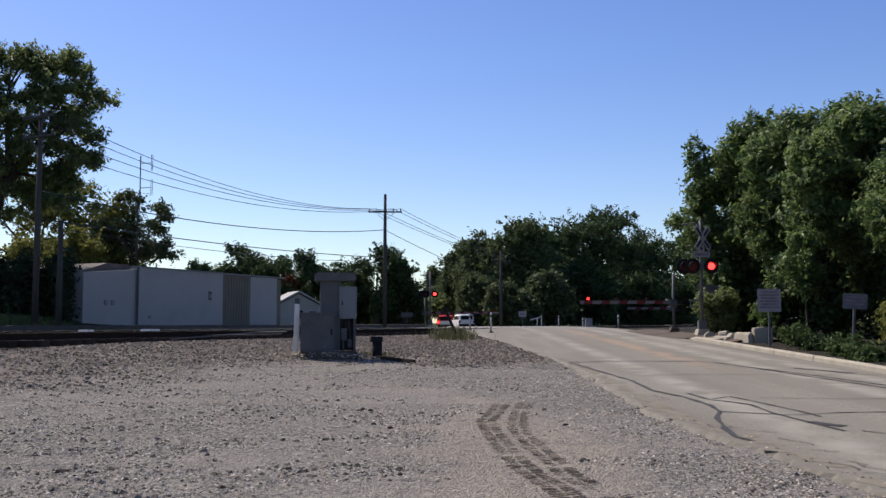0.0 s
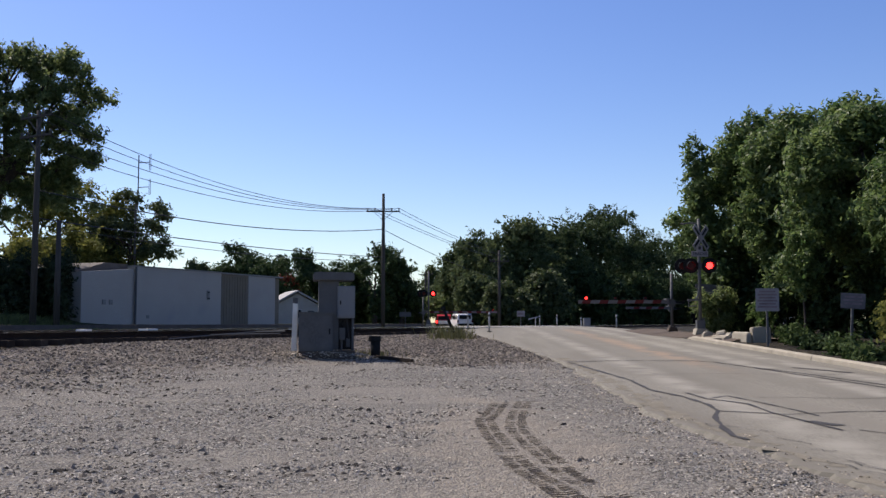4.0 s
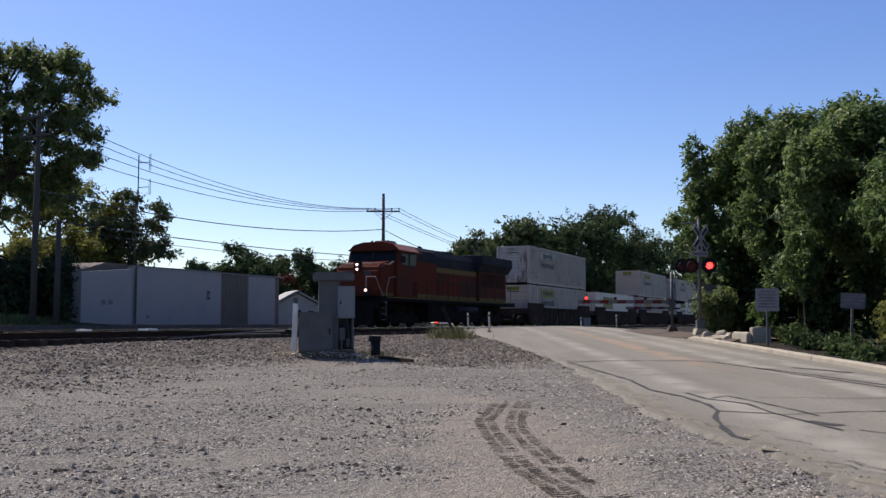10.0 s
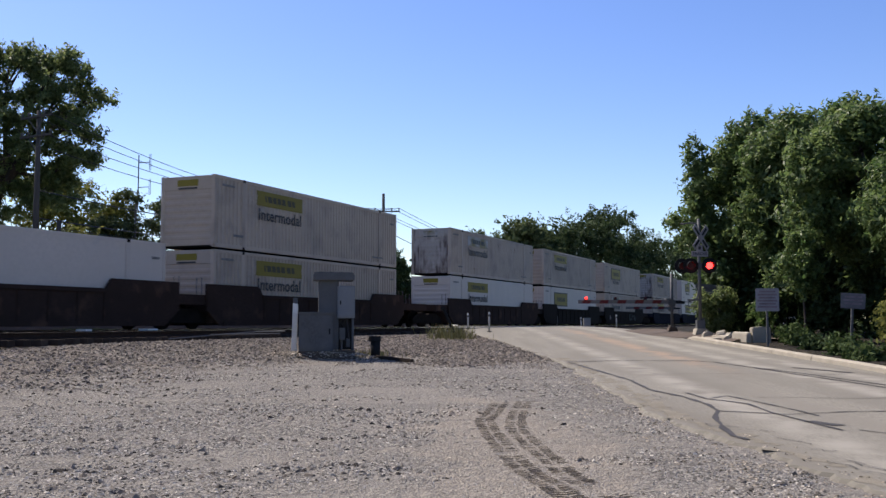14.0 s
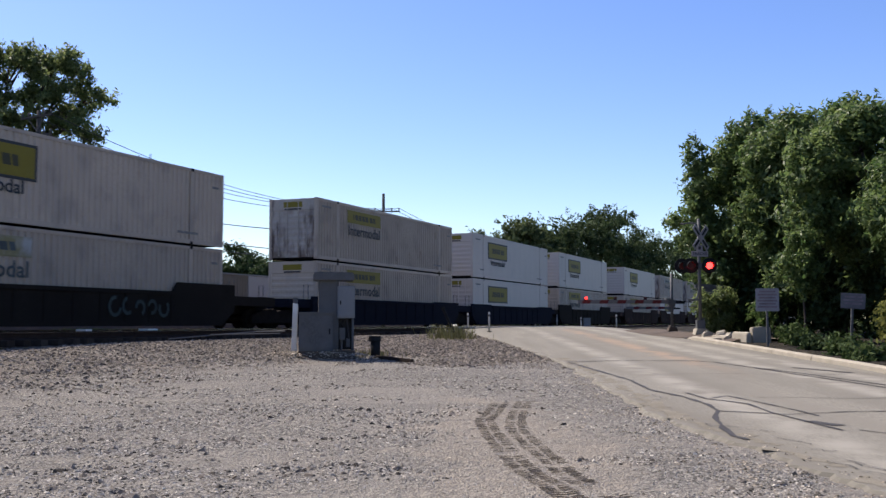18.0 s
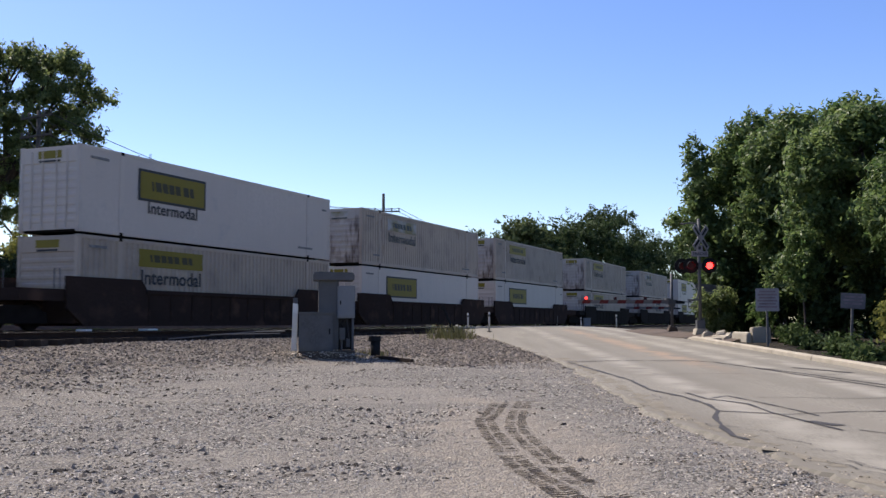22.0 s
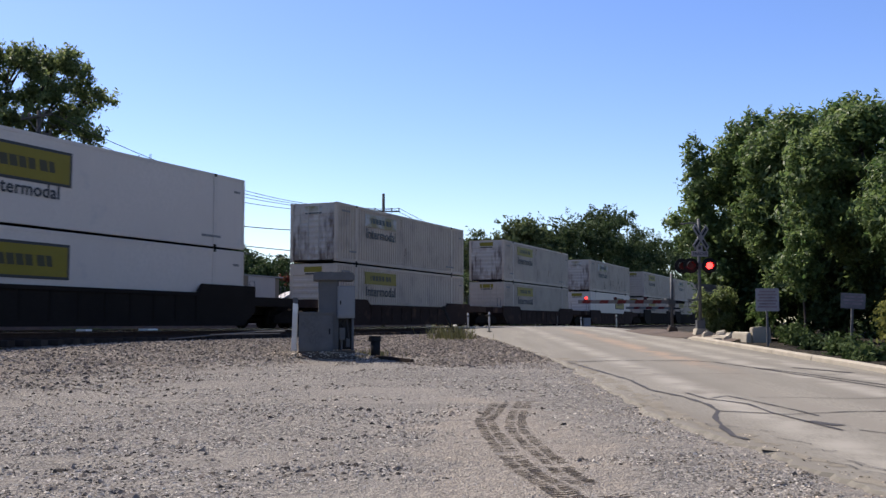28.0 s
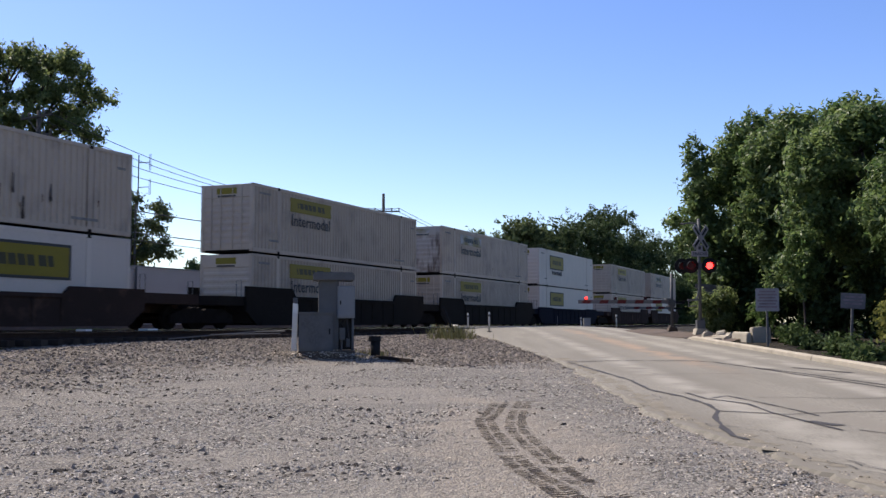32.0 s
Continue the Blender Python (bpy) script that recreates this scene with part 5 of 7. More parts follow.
    if rusty == 3:
        rnd = random.Random(seed)
        for gx, gz, tall in ((2.9, 1.0, 0.75), (2.6, 0.75, 0.4), (2.2, 0.6, 0.3), (-0.6, 1.15, 0.5), (-0.9, 1.0, 0.35), (-2.9, 1.5, 0.6), (-3.3, 0.85, 0.7), (-4.4, 1.35, 0.55), (0.6, 1.2, 0.5)):
            k = rnd.uniform(0.05, 0.085)
            scar = Shape()
            scar.v = [(gx - k * 0.5, 1.3095, gz), (gx + k * 0.3, 1.3095, gz + 0.04), (gx + k * 0.5, 1.3095, gz - tall * 0.5), (gx + k, 1.3095, gz - tall * 0.75), (gx + k * 0.4, 1.3095, gz - tall), (gx - k, 1.3095, gz - tall * 0.9), (gx - k * 0.4, 1.3095, gz - tall * 0.55)]
            scar.f = [tuple(range(7))]
            part("scrape", scar, "scrape", c, "dark rusted scrape")
    return c


def bogie(parent, x, wheels=2, r=0.42, gap=1.78):
    """A truck frame with its wheels, part of a rail vehicle."""
    tr = part("truck_frame", shared(("tf", wheels, gap), lambda: Shape()
              .prism([(-gap / 2 * (wheels - 1) - 0.35, 0.22), (gap / 2 * (wheels - 1) + 0.35, 0.22), (gap / 2 * (wheels - 1) + 0.3, 0.55), (0.45, 0.78), (-0.45, 0.78), (-gap / 2 * (wheels - 1) - 0.3, 0.55)], 0.94, 1.12)
              .prism([(-gap / 2 * (wheels - 1) - 0.35, 0.22), (gap / 2 * (wheels - 1) + 0.35, 0.22), (gap / 2 * (wheels - 1) + 0.3, 0.55), (0.45, 0.78), (-0.45, 0.78), (-gap / 2 * (wheels - 1) - 0.3, 0.55)], -1.12, -0.94)
              .box(-0.25, 0.25, -0.95, 0.95, 0.4, 0.75).mesh("truck_frame", "truck")), "truck", parent, m=pose(x, 0, 0))
    for i in range(wheels):
        wx = (i - (wheels - 1) / 2) * gap
        for sy in (-0.76, 0.76):
            part("wheel", shared(("wh", r), lambda: Shape().tube([(0, -0.065, 0), (0, 0.065, 0)], r, 20).tube([(0, -0.09, 0), (0, -0.06, 0)], r + 0.03, 20).mesh("wheel", "truck")), "truck", tr, m=pose(wx, sy, r + 0.002))
        part("axle", shared(("ax",), lambda: Shape().tube([(0, -1.0, 0), (0, 1.0, 0)], 0.09, 10).mesh("axle", "truck")), "truck", tr, m=pose(wx, 0, r))


def well_car(paint, lead, trail, graffiti=False, low=False):
    """One well unit; lead and trail: distance from the box's end to the truck centres."""
    tone = {"car_brown": "brown", "car_black": "sooty black", "car_blue": "dark blue"}[paint]
    c = thing("well_car", f"{tone} steel well car carrying stacked containers" + (", spray-painted" if graffiti else ""), "well car", group="well cars of the train")
    h = LEN / 2
    a, b = h + lead, h + trail
    up, along = (1.40, 1.14) if low else (1.44, 1.36) if paint == "car_blue" else (1.72, 1.36)
    for side in (1, -1):
        y0, y1 = sorted((side * 1.36, side * 1.48))
        out = [(-h + 0.2, 0.13), (h - 0.2, 0.13), (h + 0.6, 0.7), (h + 0.6, up), (h - 2.9, up), (h - 3.2, along), (-h + 3.2, along), (-h + 2.9, up), (-h - 0.6, up), (-h - 0.6, 0.7)]
        part("side_sill", shared(("sill", paint, side, low), lambda: Shape().prism(out, y0, y1).mesh("side_sill", paint, bevel=0.012)), paint, c)
        ya, yb = sorted((side * 1.475, side * 1.54))
        part("top_chord", shared(("chord", paint, side, low), lambda: Shape().box(-h + 3.1, h - 3.1, ya, yb, along - 0.12, along + 0.02).box(-h + 0.4, h - 0.4, ya, yb, 0.13, 0.28).mesh("top_chord", paint, bevel=0.01)), paint, c)
        for i in range(9):
            part("side_rib", shared(("rib", paint, side, low), lambda: Shape().box(-0.05, 0.05, ya, yb - 0.03, 0.28, along - 0.12).mesh("side_rib", paint)), paint, c, m=pose(-4.8 + i * 1.2, 0, 0))
    part("floor_pan", shared(("pan", paint), lambda: Shape().box(-h - 0.1, h + 0.1, -1.36, 1.36, 0.22, 0.235).box(-h - 0.12, -h, -1.36, 1.36, 0.22, 0.95).box(h, h + 0.12, -1.36, 1.36, 0.22, 0.95).mesh("floor_pan", paint)), paint, c)
    for sx, reach, nm in ((1, lead, "lead"), (-1, trail, "trail")):
        x0, x1 = sorted((sx * (h + 0.5), sx * (h + reach + 0.1)))
        part("end_platform", Shape().box(x0, x1, -1.36, 1.36, 0.92, 1.3).box(x0, x1, -0.4, 0.4, 0.6, 0.92).mesh("end_platform", paint, bevel=0.01), paint, c)
        for sy in (-1.2, 1.2):
            part("grab_iron", shared(("grab",), lambda: Shape().tube([(0, -0.12, 1.1), (0, -0.12, 1.95), (0, 0.12, 1.95), (0, 0.12, 1.1)], 0.018, 6).mesh("grab_iron", "steel")), "steel", c, m=pose(sx * (h + 0.75), sy, 0))
    bogie(c, a)
    if trail > 2.5:
        bogie(c, -b)
        part("coupler", Shape().box(-b - 1.6, -b + 0.2, -0.12, 0.12, 0.72, 0.98), "truck", c)
    if graffiti:
        rnd = random.Random(3)
        for i in range(5):
            x0, z0, r = -4.3 + i * 0.62, 0.78 + rnd.uniform(-0.06, 0.06), rnd.uniform(0.24, 0.34)
            a0, span = rnd.uniform(0, 6.28), rnd.uniform(3.4, 5.2)
            ring = [(x0 + q * math.cos(a0 + span * k / 12), z0 + 1.1 * q * math.sin(a0 + span * k / 12)) for q, ks in ((r, range(13)), (r - 0.11, range(12, -1, -1))) for k in ks]
            part("spray_paint", Shape().prism(ring, 1.541, 1.545), "graf", c, "dull green spray-painted stroke")
        words("length_mark", "53", 0.52, "pale", c, pose(h - 1.5, 1.484, 0.72) @ pose(0, 0, 0, 90, 0, 180), "white stencilled length mark")
    return c


M["handle"] = mat("worn grab rail paint", (0.24, 0.235, 0.23), 0.6, var=0.2, scale=5, spec=0.1)
M["loco_under"] = mat("sooty underframe", (0.014, 0.013, 0.013), 0.9, var=0.3, scale=2, spec=0.02)
M["graf"] = mat("dull green spray paint", (0.035, 0.055, 0.05), 0.7, var=0.4, scale=2)


def locomotive():
    """Six-axle wide-nosed diesel; local x to the front, pilot face at x = 0."""
    L = thing("locomotive", "orange and black diesel freight locomotive with lit headlamps", "locomotive")
    T = 22.0
    part("underframe", Shape().box(-T + 0.3, -0.3, -1.5, 1.5, 1.35, 1.62).box(-T + 0.6, -0.6, -0.5, 0.5, 1.0, 1.35), "loco_under", L, "black underframe", bevel=0.02)
    part("walkway_edge", Shape().box(-T + 0.9, -1.3, 1.50, 1.53, 1.38, 1.62).box(-T + 0.9, -1.3, -1.53, -1.50, 1.38, 1.62), "loco_under", L)
    part("sill_stripe", Shape().box(-T + 0.9, -1.3, 1.531, 1.536, 1.55, 1.61), "stripe", L, "yellow sill stripe")
    part("fuel_tank", Shape().prism([(-14.9, 0.28), (-7.1, 0.28), (-6.9, 0.6), (-6.9, 1.35), (-15.1, 1.35), (-15.1, 0.6)], -1.35, 1.35), "loco_under", L, "black fuel tank", bevel=0.03)
    part("air_reservoir", Shape().tube([(-14.2, 1.42, 1.05), (-11.0, 1.42, 1.05)], 0.2, 12), "loco_black", L, smooth=True)
    bogie(L, -3.9, 3, 0.53, 1.85)
    for x in (-3.9, -T + 3.9):
        part("motor_housing", Shape().box(x - 2.6, x + 2.6, -0.66, 0.66, 0.25, 1.2), "truck", L, bevel=0.02)
    bogie(L, -T + 3.9, 3, 0.53, 1.85)
    # long hood: orange body, black top
    part("engine_hood", Shape().box(-15.6, -5.2, -0.95, 0.95, 1.62, 3.55), "orange", L, "orange engine hood", bevel=0.03)
    part("hood_top", Shape().prism([(-0.95, 3.55), (0.95, 3.55), (0.95, 4.15), (0.65, 4.5), (-0.65, 4.5), (-0.95, 4.15)], -15.6, -5.2, "x"), "loco_black", L, "black hood top", bevel=0.02)
    part("inverter_cabinet", Shape().box(-8.4, -5.2, -1.25, 1.25, 1.62, 3.7), "orange", L, bevel=0.03)
    part("blower_housing", Shape().prism([(-1.25, 3.7), (1.25, 3.7), (1.2, 4.3), (0.8, 4.55), (-0.8, 4.55), (-1.2, 4.3)], -8.4, -5.2, "x"), "loco_black", L, bevel=0.02)
    part("radiator_body", Shape().box(-T + 1.2, -15.6, -1.15, 1.15, 1.62, 3.6), "orange", L, "orange radiator housing", bevel=0.03)
    part("radiator_cover", Shape().prism([(-1.15, 3.6), (1.15, 3.6), (1.55, 4.1), (1.5, 4.62), (-1.5, 4.62), (-1.55, 4.1)], -T + 0.9, -15.2, "x"), "loco_black", L, "black flared radiator cover", bevel=0.02)
    part("radiator_grille", Shape().box(-T + 1.3, -15.6, -1.1, 1.1, 4.62, 4.68), "steel", L)
    part("exhaust_stack", Shape().box(-12.9, -11.5, -0.35, 0.35, 4.5, 4.68), "loco_black", L, bevel=0.03)
    part("roof_hatch", Shape().box(-10.9, -9.2, -0.45, 0.45, 4.5, 4.62), "loco_black", L, bevel=0.02)
    for i in range(9):
        x = -15.2 + i * 0.75
        part("hood_door", Shape().box(x, x + 0.7, 0.95, 0.975, 1.75, 3.35), "orange", L, bevel=0.008)
    for i in range(6):
        x = -T + 1.5 + i * 0.78
        part("grille_panel", Shape().box(x, x + 0.72, 1.15, 1.17, 2.6, 3.5), "grille", L, "sooty grille panel")
    part("hood_stripe", Shape().box(-15.5, -8.5, 0.976, 0.98, 3.24, 3.54), "stripe", L, "yellow stripe under the black top")
    part("lower_stripe", Shape().box(-15.5, -8.5, 0.976, 0.98, 1.64, 1.86).box(-T + 1.3, -15.6, 1.171, 1.175, 1.64, 1.86).box(-8.4, -5.2, 1.251, 1.255, 1.64, 1.86), "stripe", L, "yellow stripe along the walkway")
    # cab and nose
    part("cab", Shape().prism([(-5.2, 1.62), (-2.5, 1.62), (-2.5, 3.45), (-2.75, 4.15), (-5.2, 4.15)], -1.5, 1.5), "orange", L, "orange cab", bevel=0.04)
    part("cab_roof", Shape().prism([(-1.52, 4.15), (1.52, 4.15), (1.2, 4.46), (0.6, 4.60), (-0.6, 4.60), (-1.2, 4.46)], -5.25, -2.6, "x"), "orange", L, "orange cab roof", bevel=0.02)
    # strip along the roof, its pale colour standing for sun on the slope
    part("roof_slope", Shape().prism([(1.53, 4.13), (1.21, 4.46), (1.19, 4.50), (1.57, 4.15)], -5.2, -2.65, "x"), "cab_roof", L, "orange roof edge paled as sunlit")
    part("window_mask", Shape().box(-0.012, 0.012, -1.44, 1.44, -0.36, 0.36), "loco_black", L, "black window surround", pose(-2.615, 0, 3.80, 0, -19, 0))
    part("nose", Shape().prism([(-2.6, 1.62), (-0.85, 1.62), (-0.85, 3.05), (-1.15, 3.36), (-2.6, 3.56)], -1.32, 1.32), "orange", L, "orange nose", bevel=0.12)
    part("nose_trim", Shape().tube([(-2.45, 1.33, 3.52), (-1.9, 1.33, 3.32), (-1.35, 1.15, 3.36), (-1.14, 0.7, 3.34), (-1.12, 0.0, 3.36), (-1.14, -0.7, 3.34), (-1.4, -1.15, 3.36)], 0.034, 6), "pale", L, "pale line round the nose top")
    # thin flat plate; dark colour stands in for a recess's shade
    part("cab_door", Shape().box(-5.05, -4.5, 1.5, 1.506, 1.7, 2.5), "grille", L, "dark plate for a cab side recess")
    part("nose_door", Shape().box(-0.85, -0.835, -0.95, -0.25, 1.75, 2.75), "orange", L, "nose door", bevel=0.01)
    part("nose_stripe", Shape().box(-2.5, -0.9, 1.321, 1.325, 1.66, 1.8), "stripe", L)
    for sy in (-0.70, 0.70):
        part("windshield", Shape().box(0.0, 0.03, -0.62, 0.62, -0.30, 0.28), "glass", L, "dark windshield pane", m=pose(-2.59, sy, 3.80, 0, -19, 0))
    part("windshield_hood", Shape().box(-2.75, -2.4, -1.4, 1.4, 4.12, 4.19), "orange", L)
    for x in (-4.5, -3.5):
        for sy in (1, -1):
            part("side_window", Shape().box(x - 0.4, x + 0.4, min(sy * 1.5, sy * 1.512), max(sy * 1.5, sy * 1.512), 3.38, 4.0), "glass", L, "dark side window")
            part("window_frame", Shape().box(x - 0.45, x + 0.45, min(sy * 1.49, sy * 1.506), max(sy * 1.49, sy * 1.506), 3.33, 4.05), "loco_black", L)
    part("sunshade", Shape().box(-5.0, -3.0, 1.5, 1.85, 4.06, 4.09), "cab_roof", L)
    part("mirror", Shape().box(-2.95, -2.9, 1.55, 1.8, 3.45, 3.8), "loco_black", L, bevel=0.01)
    part("headlamp_box", Shape().box(-1.0, -0.8, -0.22, 0.22, 2.92, 3.42), "loco_black", L, bevel=0.02)
    for z in (3.03, 3.28):
        part("headlamp", Shape().tube([(-0.80, 0, z), (-0.775, 0, z)], 0.06, 14), "lamp_on", L, "lit headlamp")
    for sy in (-0.78, 0.78):
        part("ditch_lamp", Shape().tube([(-0.28, sy, 1.92), (-0.25, sy, 1.92)], 0.07, 14), "lamp_on", L, "lit ditch lamp")
        part("ditch_lamp_case", Shape().box(-0.5, -0.285, sy - 0.14, sy + 0.14, 1.62, 2.08), "loco_black", L)
        part("number_board", Shape().box(-0.88, -0.845, sy * 0.75 - 0.2, sy * 0.75 + 0.2, 2.75, 2.95), "ink", L)
    part("pilot_plate", Shape().box(-0.45, -0.3, -1.5, 1.5, 0.95, 1.62), "loco_under", L, bevel=0.02)
    part("snow_plough", Shape().prism([(-0.45, 0.12), (-0.02, 0.12), (-0.3, 0.95), (-0.45, 0.95)], -1.25, 1.25), "loco_under", L, bevel=0.02)
    part("front_coupler", Shape().box(-0.3, 0.45, -0.14, 0.14, 0.72, 1.02), "truck", L, bevel=0.02)
    part("rear_coupler", Shape().box(-T - 0.5, -T + 0.3, -0.14, 0.14, 0.72, 1.02), "truck", L)
    for sy in (-1.42, 1.42):
        for i in range(4):
            part("step", Shape().box(-1.25, -0.75, min(sy, sy * 1.06), max(sy, sy * 1.06), 0.4 + i * 0.3, 0.43 + i * 0.3), "steel", L)
        part("handrail", Shape().tube([(-0.35, sy * 0.55, 1.6), (-0.35, sy * 0.55, 2.62), (-0.35, sy * 0.93, 2.62), (-0.75, sy, 1.95), (-1.25, sy * 1.05, 1.25), (-1.25, sy * 1.05, 0.6)], 0.024, 6), "handle", L, "pale steel handrail")
        part("handrail", Shape().tube([(-1.45, sy, 1.25), (-1.45, sy, 2.0), (-1.75, sy, 2.6), (-2.5, sy, 2.7)], 0.022, 6), "handle", L, "pale steel handrail")
        pts = [(-T + 1.2 + i * 1.6, sy * 1.04, 2.62) for i in range(10)]
        rail = Shape().tube(pts, 0.02, 6)
        for q in pts:
            rail.tube([(q[0], q[1], 1.6), q], 0.018, 6)
        part("walkway_rail", rail, "loco_black", L)
    part("horn", Shape().tube([(-9.0, 0, 4.7), (-8.6, 0, 4.72)], [0.04, 0.1], 10).box(-9.1, -8.9, -0.2, 0.2, 4.5, 4.66), "loco_black", L)
    part("roof_unit", Shape().box(-4.6, -3.6, -0.45, 0.45, 4.55, 4.76), "cab_roof", L, bevel=0.04)
    return L


# right-hand end of each stack along the train, upper box, lower box, car
CONSIST = [
    (280.64, ("ribbed", "faded", 1, 4.7, 1), ("ribbed", "flag", 2, 4.7, 0), "car_brown"),
    (300.30, None, ("smooth", "panel", 3, 4.8, 0), "car_brown"),
    (319.30, ("ribbed", "flag", 4, 4.7, 0), ("ribbed", "flag", 5, 4.7, 0), "car_brown"),
    (342.93, ("ribbed", "faded", 6, 4.7, 1), ("smooth", "flag", 7, 4.7, 0), "car_brown"),
    (361.80, ("ribbed", "flag", 8, 4.7, 0), ("smooth", "panel", 9, 4.7, 0), "car_black"),
    (381.31, ("ribbed", "words", 10, 4.7, 0), ("ribbed", "faded", 11, 4.7, 0), "car_black"),
    (404.66, ("ribbed", "flag", 12, 4.7, 1), ("ribbed", "flag", 13, 4.7, 0), "car_blue"),
    (424.28, ("smooth", "words", 14, 4.7, 0), ("smooth", "panel", 15, 4.7, 0), "car_blue"),
    (443.64, ("smooth", "words", 16, 4.7, 0), ("ribbed", "flag", 17, 4.7, 0), "car_black"),
    (467.28, ("smooth", "words", 18, 4.7, 0), ("ribbed", "flag", 19, 4.7, 0), "car_brown"),
    (486.66, ("ribbed", "faded", 20, 4.7, 1), ("smooth", "panel", 21, 4.7, 0), "car_brown"),
    (506.08, ("ribbed", "flag", 22, 4.7, 1), ("smooth", "panel", 23, 4.7, 0), "car_brown"),
    (529.48, ("ribbed", "flag", 24, 4.7, 2), ("ribbed", "flag", 25, 4.7, 1), "car_black"),
    (552.80, ("ribbed", "faded", 26, 4.7, 2), ("ribbed", "faded", 27, 10.0, 1), "car_black"),
    (576.70, ("smooth", "words", 28, 4.7, 0), ("smooth", "panel", 29, 4.7, 0), "car_black"),
    (600.48, ("ribbed", "faded", 30, 4.7, 1), ("ribbed", "flag", 31, 4.7, 0), "car_brown"),
    (624.12, ("ribbed", "flag", 32, 4.7, 1), ("ribbed", "flag", 33, 4.7, 0), "car_brown"),
    (647.55, ("ribbed", "faded", 34, 4.7, 3), ("smooth", "panel", 35, 11.5, 0), "car_brown"),
    (671.00, ("ribbed", "flag", 36, 4.7, 0), ("ribbed", "flag", 37, 4.7, 0), "car_black"),
    (690.80, ("ribbed", "faded", 38, 4.7, 1), ("ribbed", "flag", 39, 4.7, 0), "car_black"),
    (709.80, ("smooth", "words", 40, 4.7, 0), ("smooth", "panel", 41, 4.7, 0), "car_blue"),
    (733.20, ("ribbed", "flag", 42, 4.7, 0), ("ribbed", "flag", 43, 4.7, 0), "car_brown"),
    (752.60, ("ribbed", "faded", 44, 4.7, 0), ("smooth", "panel", 45, 4.7, 0), "car_brown"),
]


def build_train():
    made = [(locomotive(), 0.0, 238.9)]
    ends = [c[0] for c in CONSIST]
    for i, (end, upper, lower, paint) in enumerate(CONSIST):
        mid = end - LEN / 2
        lead_gap = (end - LEN) - (ends[i - 1] if i else 260.9)
        next_gap = (ends[i + 1] - LEN - end) if i + 1 < len(ends) else 4.0
        lead = lead_gap / 2 if lead_gap < 5.0 and i else min(lead_gap, 7.3) / 2 - 1.4
        car = well_car(paint, max(1.0, lead), next_gap / 2, graffiti=(i == 5), low=i in (15, 16, 17))
        made.append((car, 0.0, mid))
        if lower:
            made.append((container(*lower), 0.24, mid))
        if upper:
            made.append((container(*upper, stacked=True), 3.175, mid))
    return made


def motions():
    for ob, z, s0 in TRAIN:
        ride(ob, FAR_TRACK, z, s0)
    # added flaps cover the near signal's two lit lenses by turns, imitating the flash
    for flap, beat in BLINK_FLAPS:
        shut, lifted = pose(0, -0.06, 0.145), pose(0, -0.06, 0.145, -84, 0, 0)
        rows = [(0.0, lifted if beat < 0 else shut)]
        t = beat
        while t < 32.0:
            for a, b, m in ((t, t + 0.067, lifted), (t + FLASH / 2 - 0.02, t + FLASH / 2 + 0.047, shut)):
                if 0.0 < a and b < 32.0:
                    rows += [(a, shut if m is lifted else lifted), (b, m)]
            t += FLASH
        rows.append((32.0, rows[-1][1]))
        walk(flap, rows)


# ---------------------------------------------------------------- crossing equipment
BLINK_FLAPS = []
FLASH = 0.9965                              # seconds from one flash of a lamp to the next


def lamp_head(parent, x, y, z, lit, facing=-1, beat=None):
    """One flashing lamp: black backing disc, hood and lens, facing -y. beat: the time at which its added flap first
    lifts.
    """
    f = facing
    bd = part("backing_disc", shared(("disc", f), lambda: Shape().tube([(0, 0.02 * -f, 0), (0, 0.0, 0)], 0.30, 24).mesh("backing_disc", "black")), "black", parent, "black backing disc", pose(x, y, z))
    part("lens", shared(("lens", lit, f), lambda: Shape().tube([(0, 0.005 * f, 0), (0, 0.03 * f, 0), (0, 0.045 * f, 0)], [0.135, 0.135, 0.08], 20).mesh("lens", "red_on" if lit else "lens_off", True)), "red_on", bd, "lit red lens" if lit else "unlit dark red lens")

    def hood():
        sh = Shape()
        for i in range(13):
            a = math.pi * i / 12 - 0.25 + 0.5 * i / 12
            for d in (0.0, 0.3 - 0.12 * abs(i - 6) / 6):
                for r in (0.165, 0.172):
                    sh.v.append((r * math.cos(a), f * d, r * math.sin(a)))
        for i in range(12):
            k = i * 4
            sh.f += [(k, k + 2, k + 6, k + 4), (k + 1, k + 5, k + 7, k + 3), (k + 2, k + 3, k + 7, k + 6)]
        return sh.mesh("lamp_hood", "black")
    part("lamp_hood", shared(("hood", f), hood), "black", bd)
    # added flap hides the steadily lit lens between flashes
    if beat is not None:
        flap = part("lens_shutter", shared(("flap",), lambda: Shape().tube([(0, -0.004, -0.145), (0, 0.004, -0.145)], 0.152, 20).mesh("lens_shutter", "lens_off")), "lens_off", bd, "dark red flap added to blink the lit lens", pose(0, f * 0.06, 0.145))
        BLINK_FLAPS.append((flap, beat))


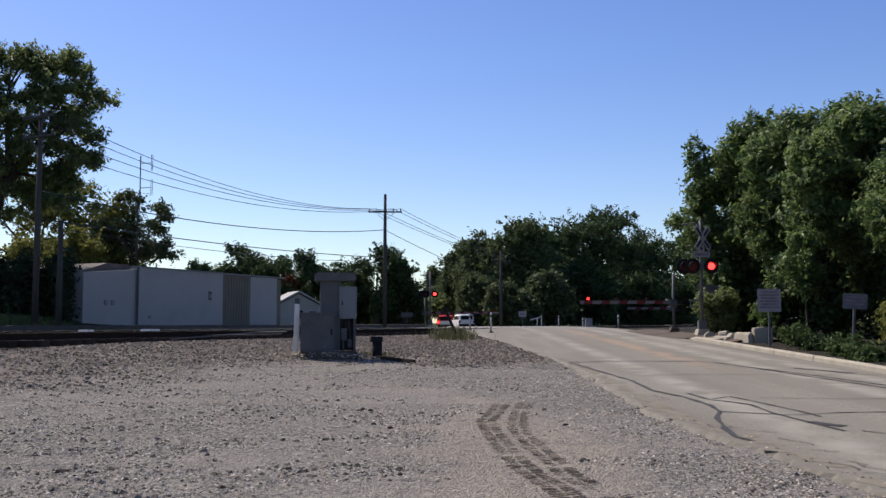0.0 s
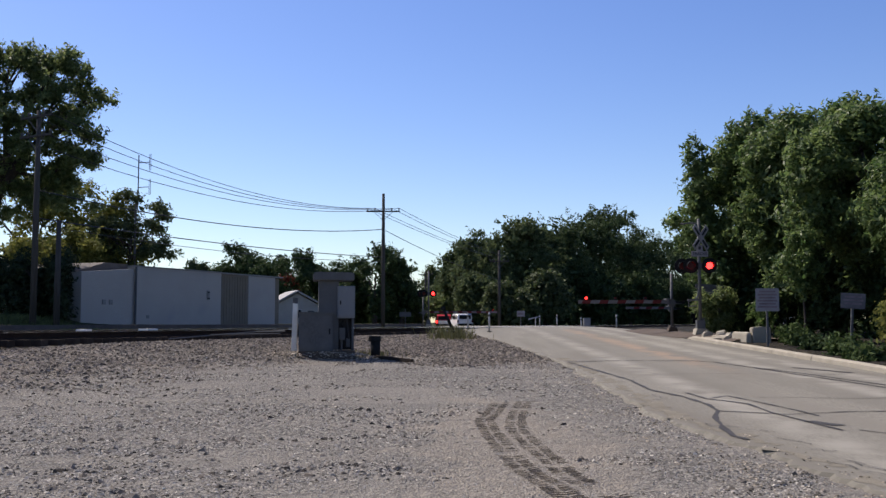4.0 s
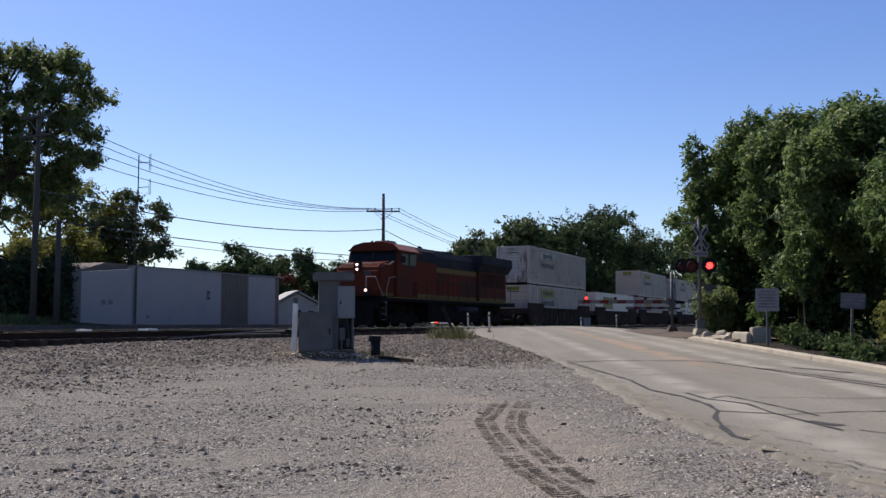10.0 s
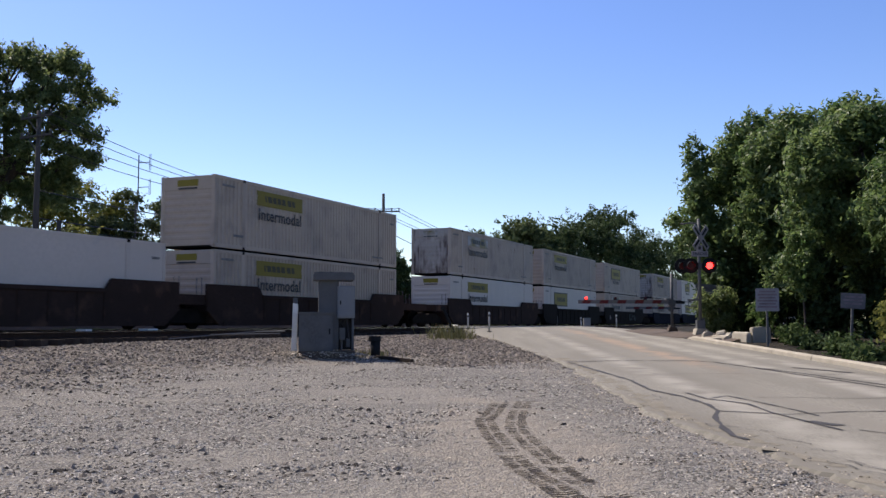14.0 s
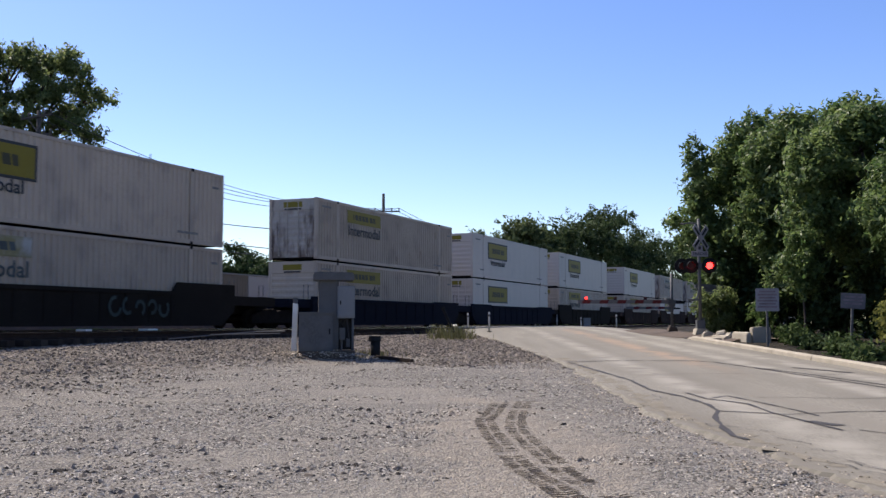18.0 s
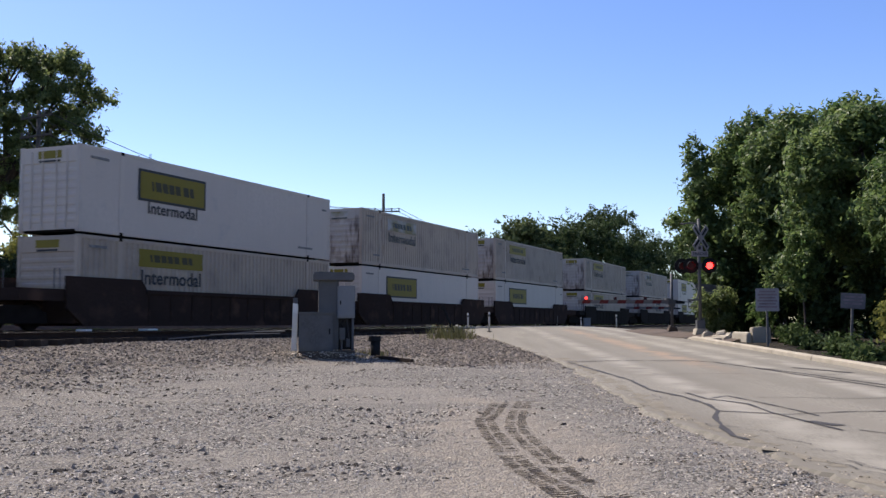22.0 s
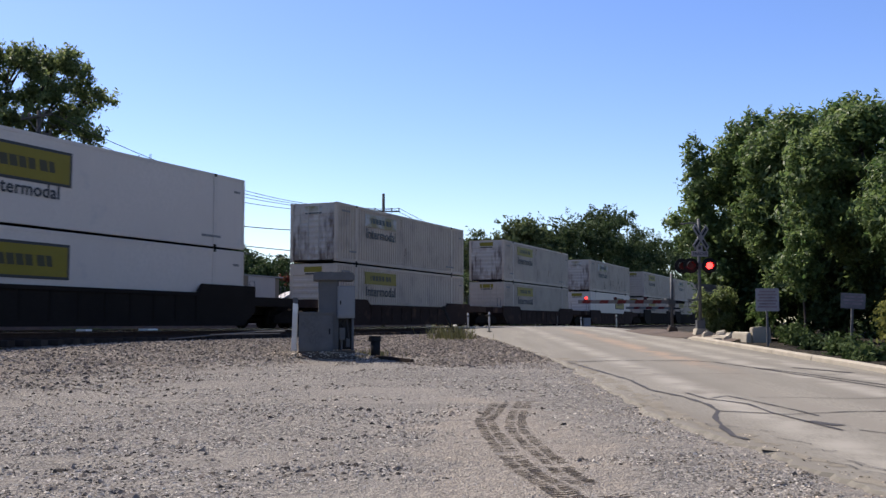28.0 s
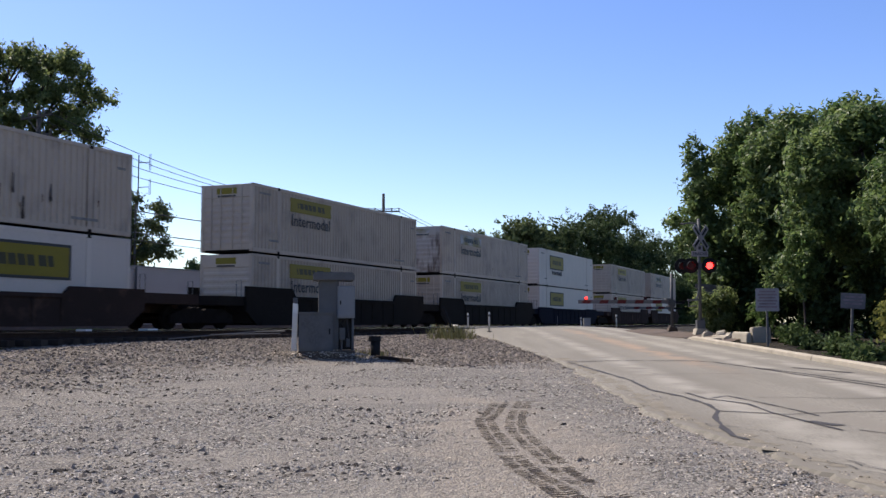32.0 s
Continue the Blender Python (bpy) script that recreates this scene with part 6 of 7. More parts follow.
def crossing_signal(m, f=-1, lit=1, label="", near=True):
    s = thing("crossing_signal", label or "steel crossing signal mast with crossbuck and one lit red lamp", "crossing signal", m)
    part("base", Shape().prism([(-0.28, -0.05), (0.28, -0.05), (0.20, 0.22), (-0.20, 0.22)], -0.28, 0.28), "kerb", s, "concrete base block", bevel=0.02)
    part("junction_box", Shape().box(-0.16, 0.16, -0.14, 0.14, 0.22, 0.55), "steel", s, bevel=0.015)
    part("mast", Shape().tube([(0, 0, 0.2), (0, 0, 4.45)], 0.065, 14), "steel", s, "galvanised mast", smooth=True)
    part("mast_cap", Shape().tube([(0, 0, 4.45), (0, 0, 4.52)], [0.075, 0.02], 12), "steel", s)
    arm = part("lamp_arm", Shape().tube([(-0.42, 0.0, 2.66), (0.42, 0.0, 2.66)], 0.035, 10).box(-0.1, 0.1, -0.12, 0.1, 2.55, 2.77), "steel", s)
    for sx in (-0.36, 0.36):
        lamp_head(s, sx, f * 0.12, 2.66, near or sx * lit > 0, f, (0.16 if sx < 0 else 0.64 - FLASH) if near else None)
    lamp_head(s, -0.62, 0.18 * -f, 2.66, False, f)
    for ang in (45, -45) if near else ():
        b = part("crossbuck_blade", Shape().box(-0.61, 0.61, -0.006, 0.006, -0.12, 0.12), "signd", s, "weathered greyish crossbuck blade", pose(0, 0, 3.76, 0, 0, 38) @ pose(0, f * (0.085 + (0.013 if ang > 0 else 0)), 0, 0, ang, 0))
        part("blade_word", Shape().box(-0.52, -0.14, -0.004, 0.0, -0.05, 0.05).box(0.14, 0.52, -0.004, 0.0, -0.05, 0.05), "ink", b, "dark lettering bars", pose(0, f * 0.0065, 0))
    if not near:
        return s
    tr = part("track_count_plate", Shape().box(-0.33, 0.33, -0.005, 0.005, -0.11, 0.11).box(-0.12, 0.12, -0.005, 0.005, 0.112, 0.33), "signp", s, "weathered white plate reading TRACKS", pose(0, f * 0.085, 3.12))
    if f < 0:
        words("plate_word", "TRACKS", 0.145, "ink", tr, pose(0, -0.0085, 0, 90, 0, 0))
        part("plate_count", Shape().box(-0.05, 0.05, -0.008, -0.006, 0.17, 0.29), "ink", tr)
    part("bell_arm", Shape().tube([(0, 0, 4.3), (-0.3, 0, 4.34), (-0.62, 0, 4.3)], 0.03, 8), "steel", s)
    part("bell", Shape().tube([(-0.62, 0, 4.26), (-0.62, 0, 4.3), (-0.62, 0, 4.34)], [0.02, 0.14, 0.05], 14), "steel", s, smooth=True)
    part("bracket", Shape().tube([(-0.02, 0, 1.85), (-0.14, -0.06, 1.35), (-0.46, -0.1, 1.28)], 0.03, 8).tube([(-0.46, -0.1, 1.28), (-0.48, -0.1, 1.08), (-0.14, -0.06, 1.1)], 0.025, 8).box(-0.5, -0.05, -0.14, -0.04, 1.3, 1.36), "steel", s, "pale steel bracket")
    return s


def gate(m, length, label, lamps=(0.35, 1.6, 2.9), paint="armw"):
    """Mast and lowered arm; the arm runs towards local -x."""
    g = thing("crossing_gate", label, "crossing gate", m)
    part("base", Shape().prism([(-0.22, -0.06), (0.22, -0.06), (0.15, 0.12), (-0.15, 0.12)], -0.2, 0.2), "earth", g, bevel=0.02)
    part("mast", Shape().tube([(0, 0, 0.1), (0, 0, 2.45)], 0.06, 12), "steel", g, smooth=True)
    part("gate_mechanism", Shape().box(-0.16, 0.12, -0.16, 0.16, 1.0, 1.32), "steel", g, "grey mechanism housing", bevel=0.03)
    part("clamp", Shape().box(-0.32, 0.35, -0.26, -0.2, 1.12, 1.2).box(-0.3, -0.1, -0.27, 0.27, 1.3, 1.36), "steel", g)
    part("counterweight_arm", Shape().prism([(0.1, 1.15), (0.5, 1.12), (0.5, 1.22), (0.1, 1.25)], -0.27, -0.23), "black", g, bevel=0.01)
    arm = part("gate_arm", Shape().box(-length, -0.2, -0.275, -0.235, 1.14, 1.29), paint, g, "white gate arm" if paint == "armw" else "gate arm greyed as backlit")
    x, i = -0.55, 0
    while x > -length + 0.35:
        part("red_stripe", shared(("rstripe", i % 1), lambda: Shape().prism([(-0.36, 1.138), (0.0, 1.138), (0.06, 1.292), (-0.30, 1.292)], -0.279, -0.231).mesh("red_stripe", "red")), "red", arm, "red stripe", pose(x, 0, 0))
        x -= 0.76
        i += 1
    for k, d in enumerate(lamps):
        lp = part("arm_lamp_case", Shape().box(-0.06, 0.06, -0.3, -0.2, 1.30, 1.40), "black", arm, m=pose(-length + d, 0, 0))
        part("arm_lamp", Shape().tube([(0, -0.305, 1.37), (0, -0.325, 1.37)], 0.06 if k == 0 else 0.05, 12), "red_dim" if k == 0 else "lens_off", lp, "red arm lamp")
    return g


def delineator(x, y, h=0.85):
    z = ground_z(x, y) if not road_left(y) < x < road_right(y) else road_z(y)
    d = thing("delineator_post", "slim grey-white flexible delineator post", "delineator", pose(x, y, z), "delineator posts at the crossing")
    part("foot", shared(("dfoot",), lambda: Shape().tube([(0, 0, 0), (0, 0, 0.05)], [0.12, 0.09], 12).mesh("foot", "black")), "black", d)
    part("post", Shape().tube([(0, 0, 0.04), (0, 0, h - 0.02), (0, 0, h)], [0.042, 0.042, 0.02], 10), "white", d, smooth=True)
    part("reflector_band", Shape().tube([(0, 0, h - 0.22), (0, 0, h - 0.12)], 0.0435, 10, False), "case", d, "grey reflector band")
    return d


def road_sign(x, y, w, h, bottom, label, turn=0, tilt=0, plate="signp"):
    z = ground_z(x, y)
    s = thing("road_sign", label, "sign", pose(x, y, z, 0, tilt, turn))
    part("post", Shape().prism([(-0.03, -0.02), (0.03, -0.02), (0.03, 0.02), (0.015, 0.02), (0.015, -0.005), (-0.015, -0.005), (-0.015, 0.02), (-0.03, 0.02)], -0.3, bottom + h * 0.9, "z"), "steel", s)
    pl = part("sign_plate", Shape().box(-w / 2, w / 2, -0.045, -0.041, bottom, bottom + h), plate, s, "pale plate" if plate == "signp" else "grey plate darkened for shade", bevel=0.001)
    part("sign_border", Shape().box(-w / 2 + 0.02, w / 2 - 0.02, -0.0465, -0.0455, bottom + h - 0.03, bottom + h - 0.02), "signr", pl)
    rows = max(2, int(h / 0.11))
    for i in range(rows):
        zz = bottom + h - 0.09 - i * (h - 0.14) / rows
        k = 0.82 if i % 2 else 0.7
        part("text_bar", Shape().box(-w / 2 * k, w / 2 * k, -0.047, -0.0457, zz - 0.035, zz + 0.02), "signr", pl)
    return s


# grimy steel with shade darkened into its colour
M["under"] = mat("grimy steel darkened for shade", (0.05, 0.048, 0.048), 0.8, var=0.3, scale=5, spec=0.05)
# plate of the sign among leaves, its grey darkened for their shade
M["signshade"] = mat("grey sign darkened for shade", (0.14, 0.13, 0.135), 0.8, var=0.3, scale=4)
M["signp"] = mat("weathered white sign", (0.26, 0.243, 0.255), 0.6, var=0.2, scale=3, fine=0.15, fscale=20)
M["signd"] = mat("dull grey sign", (0.38, 0.365, 0.38), 0.8, var=0.25, scale=4)
M["signr"] = mat("faded sign print", (0.19, 0.15, 0.16), 0.7, var=0.3, scale=6)


def relay_case():
    """Grey signal cabinets standing beside the ballast, at 26 m."""
    x, y = -2.85, 26.0
    z = -0.50
    u = y / 1749
    c = thing("relay_case", "grey steel signal cabinet with a capped top and side boxes", "signal cabinet", pose(x, y, z, 0, 0, 8))
    part("tall_cabinet", Shape().box(-0.42, 0.10, -0.30, 0.42, 0.05, 1.86), "case", c, bevel=0.012)
    part("cap", Shape().prism([(-0.56, 1.84), (0.50, 1.84), (0.50, 2.01), (0.46, 2.05), (-0.50, 2.06), (-0.56, 2.02)], -0.42, 0.5), "case", c, "overhanging cap", bevel=0.02)
    for kx in (-0.38, -0.1, 0.2):
        part("cap_bolt", Shape().tube([(kx, 0.0, 2.05), (kx, 0.0, 2.085)], 0.03, 8), "case", c)
    part("meter_box", Shape().box(0.06, 0.52, -0.36, 0.3, 0.86, 1.70), "case2", c, "lighter grey box", bevel=0.015)
    part("box_door", Shape().box(0.10, 0.48, -0.375, -0.36, 0.91, 1.65), "case2", c, "box door", bevel=0.005)
    part("door_latch", Shape().box(0.13, 0.16, -0.39, -0.375, 1.22, 1.32), "black", c)
    # solid box; its dark colour stands in for the open base's shade
    part("lower_frame", Shape().box(0.10, 0.50, -0.12, 0.35, 0.05, 0.86), "under", c, "solid dark box for the shaded open base", bevel=0.01)
    part("side_plate", Shape().box(0.44, 0.50, -0.30, 0.35, 0.02, 0.86), "case", c, bevel=0.008)
    part("fuse_box", Shape().box(0.12, 0.27, -0.30, -0.12, 0.30, 0.62), "case", c, "small box with cables", bevel=0.01)
    part("fuse_box", Shape().box(0.30, 0.40, -0.27, -0.12, 0.12, 0.34), "case", c, "small box with cables", bevel=0.01)
    part("conduit", Shape().tube([(0.18, -0.24, -0.1), (0.18, -0.24, 0.32)], 0.03, 8), "case", c)
    part("conduit", Shape().tube([(0.37, -0.24, 0.3), (0.34, -0.28, 0.6), (0.30, -0.26, 0.88)], 0.025, 8), "under", c)
    part("cable_loop", Shape().tube([(0.22, -0.28, 0.6), (0.16, -0.34, 0.72), (0.24, -0.33, 0.84), (0.32, -0.28, 0.88)], 0.014, 6), "black", c)
    low = part("low_cabinet", Shape().box(-0.92, -0.05, -0.62, -0.08, 0.02, 0.98), "case", c, "low grey cabinet", bevel=0.012)
    part("low_cabinet_lid", Shape().box(-0.95, -0.02, -0.65, -0.05, 0.97, 1.02), "case", low, bevel=0.01)
    part("low_cabinet_door", Shape().box(-0.88, -0.09, -0.632, -0.62, 0.08, 0.92), "case", low, bevel=0.004)
    part("door_hasp", Shape().box(-0.16, -0.12, -0.65, -0.63, 0.45, 0.6), "black", low)
    part("plinth", Shape().box(-0.94, 0.52, -0.60, 0.42, -0.4, 0.03), "earth", c, "dark base slab", bevel=0.02)
    # marker post, stub pipe, loose bar
    pz = -0.5
    post = thing("marker_post", "white painted square marker post", "post", pose(-3.9, 26.0, pz, 0, 1.0, 0))
    part("post", Shape().prism([(-0.07, -0.3), (0.07, -0.3), (0.07, 1.24), (-0.06, 1.26)], -0.05, 0.05), "bright", post, bevel=0.01)
    part("post_cap", Shape().box(-0.06, 0.06, -0.04, 0.04, 1.25, 1.40), "case", post, bevel=0.01)
    st = thing("vent_stub", "dark steel pipe stub with a cap", "pipe", pose(-1.78, 26.2, -0.52))
    part("pipe", Shape().tube([(0, 0, -0.3), (0, 0, 0.30)], 0.13, 12), "black", st, smooth=True)
    part("pipe_cap", Shape().tube([(-0.02, 0, 0.28), (-0.02, 0, 0.42)], [0.18, 0.16], 12), "black", st)
    drop = math.degrees(math.atan2(ground_z(-1.75, 25.9) - ground_z(-0.75, 24.3), 1.887))
    bar = thing("loose_bar", "dark timber bar lying on the gravel", "timber", pose(-1.25, 25.1, (ground_z(-1.75, 25.9) + ground_z(-0.75, 24.3)) / 2 + 0.04, 0, 0, -58) @ pose(0, 0, 0, 0, drop, 0))
    part("bar", Shape().box(-0.95, 0.95, -0.05, 0.05, -0.04, 0.05), "tie", bar, bevel=0.01)
    rod = thing("rail_rod", "thin pale steel rod lying beside the track", "rod", pose(0, 0, 0))
    part("rod", Shape().tube([(-7.6, 27.5, -0.2), (-5.2, 27.6, 0.0), (-4.3, 27.0, 0.02)], 0.022, 6).tube([(-6.4, 27.3, -0.08), (-4.4, 26.8, -0.04)], 0.018, 6), "steel", rod)


def leaning_stand():
    s = thing("leaning_post", "dark post leaning beside the crossing", "post", pose(0.52, 39.5, -0.34, 0, -24, 0))
    part("shaft", Shape().tube([(0, 0, -0.35), (0, 0, 1.3)], [0.065, 0.055], 8), "black", s)
    part("head", Shape().box(-0.09, 0.09, -0.03, 0.03, 1.2, 1.34), "black", s, bevel=0.01)
    b = thing("concrete_block", "sunlit pale concrete block beside the rail", "block", pose(0.15, 45, ground_z(0.15, 45) + 0.0, 0, 0, 24))
    part("block", Shape().box(-0.35, 0.35, -0.5, 0.5, -0.1, 0.22), "kerb", b, bevel=0.02)


def headwall():
    h = thing("concrete_headwall", "pale broken concrete wing wall beside the kerb", "headwall", pose(10.2, 32.9, ground_z(10.2, 32.9)))
    part("end_block", Shape().prism([(0.08, -0.3), (0.62, -0.3), (0.62, 0.50), (0.34, 0.53), (0.0, 0.50)], -0.2, 0.15), "kerb", h, bevel=0.03)
    part("wall", Shape().prism([(-0.16, -0.3), (0.06, -0.3), (-0.02, 0.36), (-0.16, 0.30)], -0.1, 1.6), "kerb", h, bevel=0.03)
    part("wall", Shape().prism([(-0.42, -0.3), (-0.12, -0.3), (-0.18, 0.22), (-0.42, 0.16)], 1.63, 3.4), "kerb", h, bevel=0.04)
    rnd = random.Random(5)
    for i in range(11):
        x, y = 9.75 + rnd.uniform(0, 0.55), 34.0 + i * 0.36
        r = thing("rubble", "pale chunk of broken concrete", "rubble", pose(x + 0.15, y, ground_z(x, y) + 0.06, rnd.uniform(-15, 15), rnd.uniform(-15, 15), rnd.uniform(0, 90)), "rubble by the headwall")
        w = rnd.uniform(0.10, 0.24)
        part("chunk", Shape().prism([(-w, -0.15), (w * 0.9, -0.15), (w, w * 0.3), (w * 0.6, w * 0.75), (-w * 0.4, w * 0.9), (-w * 0.95, w * 0.4)], -w * 0.7, w * 0.7), "kerb", r, bevel=0.03)
    apron = thing("concrete_apron", "pale concrete ramp at the end of the kerb", "kerb", pose(9.3, 36.2, road_z(36.2)), kind="structure")
    part("ramp", Shape().prism([(0.0, -0.1), (0.75, -0.1), (0.72, 0.15), (0.12, 0.10)], -1.4, 1.9), "kerb", apron, bevel=0.02)
    cab = thing("signal_housing", "dark grey steel equipment housing behind the signal", "equipment box", pose(11.15, 41.4, -0.15, 0, 0, -14))
    part("body", Shape().box(-0.5, 0.5, -0.3, 0.4, -0.1, 1.85), "case", cab, bevel=0.02)
    part("roof", Shape().prism([(-0.56, 1.85), (0.56, 1.85), (0.56, 1.93), (-0.56, 2.02)], -0.36, 0.46), "case", cab, bevel=0.01)
    part("door", Shape().box(-0.42, 0.42, -0.32, -0.3, 0.05, 1.75), "case", cab, bevel=0.005)
    part("door_handle", Shape().box(0.28, 0.32, -0.35, -0.32, 0.85, 1.05), "black", cab)
    soil = Shape()
    ys = spaced((33.5, 47, 0.5))
    for y in ys:
        a = 9.0 if y > 38 else 9.5
        for i in range(6):
            x = a - 0.5 * smooth01(y, 38, 43) + i * 0.5
            soil.v.append((x + 0.1 * noise.noise((y * 2, i, 0)), y, max(road_z(y), ground_z(x, y)) + 0.015 + 0.10 * math.sin(math.pi * i / 5) + 0.03 * noise.noise((x * 3, y * 3, 1))))
    soil.f = [(j * 6 + i, j * 6 + i + 1, j * 6 + i + 7, j * 6 + i + 6) for j in range(len(ys) - 1) for i in range(5)]
    tagged(part("verge", soil, "earth", smooth=True), "dark bare earth verge round the signal base", "verge", kind="structure")


# ---------------------------------------------------------------- buildings and poles
def white_building():
    """Long low white building along the line, at 40 m beyond the eye's side of it."""
    p = 40.0
    s0 = p / math.tan(THETA - math.atan((240 - 784) / 1749))
    m = Matrix.Translation(by_line(p, s0, 0.0)) @ pose(0, 0, 0, 0, 0, 90 - 23.22)
    b = thing("white_building", "long low white block building with a tan section", "building", m)
    H = 3.57
    # local x away along the line, local -y towards the eye
    part("main_wall", Shape().box(0, 8.5, 0, 8, -0.3, H), "wallw", b, bevel=0.01)
    part("tan_section", Shape().box(8.5, 11.7, 0.05, 8, -0.3, H - 0.02), "wallb", b, "tan corrugated section", bevel=0.01)
    ribs = Shape()
    for i in range(10):
        ribs.box(8.55 + i * 0.31, 8.7 + i * 0.31, 0.02, 0.06, 0.0, H - 0.2)
    part("wall_ribs", ribs, "wallb", b)
    part("end_wall", Shape().box(11.7, 15.1, 0.0, 8, -0.3, H - 0.05), "wallw", b, bevel=0.01)
    part("end_return", Shape().box(15.1, 16.0, 0.25, 8, -0.3, H - 0.1), "wallb", b, bevel=0.01)
    part("parapet_cap", Shape().box(-0.06, 8.5, -0.07, 8.05, H, H + 0.08), "roof", b, bevel=0.01)
    part("parapet_cap", Shape().box(8.5, 16.1, -0.07, 8.05, H - 0.03, H + 0.06), "roof", b, bevel=0.01)
    part("pilaster", Shape().box(-0.05, 0.22, -0.09, 0.1, -0.2, H), "wallw", b, bevel=0.01)
    part("downpipe", Shape().tube([(-0.1, -0.12, 0), (-0.1, -0.12, H)], 0.06, 8), "case", b)
    part("wall_vent", Shape().box(6.9, 7.2, -0.05, 0.0, 1.75, 2.35), "vent", b, bevel=0.01)
    part("vent_slat", Shape().box(6.93, 7.17, -0.07, -0.05, 1.8, 1.88).box(6.93, 7.17, -0.07, -0.05, 2.2, 2.28), "under", b)
    part("wall_vent", Shape().box(1.0, 1.25, -0.03, 0.0, 0.5, 0.7), "vent", b)
    # set-back wing towards the near end
    part("wing_wall", Shape().prism([(-4.4, -0.3), (0.0, -0.3), (0.0, 3.45), (-4.4, 3.08)], 0.02, 8), "wallw", b, "white wing wall", bevel=0.01)
    part("wing_roof", Shape().prism([(-4.2, 3.12), (-0.05, 3.46), (-0.05, 3.72), (-1.9, 3.74)], 0.6, 8.1), "slope", b, "dark sloping roof")
    for x in (-2.75, -2.2):
        part("wing_vent", Shape().box(x, x + 0.26, -0.03, 0.02, 1.28, 1.56), "vent", b)
    # paved yard and bright slab before it
    yard = Shape()
    for s in (s0 - 2, s0 + 40):
        for q in (37.2, 39.95):
            yard.v.append(tuple(by_line(q, s, max(-0.02, 0.14 if q > 35 else -0.10))))
    yard.f = [(0, 1, 3, 2)]
    tagged(part("yard", yard, "asphalt"), "dark asphalt yard before the white building", "yard", kind="structure")


def house():
    m = Matrix.Translation((-14.6, 99, 0.0)) @ pose(0, 0, 0, 0, 0, 20) @ Matrix.Diagonal((0.72, 0.72, 0.72, 1))
    h = thing("house", "small grey house with a shingle gable roof", "house", m)
    part("wall", Shape().prism([(-3.4, -0.3), (3.4, -0.3), (3.4, 2.6), (0, 4.4), (-3.4, 2.6)], 0, 8), "housew", h)
    part("roof", Shape().prism([(-3.9, 2.5), (0, 4.6), (3.9, 2.5), (3.9, 2.75), (0, 4.85), (-3.9, 2.75)], -0.4, 8.3), "shingle", h, "grey shingle roof")
    part("window", Shape().box(-0.6, 0.6, -0.05, 0.02, 1.0, 2.1), "glass", h)
    part("window_frame", Shape().box(-0.7, 0.7, -0.03, 0.03, 0.9, 2.2), "white", h)
    part("door", Shape().box(1.5, 2.4, -0.04, 0.02, -0.1, 2.0), "case", h)
    tree("small red-leaved tree beside the house", (-16.8, 108, 0.0), 1.5, 0.12, (-16.8, 108, 4.3, 0.9, 0.8, 1.1), 14, 0.5, 3000, 0.18, "leaf_red", 60)




def utility_pole(x, y, h, label, arms=((0.97, 1.25),), turn=0, base=None):
    z = ground_z(x, y) if base is None else base
    p = thing("utility_pole", label, "utility pole", pose(x, y, z, 0, 0, turn), "utility poles")
    part("pole", Shape().tube([(0, 0, -0.5), (0, 0, h * 0.5), (0, 0, h)], [0.17, 0.15, 0.11], 12), "wood", p, smooth=True)
    for frac, half in arms:
        a = part("crossarm", Shape().box(-half, half, -0.2, -0.1, h * frac - 0.07, h * frac + 0.05), "wood", p, bevel=0.01)
        for k in (-0.92, -0.5, 0.5, 0.92):
            part("insulator", shared(("ins",), lambda: Shape().tube([(0, -0.15, 0), (0, -0.15, 0.09), (0, -0.15, 0.2)], [0.03, 0.06, 0.035], 10).mesh("insulator", "case", True)), "case", a, m=pose(half * k, 0, h * frac + 0.05))
        part("arm_brace", Shape().tube([(-half * 0.55, -0.15, h * frac - 0.05), (0, -0.12, h * frac - 0.75)], 0.02, 6).tube([(half * 0.55, -0.15, h * frac - 0.05), (0, -0.12, h * frac - 0.75)], 0.02, 6), "steel", p)
    return p


def wire(label, a, b, sag, r=0.02):
    a, b = Vector(a), Vector(b)
    pts = []
    for i in range(25):
        t = i / 24
        q = a.lerp(b, t)
        q.z -= 4 * sag * t * (1 - t)
        pts.append(q)
    w = thing("overhead_wire", label, "wire", group="overhead wires")
    part("strand", Shape().tube(pts, r, 5, False), "wire", w)


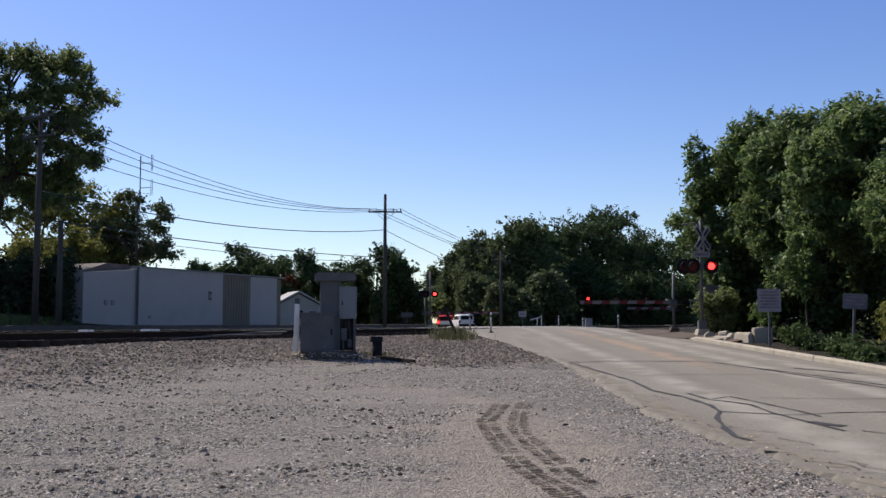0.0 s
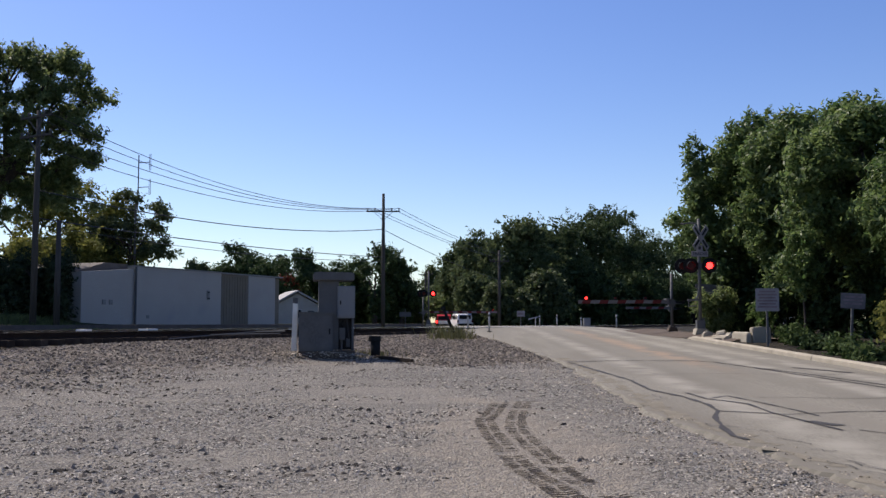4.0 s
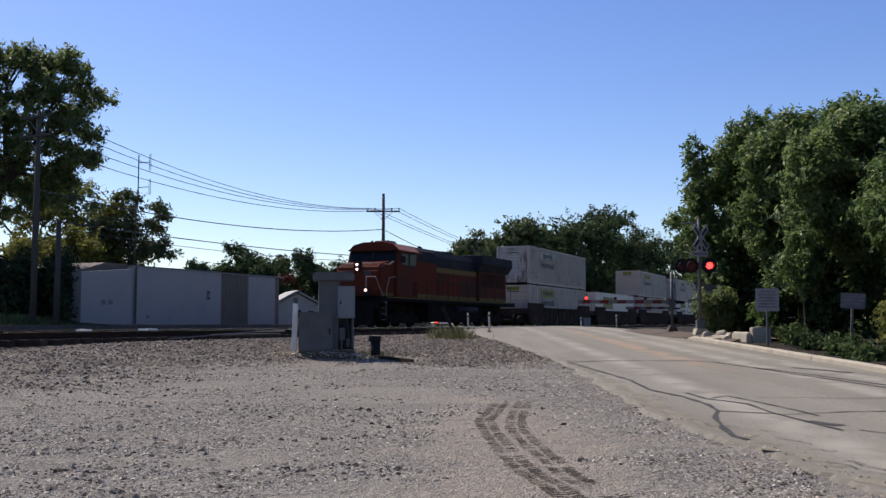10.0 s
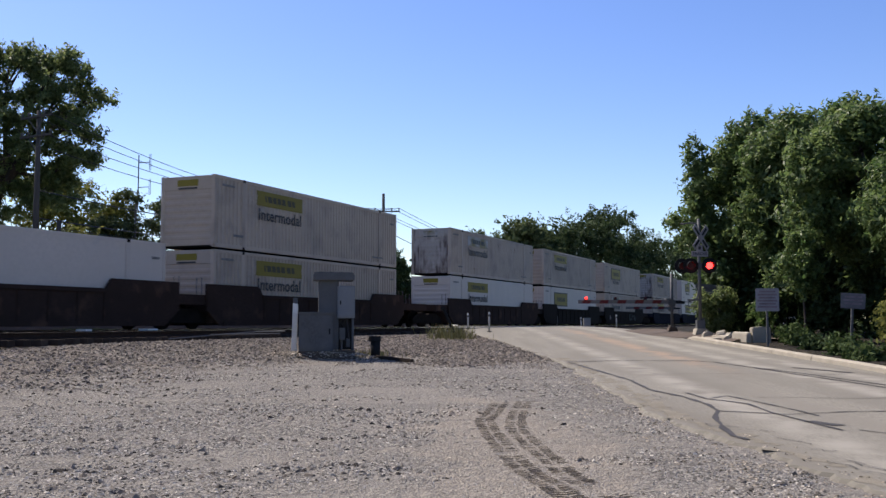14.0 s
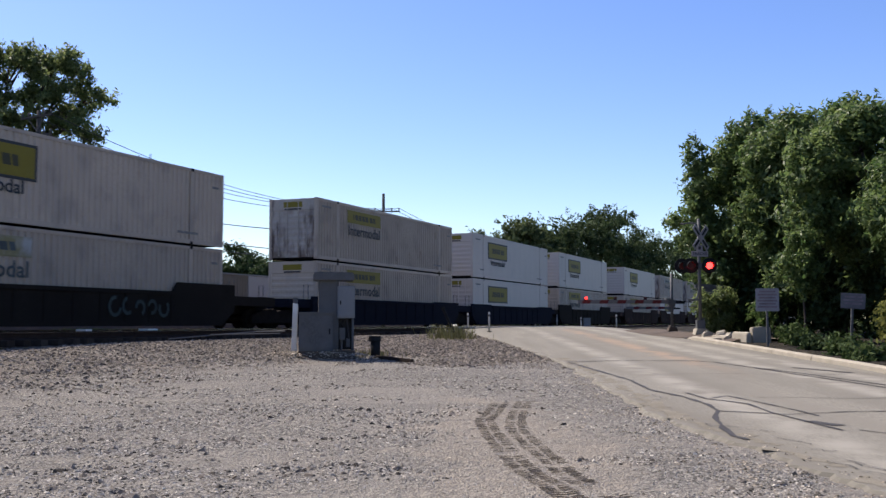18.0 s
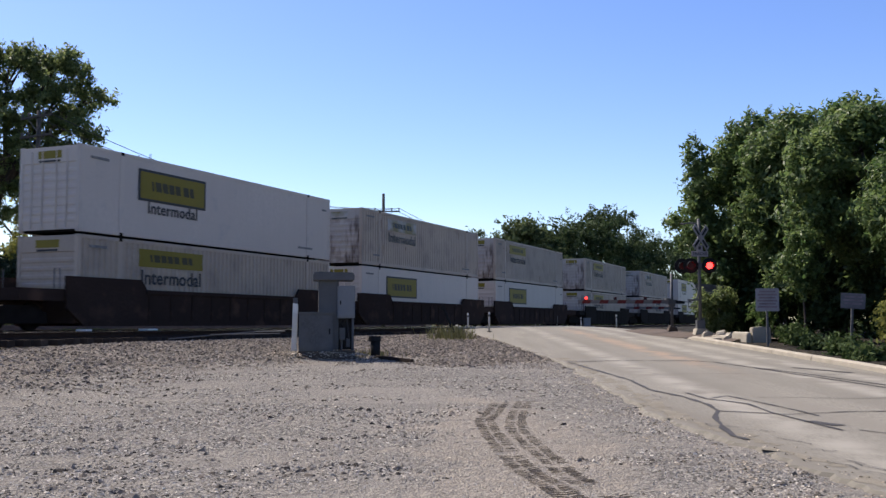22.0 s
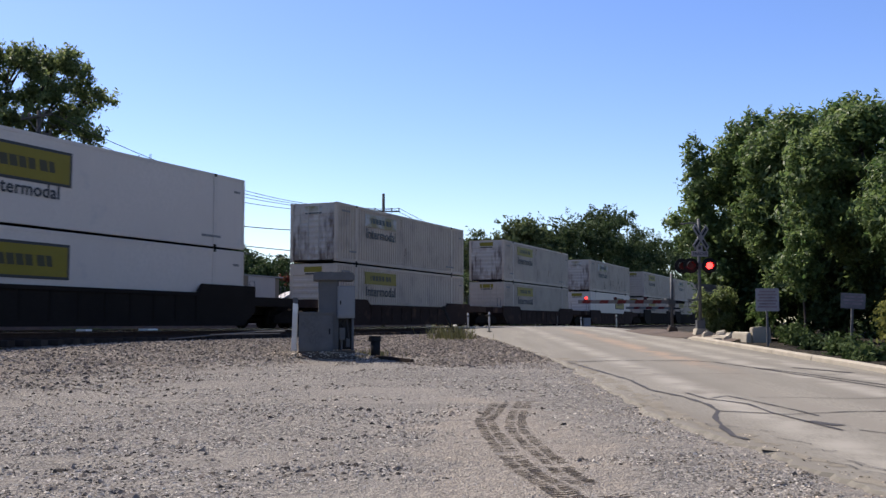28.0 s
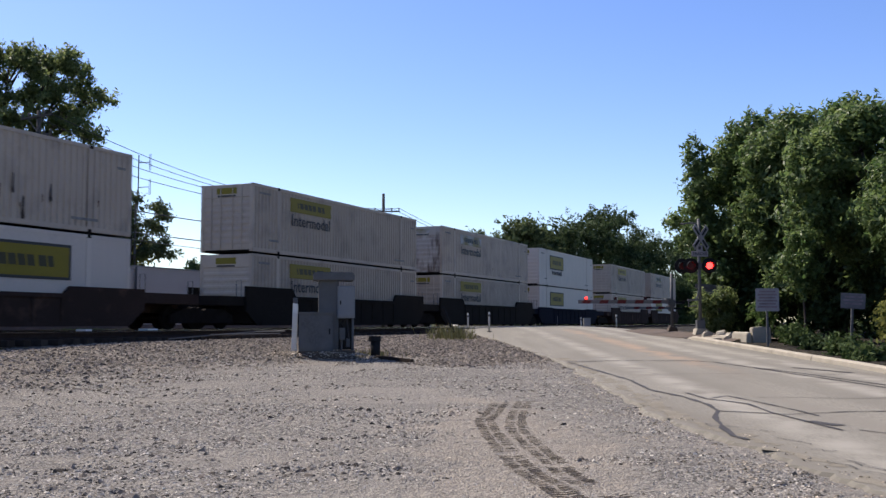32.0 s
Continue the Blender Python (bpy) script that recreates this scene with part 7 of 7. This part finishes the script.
def build_poles():
    # pole beyond the tracks, next pole hidden by the tall tree, pole in the wood
    A, B, C = (-4.85, 80.0), (-20.7, 50.0), (5.75, 101.0)
    za = ground_z(*A)
    ha = 0.25 + (571 - 342) / 1749 * 80 - za
    utility_pole(*A, ha, "tall wooden utility pole with a crossarm and wires", ((0.868, 1.38),), 0)
    zb = ground_z(*B)
    hb = 0.25 + (571 - 192) / 1749 * 50 - zb
    utility_pole(*B, hb, "wooden utility pole standing before the tall tree", ((0.97, 1.2), (0.88, 1.2)), -30)
    utility_pole(*C, 8.0, "wooden utility pole at the edge of the wood", ((0.86, 1.0),), 0)
    sp = utility_pole(-19.9, 51.0, 5.6, "short dark wooden pole beside the tall tree", (), 0)
    utility_pole(-2.9, 165, 9.4, "distant wooden utility pole beside the far road", ((0.94, 1.2),), 0)
    top = za + ha * 0.868 + 0.25
    for k, zl in ((-1.27, 11.3), (-0.69, 10.65), (0.69, 9.85), (1.27, 9.1)):
        a = (A[0] + k, A[1] - 0.15, top)
        wire("thin power line sagging between poles", a, (B[0] + 0.3 + k * 0.3, B[1], zl), 1.35)
        wire("thin power line sagging between poles", a, (C[0] + k * 0.7, C[1] - 0.15, 6.9), 0.25)
    low = za + ha * 0.735
    wire("thick cable sagging between poles", (A[0], A[1] - 0.1, low), (B[0], B[1], zb + hb * 0.63), 0.85, 0.03)
    wire("thick cable sagging between poles", (A[0], A[1] - 0.1, low), (C[0], C[1] - 0.1, 4.6), 0.3, 0.025)
    low2 = za + ha * 0.53
    wire("thick cable sagging between poles", (A[0], A[1] - 0.1, low2), (B[0], B[1], zb + hb * 0.50), 0.3, 0.03)
    wire("thick cable sagging between poles", (A[0], A[1] - 0.1, low2 - 0.35), (B[0], B[1], zb + hb * 0.47), 0.45, 0.018)


def antenna():
    x, y = -23.3, 75.0
    a = thing("antenna_mast", "thin steel mast with two dipole aerials", "antenna", pose(x, y, 0.1))
    part("mast", Shape().tube([(0, 0, 0), (0, 0, 9.6)], 0.09, 8), "steel", a).matrix_basis = pose(-0.15, 0, 0)
    part("top_mast", Shape().tube([(0, 0, 8.6), (0, 0, 12.95)], 0.045, 8), "steel", a)
    for z in (12.35, 10.45):
        d = part("dipole_boom", Shape().tube([(0, 0, z), (0.85, 0, z + 0.05)], 0.03, 6), "steel", a)
        part("dipole_loop", Shape().tube([(0.83, 0, z - 0.55), (0.83, 0, z + 0.68), (0.93, 0, z + 0.68), (0.93, 0, z - 0.55), (0.83, 0, z - 0.55)], 0.022, 6), "steel", d)


def car(x, y, paint, label, lit, turn=0):
    """A stopped passenger vehicle seen from its tail."""
    z = road_z(y)
    c = thing("car", label, "car", pose(x, y, z, 0, 0, turn))
    part("body", Shape().prism([(-2.3, 0.35), (2.2, 0.35), (2.3, 0.6), (2.25, 0.95), (1.1, 1.05), (-2.3, 1.0)], -0.9, 0.9, m=pose(0, 0, 0, 0, 0, 90)), paint, c, bevel=0.05)
    part("roof", Shape().prism([(-2.2, 1.0), (1.1, 1.05), (0.45, 1.6), (0.2, 1.68), (-1.8, 1.68), (-2.1, 1.5)], -0.78, 0.78, m=pose(0, 0, 0, 0, 0, 90)), paint, c, bevel=0.04)
    part("rear_window", Shape().box(-0.62, 0.62, -2.2, -2.15, 1.1, 1.5), "glass", c)
    for sx in (-0.79, 0.79):
        part("side_window", Shape().box(sx - 0.01, sx + 0.01, -1.7, 0.5, 1.12, 1.5), "glass", c)
        part("tail_lamp", Shape().box(sx - 0.1, sx + 0.08, -2.34, -2.28, 0.72, 0.98), "red_dim" if lit else "lens_off", c, "red tail lamp")
        for yy in (-1.4, 1.4):
            w = part("wheel", Shape().tube([(sx - 0.1, yy, 0.33), (sx + 0.1, yy, 0.33)], 0.33, 16), "tyre", c)
            part("rim", Shape().tube([(sx - 0.11, yy, 0.33), (sx + 0.11, yy, 0.33)], 0.2, 12), "steel", w)
    if paint == "carr":
        part("tailgate", Shape().box(-0.6, 0.6, -2.36, -2.3, 0.62, 1.0), "carw", c, "white tailgate panel", bevel=0.01)
    part("bumper", Shape().box(-0.85, 0.85, -2.4, -2.28, 0.35, 0.62), "black", c, bevel=0.02)
    return c


RUTS = (((0.90, 15.3), (0.775, 14.4), (0.533, 12.95), (0.56, 12.2), (0.587, 11.66), (0.647, 10.68), (0.730, 9.75), (0.877, 8.77), (1.025, 7.97), (1.2, 7.2)),
        ((1.25, 15.3), (1.105, 14.4), (0.966, 13.2), (0.90, 12.4), (0.905, 11.8), (0.99, 10.8), (1.08, 9.75), (1.16, 8.94), (1.30, 8.38), (1.43, 7.93), (1.65, 7.2)))


def rut_points(path, step):
    out = []
    for (x0, y0), (x1, y1) in zip(path, path[1:]):
        k = max(1, int(math.hypot(x1 - x0, y1 - y0) / step))
        out += [(x0 + (x1 - x0) * i / k, y0 + (y1 - y0) * i / k, math.atan2(y1 - y0, x1 - x0)) for i in range(k)]
    return out


def tyre_tracks():
    """Lug prints of paired tyres in the dust, in patches."""
    rnd = random.Random(8)

    def on_lot(X, Y, lift):
        return (X, Y, ground_z(X, Y) + 0.030 * noise.noise((X * 0.9, Y * 0.9, 0)) + 0.012 * noise.noise((X * 4, Y * 4, 3)) + lift)
    sh = Shape()
    for path in RUTS:
        for x, y, a in rut_points(path, 0.07):
            n0 = noise.noise((x * 1.7, y * 1.1, 4))
            if n0 + 0.35 * noise.noise((x * 6, y * 3, 2)) < -0.16:
                continue
            for sgn in (-1, 1):
                if rnd.random() < 0.08:
                    continue
                w, l = rnd.uniform(0.07, 0.13), rnd.uniform(0.008, 0.019)
                cx, cy = x - math.sin(a) * sgn * 0.072, y + math.cos(a) * sgn * 0.072
                b = a + sgn * 0.42
                ux, uy, vx, vy = math.cos(b), math.sin(b), -math.sin(b), math.cos(b)
                k = len(sh.v)
                for i, j in ((-1, -1), (1, -1), (1, 1), (-1, 1)):
                    sh.v.append(on_lot(cx + ux * l * i + vx * w * 0.6 * j, cy + uy * l * i + vy * w * 0.6 * j, 0.008))
                sh.f.append((k, k + 1, k + 2, k + 3))
    ob = part("tyre_track", sh, "tread")
    return tagged(ob, "dark tyre tread prints pressed into the dust", "tyre track", kind="structure")


# ---------------------------------------------------------------- build
build_ground()
build_road()
build_tracks()
tyre_tracks()
scatter("lot_gravel", "loose grey and tan stones scattered over the lot", 150000, lot_points, 0.004, 0.025, "stone", 1)
scatter("edge_gravel", "grey loose stone drifted along the road edge", 16000, edge_points, 0.004, 0.026, "edgestone", 7)
scatter("ballast", "coarse dark grey ballast stones along the near track", 64000, bed_points, 0.022, 0.055, "bedstone", 2, 1.6)
scatter("spilled_ballast", "dark grey ballast stones spread beside the road", 16000, spill_points, 0.02, 0.06, "bedstone", 9, 1.8)
scatter("lot_clods", "dark broken stones and clods lying on the lot", 11000, clod_points, 0.012, 0.06, "clod", 5, 3.4)
scatter("heaped_ballast", "stones heaped against the foot of the signal cabinet", 2600, heap_points, 0.014, 0.042, "edgestone", 6)
far_bank()
build_trees()
weeds("yellow dry weeds beside the crossing", (0.3, 37.3), (0.42, 0.7), 420, 0.55, "grass", 1)
weeds("short weeds round the signal cabinet", (-1.9, 26.8), (0.3, 0.3), 120, 0.2, "grass", 2)
weeds("rough sunlit grass below the tall tree", (-20.6, 50.6), (2.2, 1.1), 9000, 0.28, "lawn", 3)
crossing_signal(pose(10.0, 38.5, -0.20), -1, 1)
crossing_signal(pose(-1.15, 79.0, -0.10), -1, 1, "distant crossing signal mast with a lit red lamp", False)
gate(pose(9.92, 42.9, -0.07), 4.1, "lowered red and white crossing gate with its mast")
gate(pose(14.3, 62.0, -0.05), 2.9, "second lowered red and white crossing gate", lamps=())
# signr's grey stands in for the backlit side of a white arm
gate(pose(-1.6, 80.0, -0.12, 0, 0, 180), 6.0, "lowered crossing gate on the far side, arm greyed as backlit", paint="signr")
for x, y, h in ((2.1, 45.0, 0.92), (1.25, 49.5, 0.82), (10.15, 58.0, 0.8), (9.75, 70.0, 0.84), (9.2, 80.0, 0.9), (8.3, 85.0, 0.9)):
    delineator(x, y, h)
road_sign(9.95, 30.4, 0.72, 0.70, 1.07, "weathered white notice sign with faded lines of print", 0)
road_sign(10.85, 26.4, 0.66, 0.41, 1.2, "small weathered sign half hidden by leaves", 0, 3, plate="signshade")
relay_case()
leaning_stand()
headwall()
white_building()
house()
build_poles()
antenna()
car(0.1, 112, "carr", "red and white van waiting with lit tail lamps", True)
car(1.9, 108, "carw", "white car waiting at the far gate", False, 12)
for x, half in ((151, 0.14), (264, 0.26)):
    s = 22.4 / math.tan(THETA - math.atan((x - 784) / 1749))
    slab = thing("concrete_slab", "sunlit pale concrete slab lying between the tracks", "slab", Matrix.Translation(by_line(22.4, s, -0.3)) @ pose(0, 0, 0, 0, 0, HEADING), "slabs between the tracks")
    part("slab", Shape().box(-half, half, -0.2, 0.2, -0.05, 0.345), "bright", slab, bevel=0.01)
plate = thing("far_sign", "small grey sign plate on a thin post", "sign", pose(-3.2, 84, ground_z(-3.2, 84)))
part("post", Shape().tube([(0, 0, -0.2), (0, 0, 1.7)], 0.03, 8), "steel", plate)
part("sign_plate", Shape().box(-0.5, 0.5, -0.05, -0.03, 1.05, 1.45), "case", plate, bevel=0.004)
box = thing("equipment_box", "small grey equipment box beside the road", "equipment box", pose(10.6, 73, ground_z(10.6, 73)))
part("body", Shape().box(-0.25, 0.25, -0.2, 0.2, -0.1, 0.85), "case2", box, bevel=0.02)
part("lid", Shape().box(-0.28, 0.28, -0.23, 0.23, 0.85, 0.9), "case2", box, bevel=0.01)
board = thing("far_notice", "small pale notice board on a thin post", "sign", pose(6.75, 86, ground_z(6.75, 86)))
part("post", Shape().tube([(0, 0, -0.2), (0, 0, 1.3)], 0.03, 8), "steel", board)
part("sign_plate", Shape().box(-0.34, 0.34, -0.05, -0.03, 0.85, 1.35), "signp", board, bevel=0.004)
part("text_bar", Shape().box(-0.22, 0.22, -0.055, -0.05, 1.02, 1.16), "signr", board)
slat = thing("leaning_board", "pale board leaning on a short stake", "board", pose(7.9, 85, ground_z(7.9, 85)))
part("stake", Shape().tube([(0, 0, -0.2), (0.05, 0, 0.75)], 0.035, 8), "white", slat)
part("board", Shape().box(-0.5, 0.5, -0.03, 0.0, -0.05, 0.05), "signd", slat, m=pose(-0.1, -0.04, 0.72, 0, -14, 0))
TRAIN = build_train()
motions()
